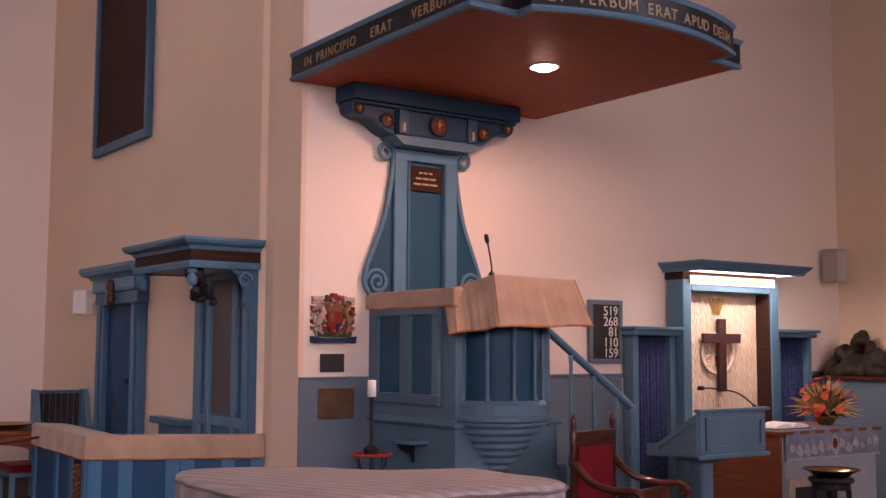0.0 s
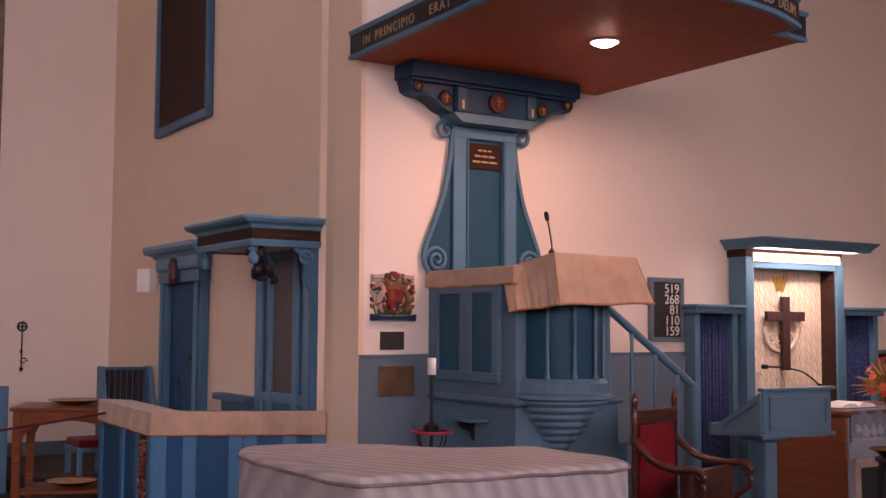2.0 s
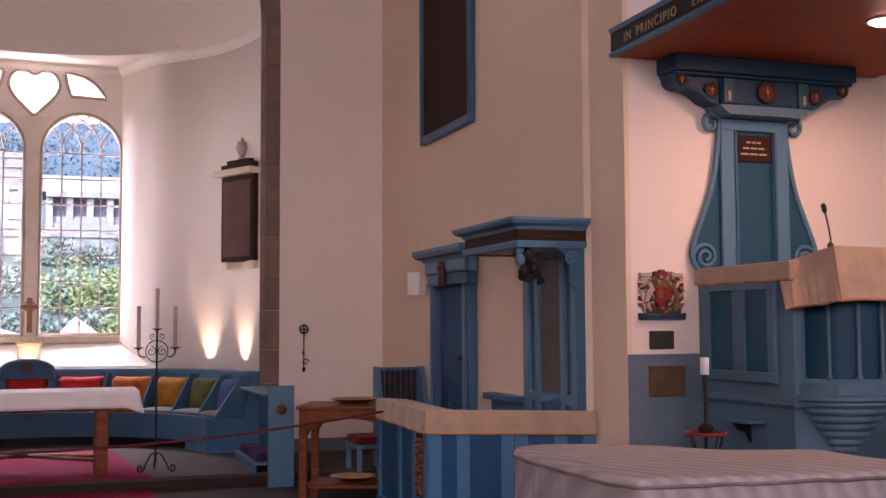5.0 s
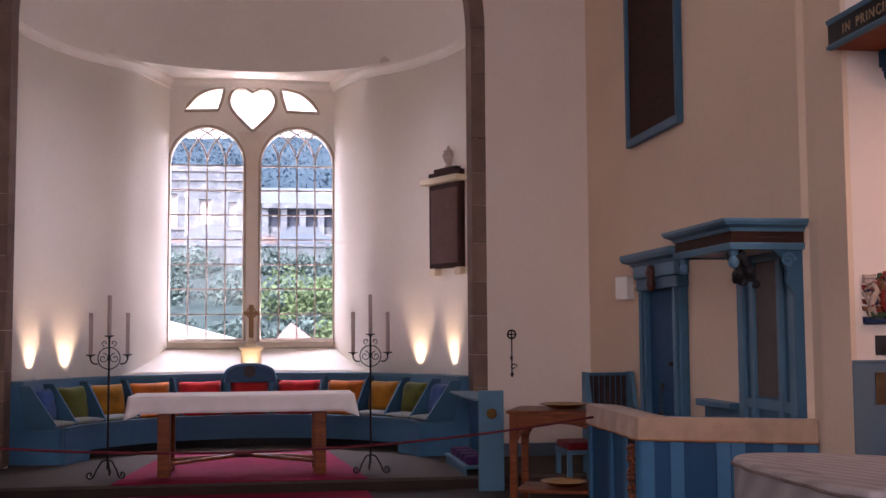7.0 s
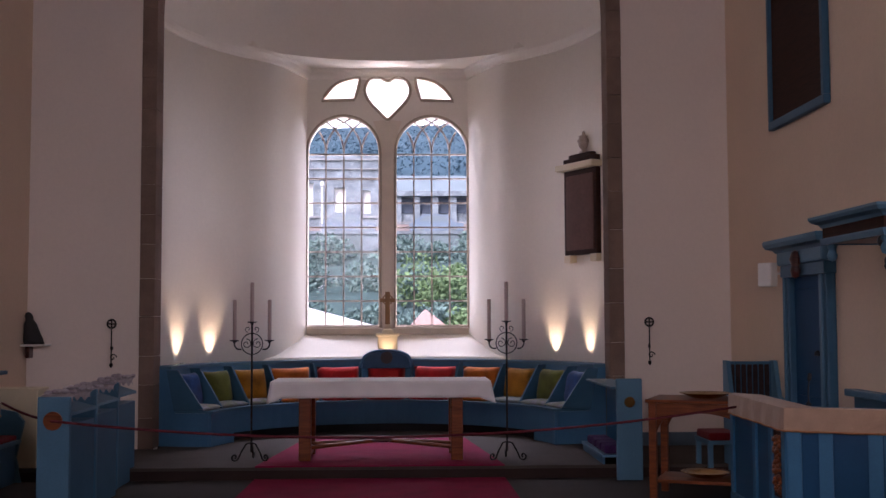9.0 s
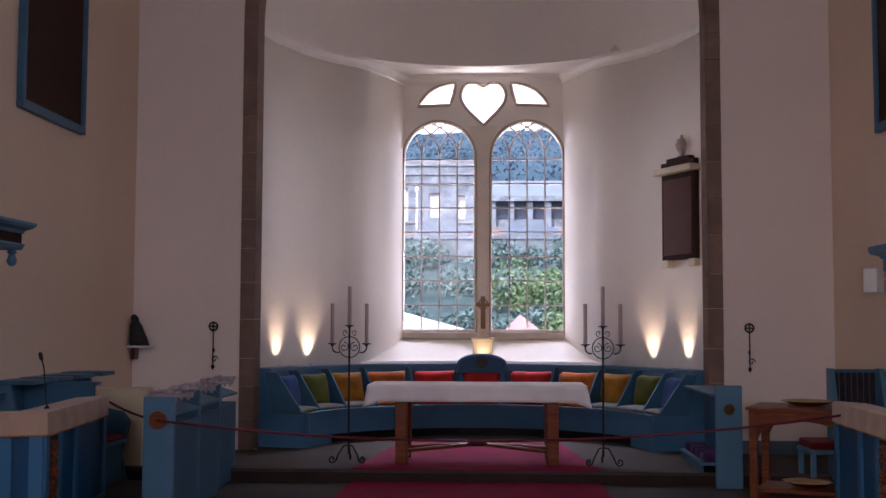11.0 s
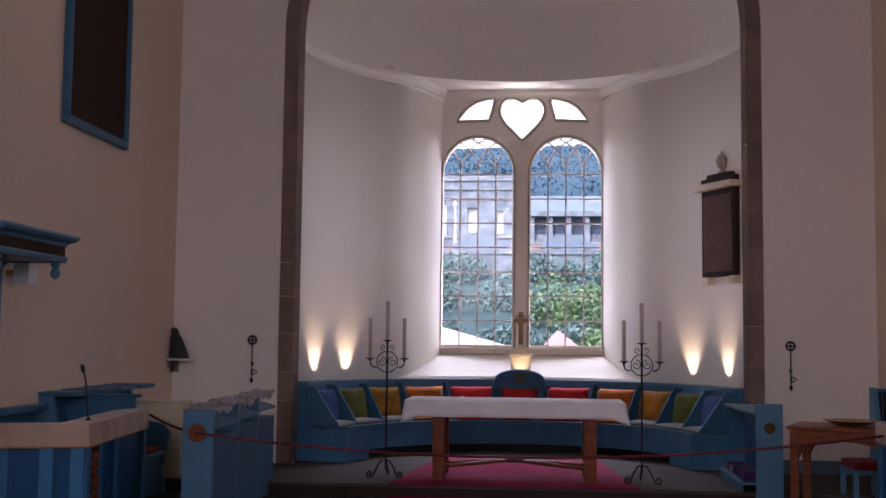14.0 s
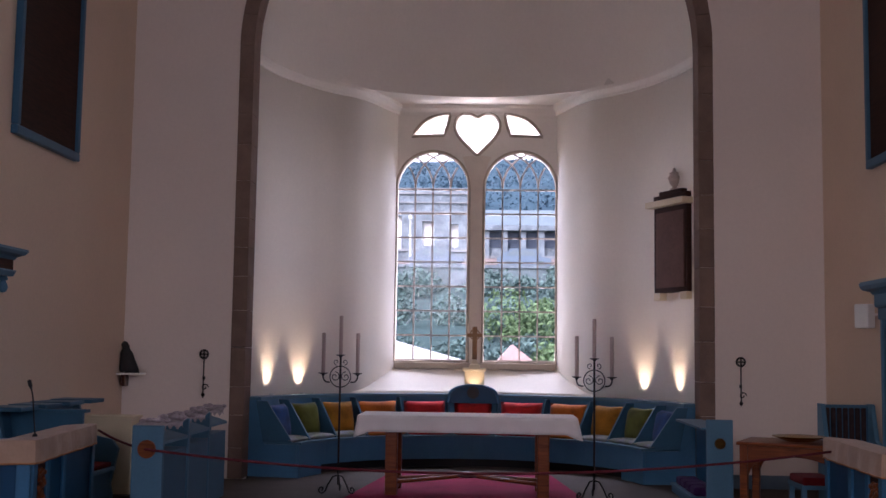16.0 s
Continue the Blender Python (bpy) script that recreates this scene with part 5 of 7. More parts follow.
# ---- pulpit ----
PX = 4.97
pulpit = thing("pulpit", "grey-blue painted pulpit with a ribbed tub and moulded corbel", "pulpit", (PX, 6.6, 0))
part("base", one_box(4.5, 5.42, 6.24, YP - 0.032, 0.0, 1.11, bevel=0.012), GREYBLUE, pulpit)
part("body", one_box(4.49, 5.32, 6.22, YP - 0.001, 1.15, 2.0, bevel=0.01), GREYBLUE, pulpit)
part("base_moulding", sweep(bmnew(), [(4.49, YP - 0.03, 1.11), (4.49, 6.22, 1.11), (5.42, 6.22, 1.11)], [(-0.05, 0), (0.02, 0), (0.035, 0.02), (0.015, 0.05), (-0.05, 0.05)]), GREYBLUE, pulpit)
for y0, y1 in ((6.87, 7.17), (6.46, 6.73)):
    part("side_panel", one_box(4.474, 4.488, y0, y1, 1.33, 1.89), material("teal_panel_paint", (0.012, 0.075, 0.125), 0.4, vary=0.15), pulpit, "dark teal recessed panel")
for y0, y1, z0, z1 in ((6.38, 7.24, 1.89, 1.95), (6.38, 7.24, 1.26, 1.33), (6.38, 6.46, 1.33, 1.89), (6.73, 6.87, 1.33, 1.89), (7.17, 7.24, 1.33, 1.89)):
    part("panel_frame", one_box(4.455, 4.489, y0, y1, z0, z1, bevel=0.006), GREYBLUE, pulpit)
TX, TY, TR = 4.88, 6.27, 0.335
tub = part("tub", lathe(bmnew(), [(TR - 0.03, 1.28), (TR - 0.03, 1.86)], (TX, TY, 0), 28, radians(170), radians(370)), material("dark_teal_paint", (0.004, 0.048, 0.09), 0.5, vary=0.15), pulpit, "dark teal curved tub panels", True)
for k in range(6):
    a = radians(188 + 33 * k)
    bm = tube(bmnew(), [(TX + (TR - 0.015) * math.cos(a), TY + (TR - 0.015) * math.sin(a), z) for z in (1.28, 1.31, 1.34, 1.86)], [0.022, 0.022, 0.0125, 0.0125], 8)
    part("rib", bm, GREYBLUE, tub, "pale blue vertical rib", True)
part("tub_rail", lathe(bmnew(), [(TR - 0.04, 1.84), (TR + 0.03, 1.84), (TR + 0.04, 1.87), (TR + 0.03, 1.9), (TR - 0.04, 1.9)], (TX, TY, 0), 28), GREYBLUE, pulpit, "", True)
prof = [(0.0, 1.3), (TR - 0.0, 1.3), (TR + 0.02, 1.27), (TR + 0.02, 1.2), (TR + 0.045, 1.19), (TR + 0.045, 1.165), (TR + 0.02, 1.155)]
part("tub_base", lathe(bmnew(), prof, (TX, TY, 0), 36), GREYBLUE, pulpit)
r, z = TR + 0.015, 1.155
steps = []
for k in range(7):
    steps += [(r, z), (r + 0.004, z - 0.016), (r - 0.004, z - 0.03), (r - 0.045, z - 0.036)]
    r, z = r - 0.043, z - 0.052
steps += [(0.04, z), (0.0, z - 0.01)]
part("corbel", lathe(bmnew(), steps, (TX, TY, 0), 36), GREYBLUE, pulpit, "stepped moulded corbel", True)

# cloth on the pulpit ledge and over the book rest
ledge = part("ledge_cloth", one_box(4.455, 4.62, 6.2, YP - 0.002, 1.945, 2.07, bevel=0.012), CLOTH)
tagged(ledge, "beige cloth folded over the pulpit ledge", "cloth")
part("hem", tube(bmnew(), [(4.457, 6.2 + 0.058 * i, 1.944 + 0.004 * math.sin(i * 1.1)) for i in range(20)], 0.009, 5), HEM, ledge, "embroidered corded hem")
part("hem", tube(bmnew(), [(4.455 + 0.033 * i, 6.198, 1.944) for i in range(6)], 0.009, 5), HEM, ledge, "embroidered corded hem")



def drape(name, top, bottom, mat, label, z_wave=0.004):
    """A cloth from a ring of top corners to a ring of bottom corners, with a closed top and soft folds."""
    bm = bmnew()

    def ring(c, n=18):
        out = []
        for i in range(len(c)):
            a, b = Vector(c[i]), Vector(c[(i + 1) % len(c)])
            out += [a.lerp(b, k / n) for k in range(n)]
        return out
    A, B = ring(top), ring(bottom)
    mid = sum((Vector(q) for q in top), Vector()) / len(top)
    levels = []
    for k in range(7):
        t = k / 6
        lev = []
        for i, (a, b) in enumerate(zip(A, B)):
            p = a.lerp(b, t)
            o = (p - mid)
            o.z = 0
            o.normalize()
            p = p + o * (0.010 * t * math.sin(i * 0.9) + 0.005 * math.sin(i * 2.3) * t) + Vector((0, 0, z_wave * t * math.sin(i * 0.55)))
            lev.append(bm.verts.new(p))
        levels.append(lev)
    n = len(A)
    for a, b in zip(levels, levels[1:]):
        for i in range(n):
            bm.faces.new((a[i], a[(i + 1) % n], b[(i + 1) % n], b[i]))
    bm.faces.new(levels[0])
    hem = [v.co.copy() for v in levels[-1]]
    levels_co = [[v.co.copy() for v in lev] for lev in levels]
    ob = part(name, bm, mat, None, "")
    part("hem", tube(bmnew(), hem, 0.009, 5, True), HEM, ob, "embroidered corded hem")
    for i in range(len(top)):
        part("seam", tube(bmnew(), [levels_co[k][i * 18] for k in range(7)], 0.004, 5), HEM, ob, "stitched corner seam")
    ob.modifiers.new("thickness", "SOLIDIFY").thickness = 0.006
    return tagged(ob, label, "cloth")


drape("book_rest_cloth", [(4.60, 5.94, 2.15), (5.32, 5.94, 2.14), (5.34, 6.4, 2.05), (4.5, 6.4, 2.05)], [(4.58, 5.85, 1.80), (5.42, 5.85, 1.82), (5.46, 6.45, 1.84), (4.38, 6.16, 1.75)], CLOTH, "beige cloth draped over the pulpit book rest")
gooseneck(4.62, 5.99, 2.145, [(0, 0, 0.02), (0.0, 0, 0.06), (-0.02, 0, 0.16), (-0.035, 0, 0.22)], "black gooseneck microphone on the pulpit")

# ---- carved back board of the pulpit ----
bb = thing("pulpit_back_board", "tall grey-blue scrolled back board with plaque", "back board", (PX, YP, 2.05))
side = smooth_path([(0.50, 2.06, 0), (0.545, 2.14, 0), (0.54, 2.24, 0), (0.47, 2.42, 0), (0.38, 2.65, 0), (0.325, 2.9, 0), (0.30, 3.1, 0), (0.30, 3.19, 0)], 5)
half = [(x, z) for x, z, _ in side]
outline = [(PX + x, z) for x, z in half] + [(PX - x, z) for x, z in reversed(half)]
part("board", prism(bmnew(), outline, YP - 0.04, YP, axis="y"), material("board_teal_paint", (0.007, 0.062, 0.105), 0.45, vary=0.12), bb, "deep teal-blue board")
for s in (-1, 1):
    part("edge_moulding", tube(bmnew(), [(PX + s * x, YP - 0.045, z) for x, z in half], 0.02, 8), BLUE2, bb, "", True)
    part("scroll", tube(bmnew(), scroll((PX + s * 0.44, YP - 0.05, 2.16), 0.1, 1.8, 34, 0.0, ((s, 0, 0), (0, 0, 1)), 1), 0.017, 8), BLUE2, bb, "", True)
    part("scroll", tube(bmnew(), scroll((PX + s * 0.37, YP - 0.05, 3.17), 0.088, 1.3, 26, math.pi, ((s, 0, 0), (0, 0, 1)), -1), 0.018, 8), BLUE2, bb, "", True)
    a, b = sorted((PX + s * 0.165, PX + s * 0.30))
    part("stile", one_box(a, b, YP - 0.075, YP - 0.04, 2.05, 3.2, bevel=0.012), BLUE2, bb)
    a, b = sorted((PX + s * 0.165, PX + s * 0.185))
    part("bead", one_box(a, b, YP - 0.09, YP - 0.074, 2.05, 3.12, bevel=0.006), BLUE, bb)
part("top_rail", one_box(PX - 0.3, PX + 0.3, YP - 0.078, YP - 0.04, 3.12, 3.21, bevel=0.012), BLUE2, bb)
plq = thing("pulpit_plaque", "dark brown wooden plaque with gilt lines", "plaque", (PX, YP - 0.05, 2.89))
part("panel", one_box(PX - 0.15, PX + 0.15, YP - 0.065, YP - 0.041, 2.89, 3.09, bevel=0.004), BOARD, plq)
for k, w in enumerate((0.07, 0.1, 0.12)):
    for q in range(3):
        x0 = PX - w + 2 * w * q / 3
        part("gilt_line", one_box(x0, x0 + 2 * w / 3 - 0.012, YP - 0.068, YP - 0.0655, 3.03 - k * 0.045, 3.044 - k * 0.045), GILT, plq, "dull gilt line")

# entablature under the sounding board
ent = thing("canopy_corbel", "blue stepped corbel with gilt medallions, darkened in colour for shade", "corbel", (PX, YP, 3.2))
# the corbel's shadow is in its darkened blues
part("beam", one_box(PX - 0.80, PX + 0.80, YP - 0.27, YP - 0.001, 3.51, 3.63, bevel=0.01), SHADED_NAVY, ent, "beam in navy darkened for shade")
part("beam_moulding", one_box(PX - 0.78, PX + 0.78, YP - 0.24, YP - 0.001, 3.485, 3.509, bevel=0.008), SHADED_NAVY, ent)
part("block", one_box(PX - 0.38, PX + 0.38, YP - 0.21, YP - 0.001, 3.285, 3.484, bevel=0.006), SHADEBLUE, ent, "middle block in blue darkened for shade")
part("block_panel", one_box(PX - 0.28, PX + 0.28, YP - 0.222, YP - 0.211, 3.295, 3.48, bevel=0.003), SHADED_NAVY, ent, "sunk panel in navy darkened for shade")
bm = bmnew()
prism(bm, [(PX - 0.31, 3.215), (PX + 0.31, 3.215), (PX + 0.35, 3.24), (PX + 0.4, 3.284), (PX - 0.4, 3.284), (PX - 0.35, 3.24)], YP - 0.225, YP - 0.001, axis="y")
part("base_moulding", bm, GREYBLUE, ent, "grey-blue tapered base")
WING = smooth_path([(0.40, 3.29, 0), (0.47, 3.315, 0), (0.535, 3.36, 0), (0.61, 3.395, 0), (0.69, 3.402, 0), (0.75, 3.43, 0), (0.765, 3.484, 0)], 4)
for s in (-1, 1):
    a, b = sorted((PX + s * 0.285, PX + s * 0.375))
    pil = part("pilaster", one_box(a, b, YP - 0.245, YP - 0.211, 3.29, 3.482, bevel=0.01), SHADEBLUE, ent, "fluted pilaster in blue darkened for shade")
    part("gilt_drop", one_box((a + b) / 2 - 0.012, (a + b) / 2 + 0.012, YP - 0.252, YP - 0.246, 3.31, 3.38, bevel=0.004), GILT, pil, "worn gilt drop")
    part("wing", prism(bmnew(), [(PX + s * x, z) for x, z, _ in WING] + [(PX + s * 0.385, 3.484), (PX + s * 0.385, 3.29)], YP - 0.19, YP - 0.001, axis="y"), SHADED_NAVY, ent, "scrolled wing in navy darkened for shade")
    part("edge_moulding", tube(bmnew(), [(PX + s * x, YP - 0.195, z) for x, z, _ in WING], 0.016, 8), SHADEBLUE, ent, "", True)
for x, z, r, y in ((PX - 0.46, 3.385, 0.05, YP - 0.191), (PX + 0.46, 3.385, 0.05, YP - 0.191), (PX, 3.39, 0.075, YP - 0.223), (PX - 0.71, 3.45, 0.038, YP - 0.191), (PX + 0.71, 3.45, 0.038, YP - 0.191)):
    med = part("medallion", prism(bmnew(), arc(x, z, r, 0, 345, 23), y - 0.022, y, axis="y"), material("maroon_paint", (0.10, 0.02, 0.012), 0.5, vary=0.2), ent, "dark red round medallion")
    part("medallion_rim", tube(bmnew(), [(x + r * math.cos(2 * math.pi * i / 20), y - 0.022, z + r * math.sin(2 * math.pi * i / 20)) for i in range(20)], 0.01, 6, True), BRONZE, med, "dull bronze rim", True)
    bm = bmnew()
    tube(bm, [(x, y - 0.026, z - r * 0.62), (x, y - 0.026, z + r * 0.62)], [0.006, 0.009], 6)
    tube(bm, [(x - r * 0.42, y - 0.026, z + r * 0.2), (x + r * 0.42, y - 0.026, z + r * 0.2)], 0.006, 6)
    part("gilt_device", bm, GOLD, med, "gilt cross device", True)

# ---- sounding board ----
sb = thing("sounding_board", "wooden sounding board with black gilt-lettered fascia", "sounding board", (PX, YP, 3.63))
ZB = 3.63
bow = []
bcx, bcy, br = 4.98, 6.74, 2.0
for i in range(17):
    a = radians(244.2 + (295.8 - 244.2) * i / 16)
    bow.append((bcx + br * math.cos(a), bcy + br * math.sin(a)))
edge = [(3.80, YP - 0.003), (3.77, 5.09), (4.12, 5.09)] + bow + [(5.85, 5.12), (6.18, 5.16), (6.18, YP - 0.003)]
part("soffit", prism(bmnew(), [(PX + (x - PX) * 0.985, y + 0.012) if y < YP - 0.1 else (PX + (x - PX) * 0.985, y) for x, y in edge], ZB, ZB + 0.03), SOFFIT, sb, "varnished plywood soffit")
part("top", prism(bmnew(), edge, ZB + 0.17, ZB + 0.2), BOARD, sb)
way = [(x, y, ZB) for x, y in edge]
part("fascia", sweep(bmnew(), way, [(-0.012, 0.028), (0.008, 0.028), (0.008, 0.17), (-0.012, 0.17)]), BLACK, sb, "black lettered fascia")
part("lower_moulding", sweep(bmnew(), way[:-1], [(-0.02, -0.006), (0.018, -0.006), (0.026, 0.01), (0.014, 0.028), (-0.02, 0.028)]), BLUE2, sb, "grey-blue lower moulding")
part("upper_moulding", sweep(bmnew(), way, [(-0.02, 0.17), (0.014, 0.17), (0.028, 0.2), (-0.02, 0.2)]), BLUE2, sb, "grey-blue upper moulding")
rot = Matrix(((0, 0, -1, 0), (-1, 0, 0, 0), (0, 1, 0, 0), (0, 0, 0, 1)))
for word, y in (("IN", 7.09), ("PRINCIPIO", 6.68), ("ERAT", 6.07), ("VERBUM.", 5.47)):
    letters("lettering", word, 0.097, Matrix.Translation((3.7735 + (y - 6.2) * 0.014, y, ZB + 0.06)) @ pose(0, 0, 0, 0, 0, -0.8) @ rot, GILT, sb, 0.003, "CENTER", 1.28)
bar = {"I": 0.42, " ": 0.85, "M": 1.15, "E": 0.9, "T": 0.85}
text = "ET VERBUM ERAT APUD DEUM"
total = sum(bar.get(c, 1.0) for c in text)
run = 0.0
for c in text:
    w = bar.get(c, 1.0)
    a = radians(246.5 + (293.5 - 246.5) * (run + w / 2) / total)
    run += w
    if c == " ":
        continue
    letters("letter", c, 0.1, Matrix.Translation((bcx + (br + 0.010) * math.cos(a), bcy + (br + 0.010) * math.sin(a), ZB + 0.055)) @ pose(0, 0, 0, 90, 0, math.degrees(a) + 90), GILT, sb, 0.003)
lampob = thing("ceiling_lamp", "round recessed lamp shining in the sounding board", "lamp", (5.02, 5.91, ZB))
part("rim", tube(bmnew(), [(5.02 + 0.1 * math.cos(2 * math.pi * i / 28), 5.91 + 0.1 * math.sin(2 * math.pi * i / 28), ZB - 0.004) for i in range(28)], 0.01, 8, True), WHITE, lampob, "", True)
part("diffuser", lathe(bmnew(), [(0.0, -0.04), (0.045, -0.035), (0.08, -0.018), (0.095, -0.002), (0.0, -0.002)], (5.02, 5.91, ZB), 24), glowing("lamp_glow", (1.0, 0.75, 0.5), 14), lampob, "glowing diffuser", True)

# ---- pulpit stair with handrail ----
st = thing("pulpit_stair", "short wooden stair with a grey-blue handrail", "stair", (6.1, 7.0, 0))
for k in range(5):
    x0 = 5.43 + 0.24 * k
    part("step", one_box(x0, x0 + 0.26, 6.72, YP - 0.035, 0.0, 0.95 - 0.19 * k, bevel=0.008), BLUE, st)
RY = 6.70
part("handrail", tube(bmnew(), smooth_path([(5.40, RY, 1.985), (5.68, RY, 1.82), (6.2, RY, 1.47), (6.55, RY, 1.23), (6.62, RY, 1.17)], 4), 0.032, 10), BLUE2, st, "", True)
for k in range(4):
    x = 5.72 + 0.24 * k
    zt = 1.79 - 0.165 * k * 1.0
    bm = lathe(bmnew(), [(0.024, 0), (0.024, 0.06), (0.014, 0.1), (0.019, 0.3 * (zt - 0.9)), (0.014, zt - 1.0 + 0.165 * k), (0.022, zt - 0.95 + 0.19 * k)], (x, RY, 0.93 - 0.19 * k), 10)
    part("baluster", bm, BLUE2, st, "", True)
part("newel", lathe(bmnew(), [(0.04, 0), (0.04, 0.5), (0.03, 0.55), (0.03, 1.1), (0.045, 1.14), (0.03, 1.2), (0.0, 1.21)], (6.62, RY, 0), 12), BLUE2, st, "", True)

# ---- on the pulpit wall ----
arms = thing("coat_of_arms", "painted carved coat of arms with shield and scroll", "coat of arms", (4.17, YP, 1.69))
C1 = {"red": (0.22, 0.022, 0.018), "gold": (0.20, 0.10, 0.045), "white": (0.44, 0.34, 0.28), "navy": (0.012, 0.03, 0.08), "green": (0.025, 0.06, 0.03)}
P1 = {k: material("heraldic_" + k, v, 0.5, vary=0.25, scale=20, fine=90) for k, v in C1.items()}


def relief(name, pts, color, depth, label=""):
    bm = bmnew()
    prism(bm, pts, YP - depth, YP - 0.001, axis="y")
    bmesh.ops.bevel(bm, geom=[e for e in bm.edges if all(v.co.y < YP - 0.002 for v in e.verts)], offset=0.006, segments=2, affect="EDGES")
    part(name, bm, P1[color], arms, label)


AX, AZ = 4.17, 1.875
relief("backing", [(AX - 0.13, AZ - 0.12), (AX + 0.13, AZ - 0.12), (AX + 0.12, AZ + 0.02), (AX + 0.1, AZ + 0.14), (AX - 0.1, AZ + 0.14), (AX - 0.12, AZ + 0.02)], "gold", 0.012)
relief("shield", [(AX - 0.06, AZ + 0.05), (AX + 0.06, AZ + 0.05), (AX + 0.065, AZ - 0.04), (AX + 0.04, AZ - 0.1), (AX, AZ - 0.125), (AX - 0.04, AZ - 0.1), (AX - 0.065, AZ - 0.04)], "red", 0.05)
relief("shield_quarter", [(AX - 0.045, AZ + 0.035), (AX - 0.002, AZ + 0.045), (AX - 0.002, AZ - 0.03), (AX - 0.055, AZ - 0.03)], "gold", 0.056)
relief("shield_quarter", [(AX + 0.002, AZ - 0.035), (AX + 0.055, AZ - 0.035), (AX + 0.03, AZ - 0.095), (AX + 0.002, AZ - 0.115)], "navy", 0.056)
relief("crown", [(AX - 0.05, AZ + 0.06), (AX + 0.05, AZ + 0.06), (AX + 0.06, AZ + 0.11), (AX, AZ + 0.13), (AX - 0.06, AZ + 0.11)], "gold", 0.028)
relief("crest", [(AX - 0.035, AZ + 0.13), (AX + 0.035, AZ + 0.13), (AX + 0.02, AZ + 0.185), (AX - 0.02, AZ + 0.185)], "red", 0.045)
for s, col in ((-1, "white"), (1, "gold")):
    rs = random.Random(6)
    bm = bmnew()
    def P(x, z):
        return (AX + s * x, YP - 0.03, AZ + z)
    tube(bm, smooth_path([P(0.1, -0.12), P(0.125, -0.07), P(0.12, -0.01), P(0.095, 0.04), P(0.105, 0.085)], 4), [0.014 + 0.012 * math.sin(3.1 * q / 16) for q in range(17)], 8)
    tube(bm, smooth_path([P(0.12, 0.0), P(0.085, 0.0), P(0.07, -0.03)], 4), 0.009, 6)
    tube(bm, smooth_path([P(0.11, 0.03), P(0.08, 0.045), P(0.066, 0.03)], 4), 0.009, 6)
    tube(bm, smooth_path([P(0.12, -0.08), P(0.15, -0.1), P(0.14, -0.135)], 4), 0.010, 6)
    tube(bm, smooth_path([P(0.14, -0.06), P(0.17, -0.02), P(0.16, 0.04), P(0.18, 0.06)], 4), 0.007, 6)
    bmesh.ops.create_icosphere(bm, subdivisions=2, radius=0.024, matrix=Matrix.Translation(P(0.105, 0.1)))
    part("supporter", bm, P1[col], arms, col + " carved supporter", True)
    relief("flag", [(AX + s * 0.085, AZ + 0.1), (AX + s * 0.18, AZ + 0.1), (AX + s * 0.18, AZ + 0.16), (AX + s * 0.085, AZ + 0.16)], "white", 0.03)
    relief("flag_cross", [(AX + s * 0.087, AZ + 0.122), (AX + s * 0.178, AZ + 0.122), (AX + s * 0.178, AZ + 0.138), (AX + s * 0.087, AZ + 0.138)], "red" if s > 0 else "navy", 0.034)
for k in range(7):
    u = -0.15 + 0.05 * k
    relief("mantling_leaf", [(AX + u - 0.02, AZ + 0.135), (AX + u + 0.02, AZ + 0.13), (AX + u + 0.012, AZ + 0.185 - abs(u) * 0.2), (AX + u - 0.015, AZ + 0.18 - abs(u) * 0.2)], ("red", "gold", "green", "white")[k % 4], 0.02)
for s_ in (-1, 1):
    for k in range(4):
        relief("mantling_leaf", [(AX + s_ * (0.15 + 0.01 * k), AZ - 0.1 + 0.05 * k), (AX + s_ * 0.185, AZ - 0.09 + 0.05 * k), (AX + s_ * 0.19, AZ - 0.06 + 0.05 * k), (AX + s_ * 0.155, AZ - 0.065 + 0.05 * k)], ("gold", "red", "white", "red")[k], 0.022)
rs = random.Random(14)
for k in range(80):
    a, q = rs.uniform(0, 6.28), rs.uniform(0.55, 1.0)
    u, v, r_, w_ = AX + 0.165 * q * math.cos(a), AZ + 0.02 + 0.15 * q * math.sin(a), rs.uniform(0.012, 0.024), rs.uniform(0, 3.14)
    relief("mantling_leaf", [(u + r_ * math.cos(w_ + b) * f, v + r_ * math.sin(w_ + b) * f) for b, f in ((0, 1.2), (1.2, 0.5), (2.2, 0.6), (3.14, 1.0), (4.2, 0.5))], rs.choice(("red", "red", "gold", "white", "white", "navy")), rs.uniform(0.03, 0.062))
relief("mantling", [(AX - 0.16, AZ - 0.1), (AX + 0.16, AZ - 0.1), (AX + 0.14, AZ - 0.14), (AX - 0.14, AZ - 0.14)], "green", 0.04)
relief("scroll_banner", [(AX - 0.19, AZ - 0.135), (AX - 0.1, AZ - 0.15), (AX + 0.1, AZ - 0.15), (AX + 0.19, AZ - 0.135), (AX + 0.185, AZ - 0.185), (AX + 0.1, AZ - 0.18), (AX - 0.1, AZ - 0.18), (AX - 0.185, AZ - 0.185)], "navy", 0.05)
pl1 = part("wall_plaque", one_box(4.07, 4.27, YP - 0.018, YP - 0.001, 1.475, 1.61, bevel=0.004), SLATE)
tagged(pl1, "small black plaque on the wall", "plaque")
pl2 = part("brass_plaque", one_box(4.05, 4.35, YP - 0.034, YP - 0.0185, 1.13, 1.355, bevel=0.004), material("aged_brass", (0.16, 0.095, 0.05), 0.45, 0.7, vary=0.25, scale=8))
tagged(pl2, "aged brass plaque on the blue dado", "plaque")

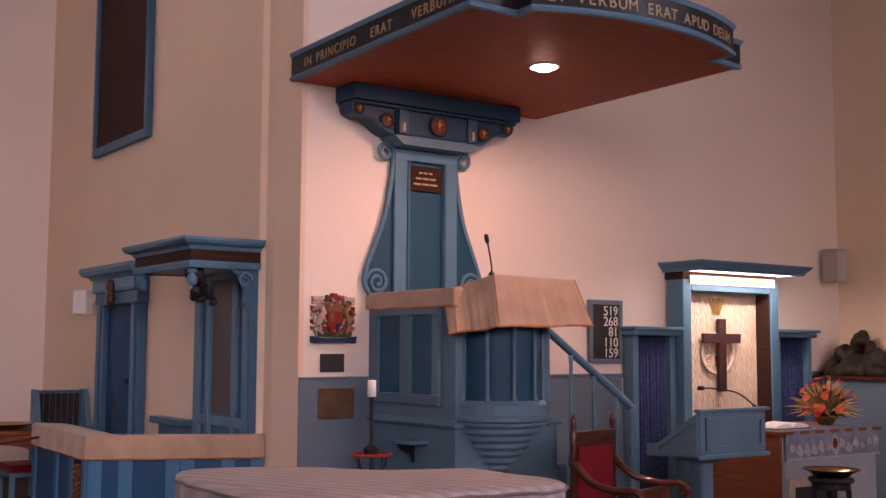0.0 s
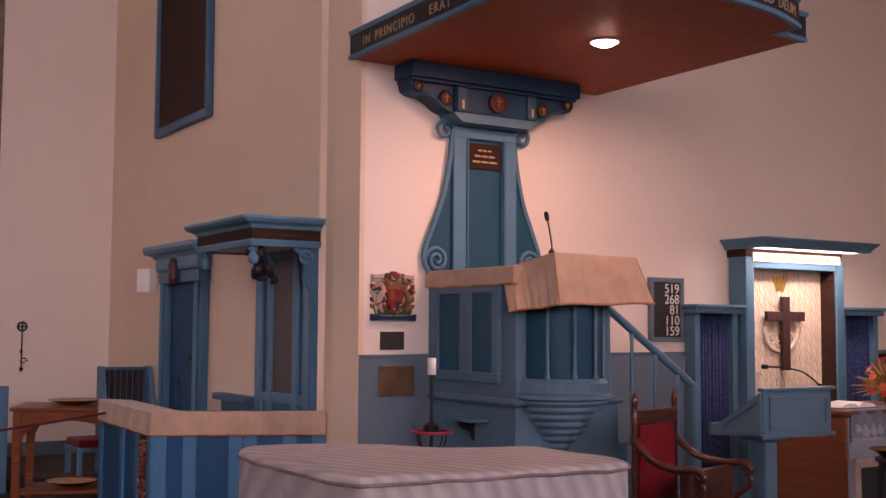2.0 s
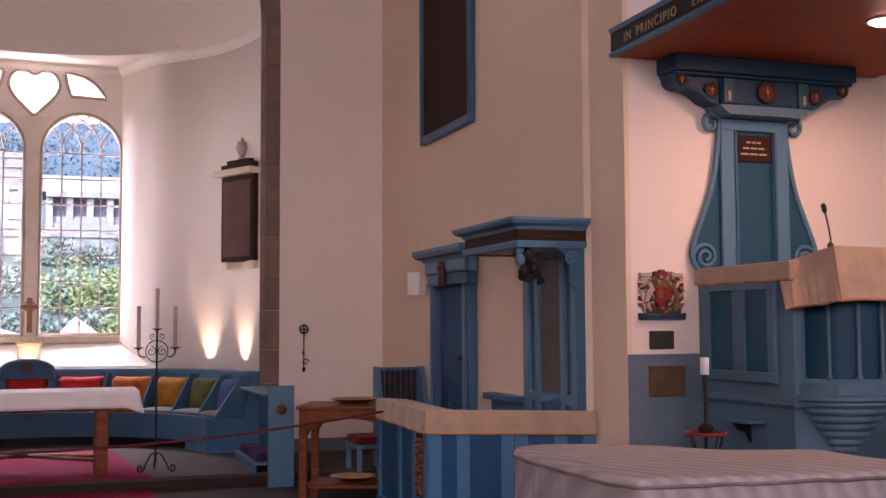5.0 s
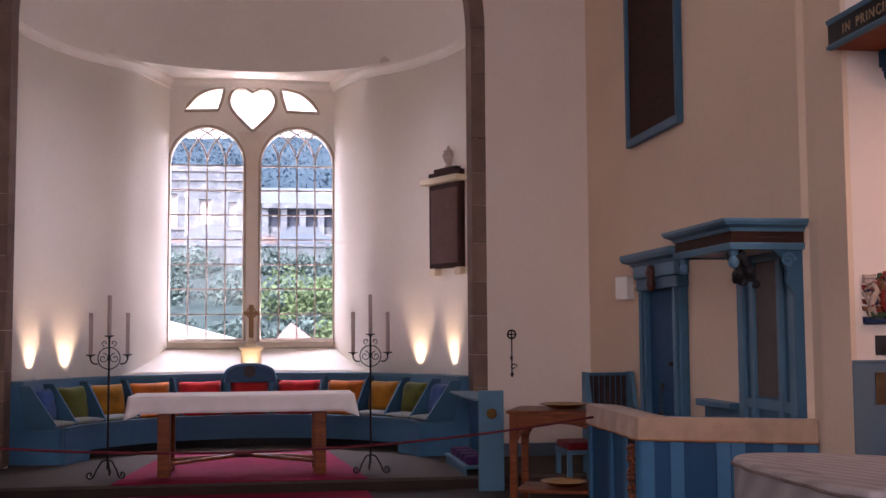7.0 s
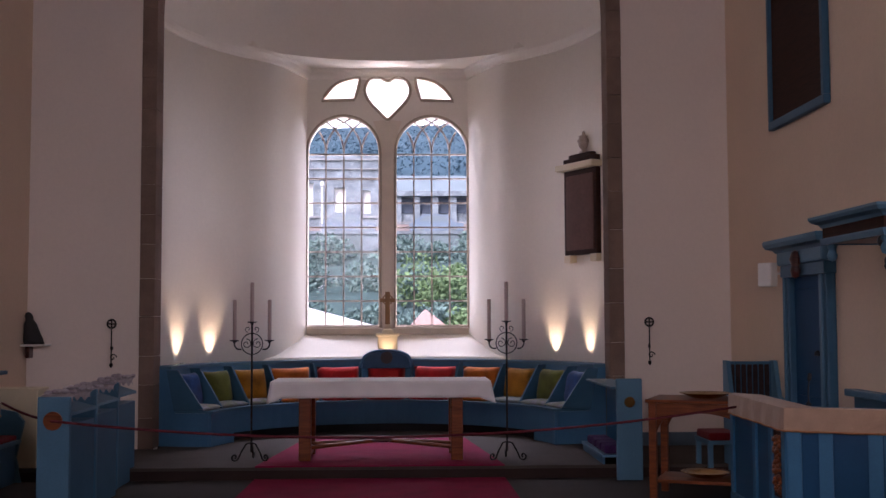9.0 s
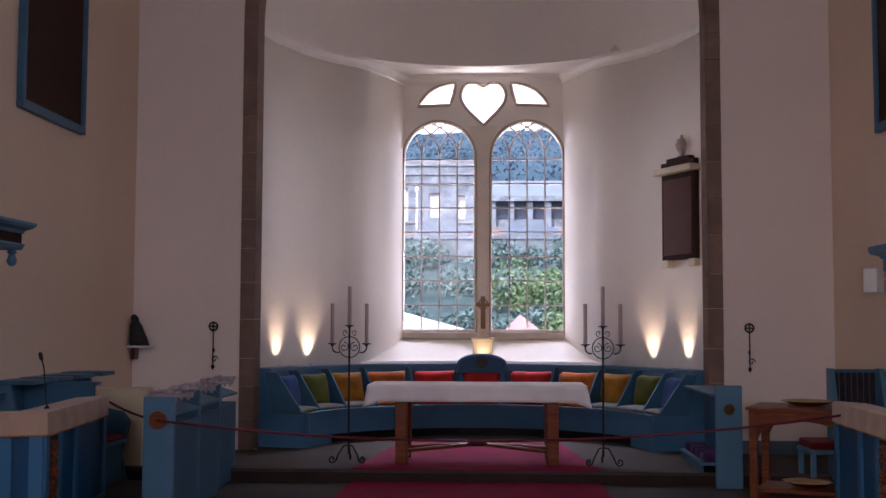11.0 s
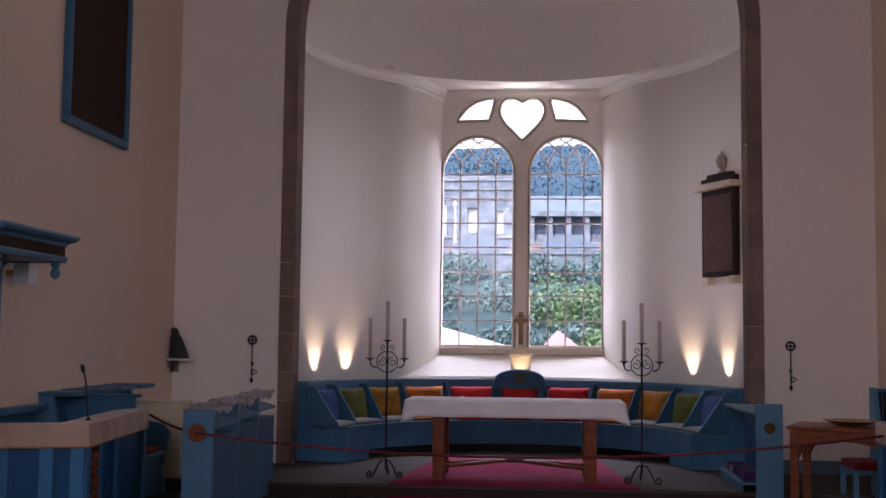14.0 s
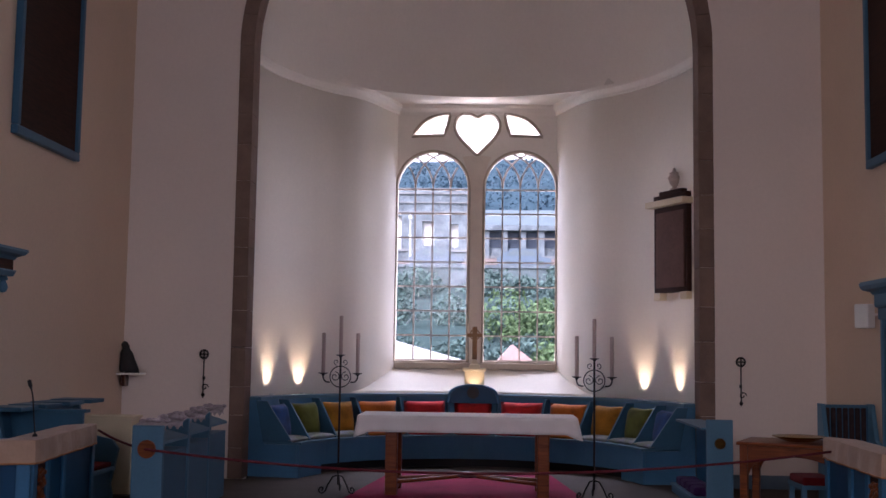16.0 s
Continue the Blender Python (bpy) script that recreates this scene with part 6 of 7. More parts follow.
hymn = thing("hymn_board", "black hymn board in a grey-blue frame, five numbers", "hymn board", (6.93, YP, 1.54))
part("panel", one_box(6.76, 7.10, YP - 0.03, YP - 0.001, 1.56, 2.06), SLATE, hymn, "black panel")
for x0, x1, z0, z1 in ((6.73, 7.13, 1.53, 1.57), (6.73, 7.13, 2.05, 2.09), (6.73, 6.77, 1.57, 2.05), (7.09, 7.13, 1.57, 2.05)):
    part("frame", one_box(x0, x1, YP - 0.045, YP - 0.001, z0, z1, bevel=0.006), DADO, hymn)
for k, num in enumerate(("519", "268", "81", "110", "159")):
    letters("number", num, 0.118, Matrix.Translation((7.08, YP - 0.034, 1.955 - 0.093 * k)) @ pose(0, 0, 0, 90, 0, 0), WHITE, hymn, 0.002, "RIGHT")
notice = part("notice_card", one_box(7.12, 7.2, YP - 0.03, YP - 0.0185, 1.18, 1.4), material("grey_card", (0.3, 0.32, 0.34), 0.7))
tagged(notice, "small grey notice card on the dado", "notice")

# ---- lit screen with cross ----
scr = thing("cross_screen", "grey-blue framed screen with a lit canopy and patterned panel", "screen", (8.4, YP, 0))
SY = 7.12
DAMASK = material("damask_paper", (0.66, 0.54, 0.42), 0.8, vary=0.12, scale=8, fine=60, bump=0.1)
part("panel", one_box(7.8, 8.95, YP - 0.06, YP - 0.035, 0.0, 2.25), DAMASK, scr, "cream damask papered panel")
bm = bmnew()
for i in range(14):
    for j in range(20):
        x, z = 7.86 + 0.08 * i, 0.1 + 0.11 * j + (0.055 if i % 2 else 0)
        if z < 2.18:
            tube(bm, [(x + 0.034 * math.cos(a) * abs(math.cos(a)) ** 0.4, YP - 0.062, z + 0.05 * math.sin(a)) for a in [2 * math.pi * k / 14 for k in range(14)]], 0.0035, 4, True)
part("pattern", bm, material("damask_line", (0.56, 0.44, 0.32), 0.7, vary=0.15), scr, "woven oval pattern")
for x0, x1 in ((7.7, 7.81), (8.94, 9.05)):
    part("stile", one_box(x0, x1, SY, YP - 0.035, 0.0, 2.3, bevel=0.012), BLUE2, scr)
part("jamb", one_box(8.925, 8.94, SY + 0.02, YP - 0.06, 0.0, 2.2), BOARD, scr, "dark inner jamb")
part("lintel", one_box(7.811, 8.939, SY + 0.003, YP - 0.062, 2.2, 2.3, bevel=0.01), BLUE2, scr)
part("lettered_band", one_box(7.78, 8.98, SY - 0.014, SY - 0.001, 2.26, 2.34), CREAMP, scr, "cream lettered band")
bm = bmnew()
for k in range(14):
    box(bm, 7.92 + k * 0.065, 7.965 + k * 0.065, SY - 0.018, SY - 0.0145, 2.285, 2.315)
part("band_letters", bm, GOLD, scr, "gilt letters too worn to read")
part("top_block", one_box(7.715, 9.035, SY + 0.012, YP - 0.001, 2.3, 2.4), BOARD, scr, "dark frieze")
part("canopy", one_box(7.7, 9.12, 6.9, YP - 0.001, 2.4, 2.44, bevel=0.008), BLUE, scr)
part("canopy_cornice", sweep(bmnew(), [(7.7, YP - 0.002, 2.4), (7.7, 6.9, 2.4), (9.12, 6.9, 2.4), (9.12, YP - 0.002, 2.4)][::-1], [(0.03, -0.03), (-0.02, -0.03), (-0.035, 0.0), (-0.06, 0.025), (-0.08, 0.045), (-0.08, 0.06), (0.03, 0.06)]), BLUE2, scr)
part("strip_light", one_box(7.76, 9.06, 6.93, 7.10, 2.372, 2.397, bevel=0.008), glowing("tube_glow", (1.0, 0.9, 0.74), 2.2), scr, "glowing light diffuser")
cro = thing("wooden_cross", "dark red wooden cross before a pale carved wreath", "cross", (8.36, YP - 0.1, 1.27))
CROSSRED = material("dull_red_wood", (0.05, 0.022, 0.022), 0.5, vary=0.2, scale=8)
part("upright", one_box(8.31, 8.41, YP - 0.13, YP - 0.09, 1.26, 1.95, bevel=0.006), CROSSRED, cro)
part("arms", one_box(8.1, 8.62, YP - 0.128, YP - 0.092, 1.72, 1.81, bevel=0.006), CROSSRED, cro)
part("wreath", tube(bmnew(), [(8.34 + 0.22 * math.cos(2 * math.pi * i / 32), YP - 0.075, 1.62 + 0.19 * math.sin(2 * math.pi * i / 32)) for i in range(32)], [0.012 + 0.008 * (i % 2) for i in range(32)], 8, True), DAMASK, cro, "pale carved wreath", True)
for k in range(6):
    a = math.pi / 6 + k * math.pi / 3
    part("filigree", tube(bmnew(), scroll((8.34 + 0.13 * math.cos(a), YP - 0.07, 1.62 + 0.115 * math.sin(a)), 0.06, 1.4, 18, a, ((1, 0, 0), (0, 0, 1))), 0.007, 6), DAMASK, cro, "pale scrolled filigree", True)
bm = bmnew()
for k in range(5):
    tube(bm, [(8.3 + 0.02 * k, YP - 0.075, 2.0), (8.25 + 0.045 * k, YP - 0.075, 2.12), (8.24 + 0.05 * k, YP - 0.075, 2.15)], [0.008, 0.012, 0.004], 6)
part("crown", bm, GOLD, cro, "gilt crown")
part("stand_off", one_box(8.32, 8.40, YP - 0.092, YP - 0.06, 1.5, 1.6), MAHOG, cro)


def curtain_bay(x0, x1):
    ob = thing("curtain_bay", "navy patterned curtain in a grey-blue frame", "curtain", ((x0 + x1) / 2, YP, 0), group="curtain bays beside the screen")
    part("post", one_box(x0, x0 + 0.07, 7.2, YP - 0.035, 0, 1.78, bevel=0.008), BLUE2, ob)
    part("post", one_box(x1 - 0.07, x1, 7.2, YP - 0.035, 0, 1.78, bevel=0.008), BLUE2, ob)
    part("head", one_box(x0 - 0.03, x1 + 0.03, 7.15, YP - 0.001, 1.78, 1.83, bevel=0.012), BLUE2, ob)
    part("head", one_box(x0 - 0.05, x1 + 0.05, 7.12, YP - 0.001, 1.83, 1.86, bevel=0.008), BLUE2, ob)
    bm = bmnew()
    n = 60
    top = [bm.verts.new((x0 + 0.07 + (x1 - x0 - 0.14) * i / n, 7.27 + 0.02 * math.sin(i * 0.95) + 0.008 * math.sin(i * 0.37), 1.78)) for i in range(n + 1)]
    bot = [bm.verts.new((x0 + 0.07 + (x1 - x0 - 0.14) * i / n, 7.26 + 0.028 * math.sin(i * 0.95 + 0.4) + 0.012 * math.sin(i * 0.31), 0.03)) for i in range(n + 1)]
    for i in range(n):
        bm.faces.new((top[i], top[i + 1], bot[i + 1], bot[i]))
    c = part("curtain", bm, CURTAIN, ob, "navy curtain with pale flecks", True)
    c.modifiers.new("thickness", "SOLIDIFY").thickness = 0.004


curtain_bay(7.14, 7.68)
curtain_bay(9.1, 9.66)

# ---- lectern ----
lec = thing("lectern", "grey-blue painted wooden lectern with a sloping desk", "lectern", (6.1, 5.5, 0))
bm = prism(bmnew(), [(5.3, 0.92), (5.3, 1.235), (5.76, 0.955), (5.76, 0.9)], 5.87, 6.57, axis="x")
bmesh.ops.bevel(bm, geom=bm.edges[:], offset=0.008, segments=2, affect="EDGES")
part("desk", bm, GREYBLUE, lec)
part("side_frame", prism(bmnew(), [(5.93, 0.965), (6.53, 0.965), (6.53, 1.19), (5.93, 1.19)], 5.285, 5.298, [[(5.96, 0.995), (6.5, 0.995), (6.5, 1.16), (5.96, 1.16)]], "y"), GREYBLUE, lec)
part("side_frame", prism(bmnew(), [(5.31, 0.93), (5.31, 1.215), (5.745, 0.955), (5.745, 0.91)], 5.857, 5.869, [[(5.34, 0.965), (5.34, 1.16), (5.66, 0.972), (5.66, 0.945)]], "x"), GREYBLUE, lec)
part("ledge", one_box(5.85, 6.59, 5.275, 5.33, 1.225, 1.25, bevel=0.008), GREYBLUE, lec)
part("ledge", one_box(5.85, 6.59, 5.28, 5.31, 0.905, 0.935, bevel=0.008), GREYBLUE, lec)
part("book_stop", one_box(5.86, 6.58, 5.75, 5.785, 0.9, 0.985, bevel=0.006), GREYBLUE, lec)
part("post", one_box(6.04, 6.16, 5.43, 5.56, 0.1, 0.925, bevel=0.02), GREYBLUE, lec)
part("collar", one_box(5.99, 6.21, 5.38, 5.62, 0.87, 0.926, bevel=0.02), GREYBLUE, lec)
part("foot", one_box(5.75, 6.3, 5.22, 5.78, 0.0, 0.1, bevel=0.02), GREYBLUE, lec)
gooseneck(6.5, 5.34, 1.235, [(0, 0, 0.01), (-0.05, 0, 0.05), (-0.2, 0, 0.12), (-0.42, 0, 0.15), (-0.53, 0, 0.155)], "black gooseneck microphone on the lectern")

# ---- armchair ----
ch = thing("armchair", "dark carved wooden armchair with red velvet seat and back", "chair", (5.42, 5.55, 0), 15)


def chp(name, bm, mat, label="", smooth=False):
    return local(name, bm, mat, ch, label, smooth)


for s in (-1, 1):
    chp("back_post", lathe(bmnew(), [(0.025, 0), (0.025, 0.4), (0.02, 0.5), (0.026, 0.7), (0.02, 0.95), (0.026, 1.08), (0.016, 1.11), (0.024, 1.14), (0.02, 1.18), (0.005, 1.22), (0.0, 1.22)], (s * 0.25, 0.25, 0), 12), MAHOG, "", True)
    chp("front_leg", lathe(bmnew(), [(0.022, 0), (0.03, 0.03), (0.02, 0.08), (0.03, 0.25), (0.032, 0.42)], (s * 0.27, -0.25, 0), 12), MAHOG, "", True)
    chp("arm", tube(bmnew(), smooth_path([(s * 0.25, 0.25, 0.9), (s * 0.28, 0.1, 0.78), (s * 0.31, -0.1, 0.74), (s * 0.31, -0.24, 0.75), (s * 0.31, -0.3, 0.71), (s * 0.31, -0.27, 0.67)], 6), 0.026, 10), MAHOG, "curved carved arm", True)
    chp("arm_support", tube(bmnew(), smooth_path([(s * 0.31, -0.24, 0.73), (s * 0.31, -0.3, 0.62), (s * 0.29, -0.2, 0.52), (s * 0.28, -0.24, 0.42)], 6), 0.02, 8), MAHOG, "", True)
chp("seat_rail", one_box(-0.29, 0.29, -0.28, 0.27, 0.36, 0.43, bevel=0.012), MAHOG)
chp("seat", pillow(bmnew(), 0.54, 0.12, 0.52, 1.0), RED, "red velvet seat", True)
ch.children[-1].matrix_basis = pose(0, 0.25, 0.46, 90)
chp("back_pad", one_box(-0.22, 0.22, 0.225, 0.265, 0.5, 1.0, bevel=0.015), RED, "red velvet back")
chp("crest_rail", one_box(-0.25, 0.25, 0.225, 0.275, 1.0, 1.1, bevel=0.015), MAHOG, "carved crest rail")
chp("lower_rail", one_box(-0.25, 0.25, 0.23, 0.27, 0.46, 0.51, bevel=0.008), MAHOG)

# ---- communion table with embroidered frontal ----
ct = thing("side_altar", "brown wooden altar table with white front panel", "table", (8.1, 6.2, 0))
BROWN = wood("plain_brown_wood", (0.22, 0.075, 0.035), (0.15, 0.05, 0.025), 0.45)
part("carcass", one_box(7.48, 8.76, 5.9, 6.62, 0.0, 0.97, bevel=0.01), BROWN, ct)
part("top", one_box(7.45, 8.8, 5.86, 6.66, 0.97, 1.0, bevel=0.006), BROWN, ct)
part("front_panel", one_box(7.5, 8.74, 5.885, 5.899, 0.05, 0.95), material("pale_blue_panel", (0.28, 0.31, 0.36), 0.6, vary=0.1), ct, "pale blue-white front panel")
bm = bmnew()
n = 50
grid = []
for z, o in ((1.006, 0.3), (1.006, -0.022), (0.9, -0.03), (0.78, -0.03)):
    grid.append([bm.verts.new((7.5 + 1.25 * i / n, 5.885 + o + (0.004 * math.sin(i * 0.8) if o < 0 else 0), z)) for i in range(n + 1)])
for a, b in zip(grid, grid[1:]):
    for i in range(n):
        bm.faces.new((a[i], a[i + 1], b[i + 1], b[i]))
FRONTAL = material("embroidered_frontal", (0.16, 0.19, 0.27), 0.85, vary=0.5, scale=11, fine=70, bump=0.3, tint=(0.30, 0.32, 0.38))
fr = part("altar_frontal", bm, FRONTAL)
tagged(fr, "grey-blue embroidered frontal over the side altar", "altar frontal")
fr.modifiers.new("thickness", "SOLIDIFY").thickness = 0.005
PALE = material("embroidery_thread", (0.34, 0.34, 0.40), 0.8, vary=0.25, scale=20)
re = random.Random(9)
for i in range(13):
    x, r, z = 7.56 + 0.0935 * i, (0.06 if i == 6 else re.uniform(0.026, 0.046)), 0.872 + re.uniform(-0.03, 0.025)
    ph = re.uniform(0, 3)
    part("embroidery", prism(bmnew(), [(x + r * math.cos(2 * math.pi * k / 18) * (1 + 0.3 * math.cos(6 * math.pi * k / 18 + ph)), z + 1.15 * r * math.sin(2 * math.pi * k / 18) * (1 + 0.25 * math.cos(4 * math.pi * k / 18 + ph))) for k in range(18)], 5.843 + 0.0006 * (i % 2), 5.852, axis="y"), PALE, fr, "pale embroidered figure")
part("embroidered_heart", prism(bmnew(), [(8.12 + 0.03 * math.cos(2 * math.pi * k / 14), 0.885 + 0.045 * math.sin(2 * math.pi * k / 14)) for k in range(14)], 5.84, 5.8445, axis="y"), RED, fr, "small red device")
part("fringe", one_box(7.5, 8.75, 5.85, 5.858, 0.765, 0.785), PALE, fr, "pale fringe")
part("picture", one_box(7.56, 8.1, 5.868, 5.884, 0.2, 0.62, bevel=0.006), CARVED, ct, "carved cream frame")
part("picture_panel", one_box(7.62, 8.04, 5.862, 5.8675, 0.26, 0.55), SLATE, ct, "dark framed panel")
bk = thing("open_bible", "large open book lying on the side altar", "book", (7.75, 6.15, 1.01))
for s in (-1, 1):
    bm = bmnew()
    pts = [(0.0, 1.02), (0.04, 1.045), (0.12, 1.05), (0.19, 1.035), (0.21, 1.02)]
    prism(bm, [(7.78 + s * x, z) for x, z in pts] + [(7.78 + s * 0.21, 1.013), (7.78, 1.013)], 6.0, 6.3, axis="y")
    part("pages", bm, WHITE, bk, "white pages")
part("cover", one_box(7.55, 8.01, 5.985, 6.315, 1.007, 1.0135), MAHOG, bk, "dark cover")

# ---- flowers ----
flo = thing("flower_arrangement", "red and orange flower arrangement with wheat ears in a vase", "flowers", (8.42, 6.15, 1.0))
part("vase", lathe(bmnew(), [(0.05, 0), (0.07, 0.02), (0.1, 0.07), (0.09, 0.1), (0.0, 0.1)], (8.42, 6.15, 1.007), 16), BRASS, flo, "", True)
rs = random.Random(12)
GREEN = material("flower_leaf", (0.06, 0.10, 0.025), 0.7, vary=0.4, scale=20)
WHEAT = material("wheat_ear", (0.60, 0.42, 0.20), 0.8, vary=0.3, scale=20)
for kind, mat_, count in (("leaf_sprays", GREEN, 70), ("wheat_sprays", WHEAT, 220)):
    bm = bmnew()
    for k in range(count):
        a, e = rs.uniform(0, 6.28), rs.uniform(0.05, 1.4)
        d = Vector((math.cos(a) * math.cos(e), math.sin(a) * math.cos(e), math.sin(e)))
        L = rs.uniform(0.18, 0.3) if mat_ is GREEN else rs.uniform(0.22, 0.38)
        o = Vector((8.42, 6.15, 1.1))
        sd = d.orthogonal().normalized() * (0.022 if mat_ is GREEN else 0.009)
        tip = o + d * L - Vector((0, 0, 0.05 * math.cos(e)))
        midp = o + d * L * 0.6
        f = bm.faces.new([bm.verts.new(q) for q in (o, midp + sd, tip, midp - sd)])
        u2 = d.cross(sd).normalized() * sd.length
        bm.faces.new([bm.verts.new(q) for q in (o, midp + u2, tip, midp - u2)])
    part(kind, bm, mat_, flo)
for k in range(46):
    a, e = rs.uniform(0, 6.28), rs.uniform(0.0, 1.35)
    d = Vector((math.cos(a) * math.cos(e), math.sin(a) * math.cos(e), math.sin(e)))
    c = Vector((8.42, 6.15, 1.12)) + d * rs.uniform(0.13, 0.29)
    bm = bmnew()
    for q in range(8):
        b = 2 * math.pi * q / 8
        u = d.orthogonal().normalized()
        v = d.cross(u)
        w = (math.cos(b) * u + math.sin(b) * v) * rs.uniform(0.028, 0.048)
        x = d.cross(w).normalized() * 0.018
        bm.faces.new([bm.verts.new(p) for p in (c, c + w * 0.6 + x + d * 0.008, c + w + d * 0.014, c + w * 0.6 - x + d * 0.008)])
    bmesh.ops.create_icosphere(bm, subdivisions=1, radius=0.011, matrix=Matrix.Translation(c + d * 0.006))
    part("bloom", bm, material("petal_red", (0.55, 0.03, 0.03), 0.6, vary=0.3, scale=30) if k % 3 else material("petal_orange", (0.65, 0.16, 0.05), 0.6, vary=0.3, scale=30), flo)

# ---- stool with brass dish, bronze sculpture, speaker ----
def stool(x, y, h):
    ob = thing("stool", "small black wooden stool", "stool", (x, y, 0))
    part("top", lathe(bmnew(), [(0.0, 0), (0.16, 0), (0.17, 0.015), (0.16, 0.035), (0.0, 0.035)], (x, y, h - 0.035), 20), BLACK, ob)
    part("rim", lathe(bmnew(), [(0.13, 0), (0.14, 0.0), (0.14, 0.05), (0.13, 0.05)], (x, y, h - 0.085), 20), BLACK, ob)
    for k in range(4):
        a = radians(45 + 90 * k)
        part("leg", tube(bmnew(), [(x + 0.12 * math.cos(a), y + 0.12 * math.sin(a), h - 0.04), (x + 0.15 * math.cos(a), y + 0.15 * math.sin(a), 0.0)], [0.022, 0.017], 8), BLACK, ob)


def dish(x, y, z, r, label, deep=0.05):
    ob = part("brass_dish", lathe(bmnew(), [(0.0, 0.004), (r * 0.45, 0.0), (r * 0.6, 0.01), (r * 0.8, deep * 0.7), (r, deep), (r, deep + 0.005), (r * 0.78, deep * 0.85), (r * 0.58, 0.02), (0.0, 0.014)], (x, y, z), 32), BRASS, None, "", True)
    return tagged(ob, label, "dish")


stool(7.35, 5.33, 0.70)
dish(7.35, 5.33, 0.70, 0.21, "shallow polished brass dish on the black stool", 0.06)
plinth = thing("side_plinth", "grey-blue panelled plinth with a dark red cap", "plinth", (10.1, 7.0, 0))
part("body", one_box(9.86, XE - 0.002, 5.2, YP - 0.035, 0, 1.36), DADO, plinth)
part("cap", one_box(9.82, XE - 0.002, 5.15, YP - 0.032, 1.36, 1.4, bevel=0.01), MAHOG, plinth)
bm = bmnew()
rs = random.Random(31)
for cx_, cy_, h_ in ((10.1, 7.12, 0.24), (10.12, 6.92, 0.38), (10.06, 6.72, 0.2), (10.0, 6.95, 0.12)):
    for k in range(44):
        t = k / 43
        a = rs.uniform(0, 6.28)
        w_ = 0.14 * (1 - 0.75 * t) + 0.02
        bmesh.ops.create_icosphere(bm, subdivisions=2, radius=rs.uniform(0.045, 0.075) * (1.1 - 0.3 * t), matrix=Matrix.Translation((cx_ + w_ * math.cos(a), cy_ + w_ * math.sin(a), 1.42 + h_ * t)))
    bmesh.ops.create_icosphere(bm, subdivisions=2, radius=0.062, matrix=Matrix.Translation((cx_, cy_, 1.43 + h_)))
sculpt = part("bronze_sculpture", bm, BRONZE, None, "", True)
sm = sculpt.modifiers.new("fuse", "REMESH")
sm.mode, sm.voxel_size, sm.use_smooth_shade = "VOXEL", 0.014, True
sf = sculpt.modifiers.new("soften", "SMOOTH")
sf.factor, sf.iterations = 0.6, 5
tagged(sculpt, "rounded dark bronze group on the plinth", "sculpture")
sp2 = thing("wall_speaker", "grey wall loudspeaker in the corner", "loudspeaker", (10.1, 7.25, 2.4))
part("cabinet", one_box(10.0, 10.18, 7.12, 7.3, 2.36, 2.71, bevel=0.012), material("grey_plastic", (0.35, 0.32, 0.30), 0.5), sp2)
part("grille", one_box(10.015, 10.165, 7.112, 7.119, 2.39, 2.68), material("grille_grey", (0.42, 0.39, 0.37), 0.7, vary=0.2, fine=200), sp2)
part("bracket", one_box(10.08, 10.14, 7.3, YP - 0.001, 2.5, 2.56), IRON, sp2)

# ---- candle stand with red hoop beside the pulpit ----
cs = thing("floor_candle_stand", "black iron candle stand with a red hoop", "candle stand", (4.07, 6.62, 0))
x, y = 4.07, 6.62
part("pole", tube(bmnew(), [(x, y, 0.05), (x, y, 1.32)], 0.013, 8), IRON, cs)
part("candle", lathe(bmnew(), [(0.03, 0), (0.03, 0.11), (0.02, 0.115), (0.0, 0.115)], (x, y, 1.32), 16), WHITE, cs, "thick white candle", True)
part("hoop", tube(bmnew(), [(x + 0.135 * math.cos(2 * math.pi * i / 28), y + 0.135 * math.sin(2 * math.pi * i / 28), 0.93) for i in range(28)], 0.011, 8, True), material("red_enamel", (0.25, 0.03, 0.03), 0.4), cs, "red hoop")
part("hub", lathe(bmnew(), [(0.0, 0), (0.05, 0.01), (0.055, 0.05), (0.02, 0.08), (0.0, 0.085)], (x, y, 0.92), 12), IRON, cs)
for k in range(4):
    a = radians(20 + 90 * k)
    part("strap", tube(bmnew(), smooth_path([(x + 0.135 * math.cos(a), y + 0.135 * math.sin(a), 0.93), (x + 0.1 * math.cos(a), y + 0.1 * math.sin(a), 0.83), (x, y, 0.78)], 5), 0.006, 6), IRON, cs)
for k in range(3):
    a = radians(30 + 120 * k)
    part("foot", tube(bmnew(), smooth_path([(x, y, 0.12), (x + 0.1 * math.cos(a), y + 0.1 * math.sin(a), 0.09), (x + 0.18 * math.cos(a), y + 0.18 * math.sin(a), 0.012)], 5), 0.012, 6), IRON, cs)
shelf = thing("bracket_shelf", "small painted shelf bracket on the pulpit base", "bracket", (4.45, 6.7, 0.95))
part("shelf", one_box(4.34, 4.499, 6.55, 6.95, 0.985, 1.005), BLUE2, shelf)
part("bracket", prism(bmnew(), [(4.499, 0.985), (4.36, 0.985), (4.4, 0.93), (4.47, 0.9), (4.499, 0.84)], 6.73, 6.76, axis="y"), IRON, shelf, "dark scrolled bracket")

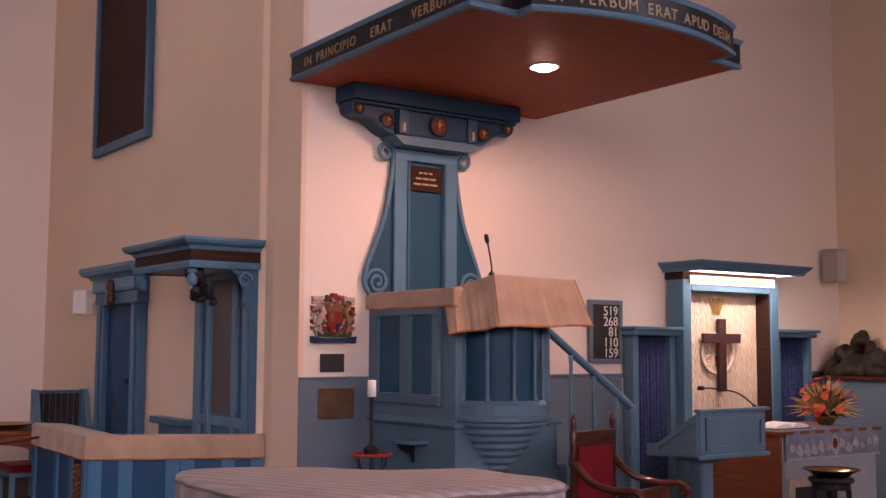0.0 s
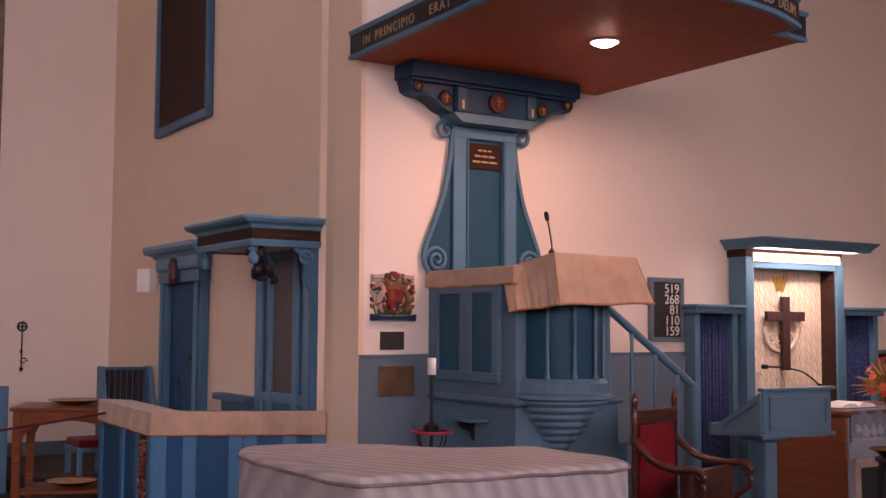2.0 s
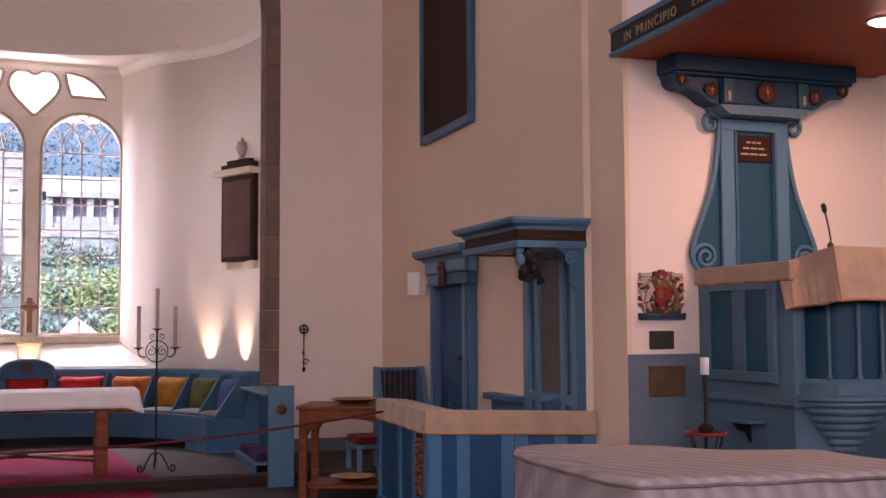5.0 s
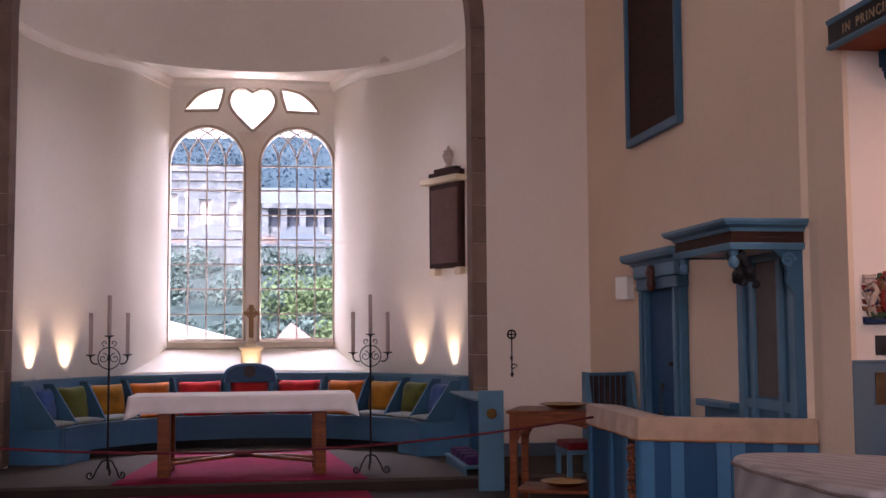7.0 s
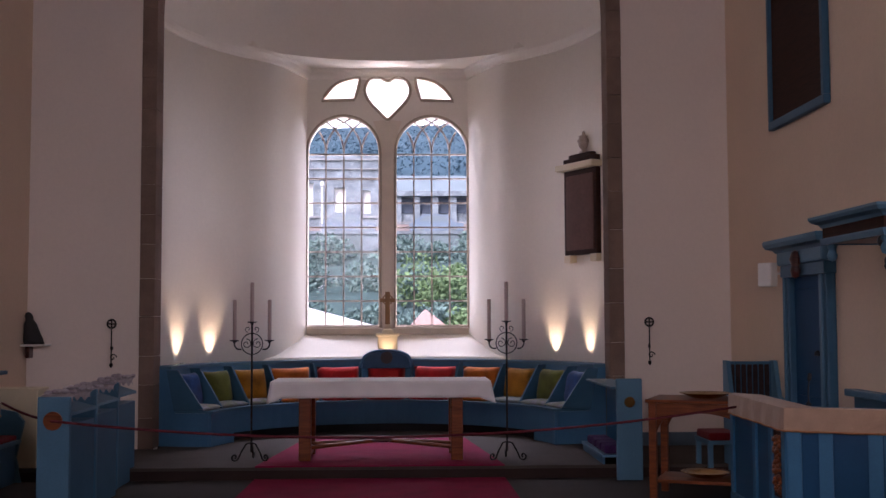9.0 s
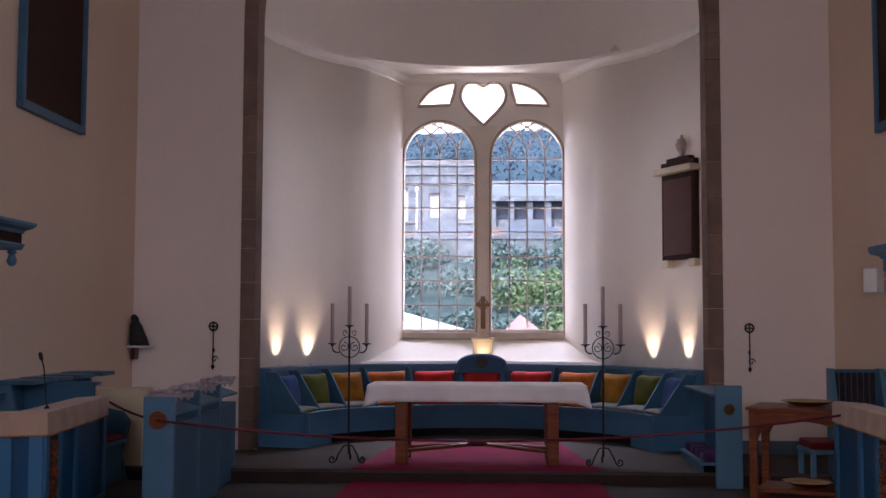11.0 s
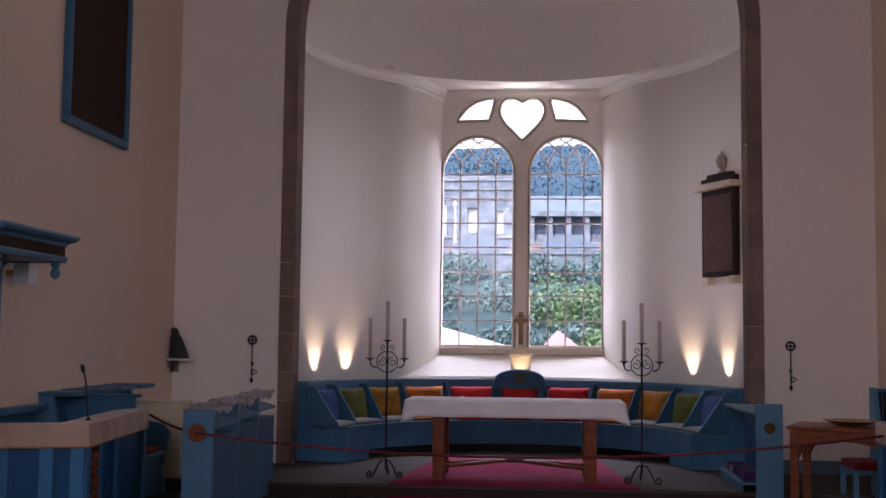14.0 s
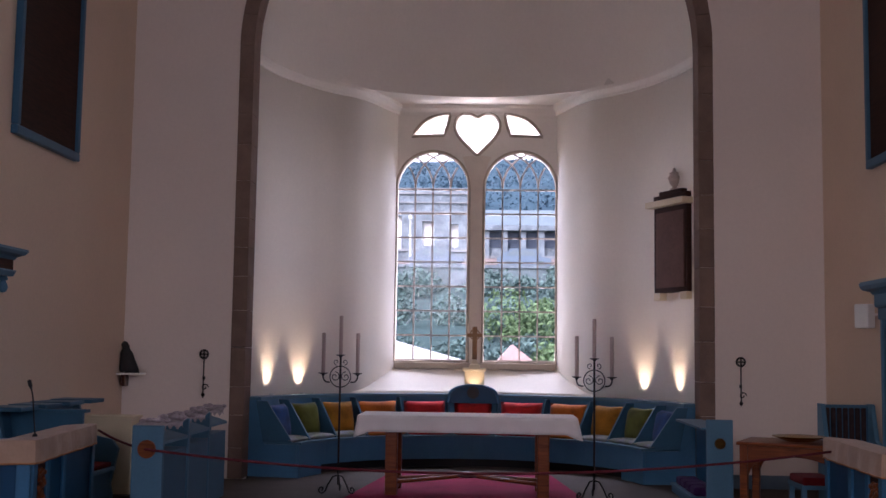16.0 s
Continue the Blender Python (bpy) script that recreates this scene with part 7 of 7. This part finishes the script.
# ---- piano under a quilted cover ----
shape = smooth_path([(2.25, 4.36, 0), (2.22, 4.9, 0), (2.24, 5.5, 0), (2.36, 5.72, 0), (2.6, 5.76, 0), (2.86, 5.62, 0), (3.14, 5.34, 0), (3.46, 5.07, 0), (3.68, 4.985, 0), (3.735, 4.93, 0), (3.745, 4.6, 0), (3.73, 4.3, 0), (3.6, 4.16, 0), (3.0, 4.2, 0), (2.4, 4.28, 0)], 6, True)
bm = bmnew()
cxp, cyp = 2.95, 4.9
levels = []
for k, (z, f) in enumerate(((1.004, 0.86), (1.002, 0.95), (0.999, 0.985), (0.993, 0.998), (0.984, 1.004), (0.972, 1.008), (0.962, 1.003), (0.75, 1.006), (0.45, 1.012), (0.15, 1.02))):
    lev = []
    for i, (x, y, _) in enumerate(shape):
        w = 0.0 if k < 6 else 0.005 * (k - 5) / 4 * (math.sin(i * 0.8) + noise.noise(Vector((x * 3, y * 3, k)))) 
        sag = 0.012 * noise.noise(Vector((x * 2.2, y * 2.2, 0.3))) * (k < 5)
        lev.append(bm.verts.new((cxp + (x - cxp) * (f + w), cyp + (y - cyp) * (f + w), z + sag)))
    levels.append(lev)
n = len(shape)
for a, b in zip(levels, levels[1:]):
    for i in range(n):
        bm.faces.new((a[i], a[(i + 1) % n], b[(i + 1) % n], b[i]))
bm.faces.new(levels[0])
rim = [v.co.copy() + Vector((0, 0, 0.012 * noise.noise(v.co * 7.0))) for v in levels[5]]
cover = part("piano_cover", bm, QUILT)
tagged(cover, "grand piano under a pale mauve quilted cover", "piano")
for f in cover.data.polygons:
    f.use_smooth = f.area < 0.3
# piping brown holds both its stains and the shadow along the seam
part("seam", tube(bmnew(), rim, 0.009, 6, True), material("stained_shadowed_piping", (0.20, 0.15, 0.14), 0.9, vary=0.5, scale=4, fine=90, bump=0.4), cover, "puckered edge seam", True)
for s, (x, y) in enumerate(((2.4, 4.5), (3.55, 4.5), (2.5, 5.5))):
    part("leg", lathe(bmnew(), [(0.04, 0), (0.05, 0.05), (0.045, 0.2), (0.06, 0.5)], (x, y, 0), 12), BLACK, cover, "black piano leg", True)

# ---- oak stand with two brass dishes ----
stand = thing("oak_stand", "honey oak stand with arched aprons and a low shelf", "table", (2.64, 10.5, 0), -23)


def stp(name, bm, label=""):
    return local(name, bm, OAK, stand, label)


W2, D2 = 0.46, 0.34
stp("top", one_box(-W2 - 0.02, W2 + 0.02, -D2 - 0.02, D2 + 0.02, 0.89, 0.92, bevel=0.008))
for sx in (-1, 1):
    for sy in (-1, 1):
        stp("leg", one_box(sx * (W2 - 0.04) - 0.035, sx * (W2 - 0.04) + 0.035, sy * (D2 - 0.04) - 0.035, sy * (D2 - 0.04) + 0.035, 0.0, 0.89, bevel=0.008))


def apron(L):
    pts = [(-L, 0.885), (L, 0.885), (L, 0.62)] + [(x * L * 0.96, 0.66 + 0.14 * math.sqrt(max(0, 1 - x * x))) for x in [1 - k / 10 for k in range(21)]] + [(-L, 0.62)]
    return pts


for sy in (-1, 1):
    stp("apron", prism(bmnew(), apron(W2 - 0.075), sy * (D2 - 0.04) - 0.012, sy * (D2 - 0.04) + 0.012, axis="y"))
for sx in (-1, 1):
    stp("apron", prism(bmnew(), apron(D2 - 0.075), sx * (W2 - 0.04) - 0.012, sx * (W2 - 0.04) + 0.012, axis="x"))
stp("shelf", one_box(-W2 + 0.05, W2 - 0.05, -D2 + 0.05, D2 - 0.05, 0.16, 0.19, bevel=0.004))
dish(2.66, 10.5, 0.92, 0.24, "wide polished brass dish on the oak stand", 0.045)
dish(2.66, 10.5, 0.19, 0.24, "polished brass dish on the low shelf", 0.05)

# ---- seat beside the door ----
se = thing("corner_seat", "grey-blue box seat with dark striped back and red cushion", "seat", (3.53, 11.8, 0))
part("back", one_box(3.28, 3.79, 11.98, 12.04, 0.4, 1.2, bevel=0.01), BLUE, se)
for k in range(7):
    part("back_stripe", one_box(3.318 + 0.062 * k, 3.368 + 0.062 * k, 11.955, 11.979, 0.6, 1.17, bevel=0.012), material("striped_fabric", (0.035, 0.02, 0.02), 0.9, vary=0.5, scale=12), se, "dark striped upholstery")
for x0, x1 in ((3.26, 3.305), (3.765, 3.81)):
    part("side", prism(bmnew(), [(11.43, 0), (12.03, 0), (12.03, 1.21), (11.9, 1.21), (11.78, 0.85), (11.43, 0.72)], x0, x1, axis="x"), BLUE2, se)
part("seat_board", one_box(2.93, 3.259, 11.45, 11.98, 0.38, 0.42, bevel=0.005), BLUE2, se)
part("seat_board", one_box(3.306, 3.764, 11.45, 11.978, 0.38, 0.42), BLUE, se)
part("red_cushion", one_box(2.94, 3.258, 11.44, 11.95, 0.42, 0.5, bevel=0.025), RED, se, "red seat cushion")
part("red_cushion", one_box(3.307, 3.763, 11.44, 11.95, 0.42, 0.5, bevel=0.025), RED, se, "red seat cushion")
for y in (11.47, 11.93):
    part("leg", one_box(2.94, 2.99, y, y + 0.05, 0.001 if y < 11.8 else STEP, 0.379, bevel=0.005), BLUE2, se)

# ---- choir stalls ----
def stall_end(name, x0, x1, y, zt, label, group):
    ob = thing(name, label, "pew", ((x0 + x1) / 2, y, 0), group=group)
    return ob


ce = stall_end("choir_stall", 2.05, 2.31, 11.7, 1.04, "grey-blue choir stall end with a book shelf", "choir stalls")
part("end_panel", one_box(2.04, 2.31, 11.66, 11.71, 0.0, 1.04, bevel=0.01), BLUE2, ce)
part("book_rest", one_box(1.995, 2.29, 11.712, 13.3, 0.93, 0.955, bevel=0.004), BLUE2, ce)
# board in deep blue to give the dark of the open space under the rest
part("front_board", one_box(2.25, 2.29, 11.712, 13.4, 0.0, 0.929, bevel=0.006), DEEP, ce, "deep blue board standing in for the shaded space below the rest")
part("low_shelf", one_box(1.93, 2.249, 11.93, 13.3, STEP + 0.07, STEP + 0.10, bevel=0.004), BLUE2, ce)
part("shelf_front", one_box(1.945, 1.965, 11.95, 13.28, STEP, STEP + 0.069), BLUE, ce)
bm = bmnew()
prism(bm, arc(2.175, 0.8, 0.055, 0, 345, 23), 11.64, 11.659, axis="y")
part("rope_boss", bm, BRASS, ce, "round brass rope boss")
for k in range(4):
    h = part("kneeler", one_box(1.97, 2.2, 12.0 + 0.3 * k, 12.25 + 0.3 * k, STEP + 0.10, STEP + 0.19, bevel=0.03), material("purple_kneeler", (0.05, 0.015, 0.075), 0.9, vary=0.4, scale=15))
    tagged(h, "purple kneeler on the stall shelf", "kneeler", "kneelers on the shelf")

for k, (x0, x1, y) in enumerate(((-3.08, -2.82, 9.2), (-3.11, -2.88, 10.2), (-3.19, -2.97, 11.3))):
    ob = stall_end("choir_stall", x0, x1, y, 1.06, "grey-blue choir stall end with a white lace top", "choir stalls")
    part("end_panel", one_box(x0, x1, y, y + 0.06, 0.0, 1.05, bevel=0.012), BLUE2, ob)
    part("body", one_box(x0 + 0.015, x1 - 0.015, y + 0.061, y + 0.78, 0.0, 0.82, bevel=0.008), BLUE, ob)
    part("back_board", one_box(x0 + 0.01, x0 + 0.05, y + 0.061, y + 0.78, 0.82, 1.02, bevel=0.006), BLUE, ob)
    part("book_rest", prism(bmnew(), [(x0 + 0.051, 0.97), (x1 - 0.005, 0.92), (x1 - 0.005, 0.895), (x0 + 0.051, 0.945)], y + 0.061, y + 0.78, axis="y"), BLUE2, ob)
    rs = random.Random(40 + k)
    for q in range(2):
        yy = y + 0.05 + 0.5 * q
        bm = bmnew()
        ring = []
        for i in range(25):
            t = i / 24
            ring.append([(x0 - 0.015 + (x1 - x0 + 0.03) * t, yy + 0.0, 1.0 + 0.02 * math.sin(i * 1.2)), (x0 + 0.0 + (x1 - x0) * t, yy - 0.012, 1.058), (x0 + (x1 - x0) * t, yy + 0.2, 1.066)])
        vv = [[bm.verts.new(p) for p in r_] for r_ in ring]
        for a, b in zip(vv, vv[1:]):
            for j in range(2):
                bm.faces.new((a[j], b[j], b[j + 1], a[j + 1]))
        for i in range(5):
            u = x0 + (x1 - x0) * (i + 0.5) / 5
            bmesh.ops.create_icosphere(bm, subdivisions=2, radius=0.022 + 0.012 * rs.random(), matrix=Matrix.Translation((u, yy + 0.06 + 0.1 * rs.random(), 1.07 + 0.02 * rs.random())) @ Matrix.Diagonal((1.3, 1.5, 0.8, 1)))
        lace = part("lace_cover", bm, LACE, None, "", True)
        lace.modifiers.new("soften", "SUBSURF").render_levels = 1
        tagged(lace, "crumpled white lace cover on the stall end", "lace cover", "lace covers on the stall ends")
bm = bmnew()
prism(bm, arc(-2.95, 0.86, 0.075, 0, 345, 23), 9.18, 9.199, axis="y")
boss = part("rope_boss", bm, OAK)
tagged(boss, "round wooden rope boss on the stall end", "boss")

# wall bench along the west recess wall
wb = thing("wall_bench", "long grey-blue bench against the side wall", "bench", (-4.4, 10.6, 0))
part("back", prism(bmnew(), [(XL + 0.002, 0.4), (XL + 0.16, 0.4), (XL + 0.06, 1.1), (XL + 0.002, 1.1)], 9.95, 11.9, axis="y"), BLUE, wb)
for k in range(4):
    part("cap", one_box(XL + 0.002, XL + 0.34 + 0.03 * k, 9.9 + 0.5 * k, 10.3 + 0.5 * k, 1.1 + 0.004 * k, 1.14 + 0.004 * k, bevel=0.008), BLUE, wb)
part("seat", one_box(XL + 0.1, XL + 0.55, 9.95, 11.9, 0.4, 0.44, bevel=0.008), BLUE2, wb)
part("front", one_box(XL + 0.46, XL + 0.5, 9.95, 11.9, 0.0, 0.4), BLUE, wb)
for y in (9.92, 11.86):
    part("end", prism(bmnew(), [(XL + 0.002, 0), (XL + 0.56, 0), (XL + 0.5, 0.25), (XL + 0.58, 0.62), (XL + 0.5, 0.72), (XL + 0.2, 0.78), (XL + 0.13, 1.12), (XL + 0.002, 1.12)], y, y + 0.05, axis="y"), BLUE2, wb, "scrolled bench end")
part("cushion", one_box(XL + 0.15, XL + 0.53, 10.0, 11.82, 0.44, 0.49, bevel=0.02), RED, wb, "red seat cushion")
back_pew = thing("pew", "dark grey-blue pew behind the stall desk", "pew", (-4.2, 9.0, 0))
part("back", one_box(XL + 0.05, -3.9, 10.32, 10.36, 0.0, 1.08, bevel=0.006), BLUE, back_pew)
part("cap", one_box(XL + 0.05, -3.86, 10.29, 10.4, 1.08, 1.11, bevel=0.006), BLUE, back_pew)

cab = thing("low_cabinet", "low cream painted cabinet by the arch wall", "cabinet", (-4.3, 12.15, STEP))
part("body", one_box(-4.63, -3.98, 12.0, 12.3, STEP, 0.93, bevel=0.008), CREAMP, cab)
part("top", one_box(-4.64, -3.96, 11.98, 12.31, 0.93, 0.955, bevel=0.006), CREAMP, cab)

# ---- rope barrier ----
ropem = material("crimson_rope", (0.10, 0.012, 0.018), 0.8, vary=0.4, scale=40)
bm = bmnew()
pts = []
for a, b, sag in (((-3.62, 9.95, 0.95), (-2.95, 9.17, 0.86), 0.02), ((-2.95, 9.17, 0.86), (2.72, 9.7, 0.90), 0.19)):
    a, b = Vector(a), Vector(b)
    for i in range(24):
        t = i / 24
        p = a.lerp(b, t)
        p.z -= sag * 4 * t * (1 - t)
        pts.append(p)
pts.append(Vector((2.72, 9.7, 0.90)))
tube(bm, pts, 0.011, 8)
rope = part("rope_barrier", bm, ropem, None, "", True)
tagged(rope, "dark red rope slung across the chancel", "rope")
for x, y, z in ((2.735, 9.7, 0.90),):
    hook = part("rope_hook", tube(bmnew(), [(x - 0.02, y, z), (x + 0.03, y, z)], 0.008, 6), BRASS)
    tagged(hook, "small brass hook for the rope on the desk", "hook")

spk3 = thing("wall_speaker", "pale wall loudspeaker under the stall canopy", "loudspeaker", (-4.5, 9.2, 2.2))
part("cabinet", one_box(-4.56, -4.42, 9.14, 9.32, 2.08, 2.27, bevel=0.012), WHITE, spk3)
part("bracket", one_box(XL, -4.56, 9.2, 9.25, 2.15, 2.2), BRASS, spk3)
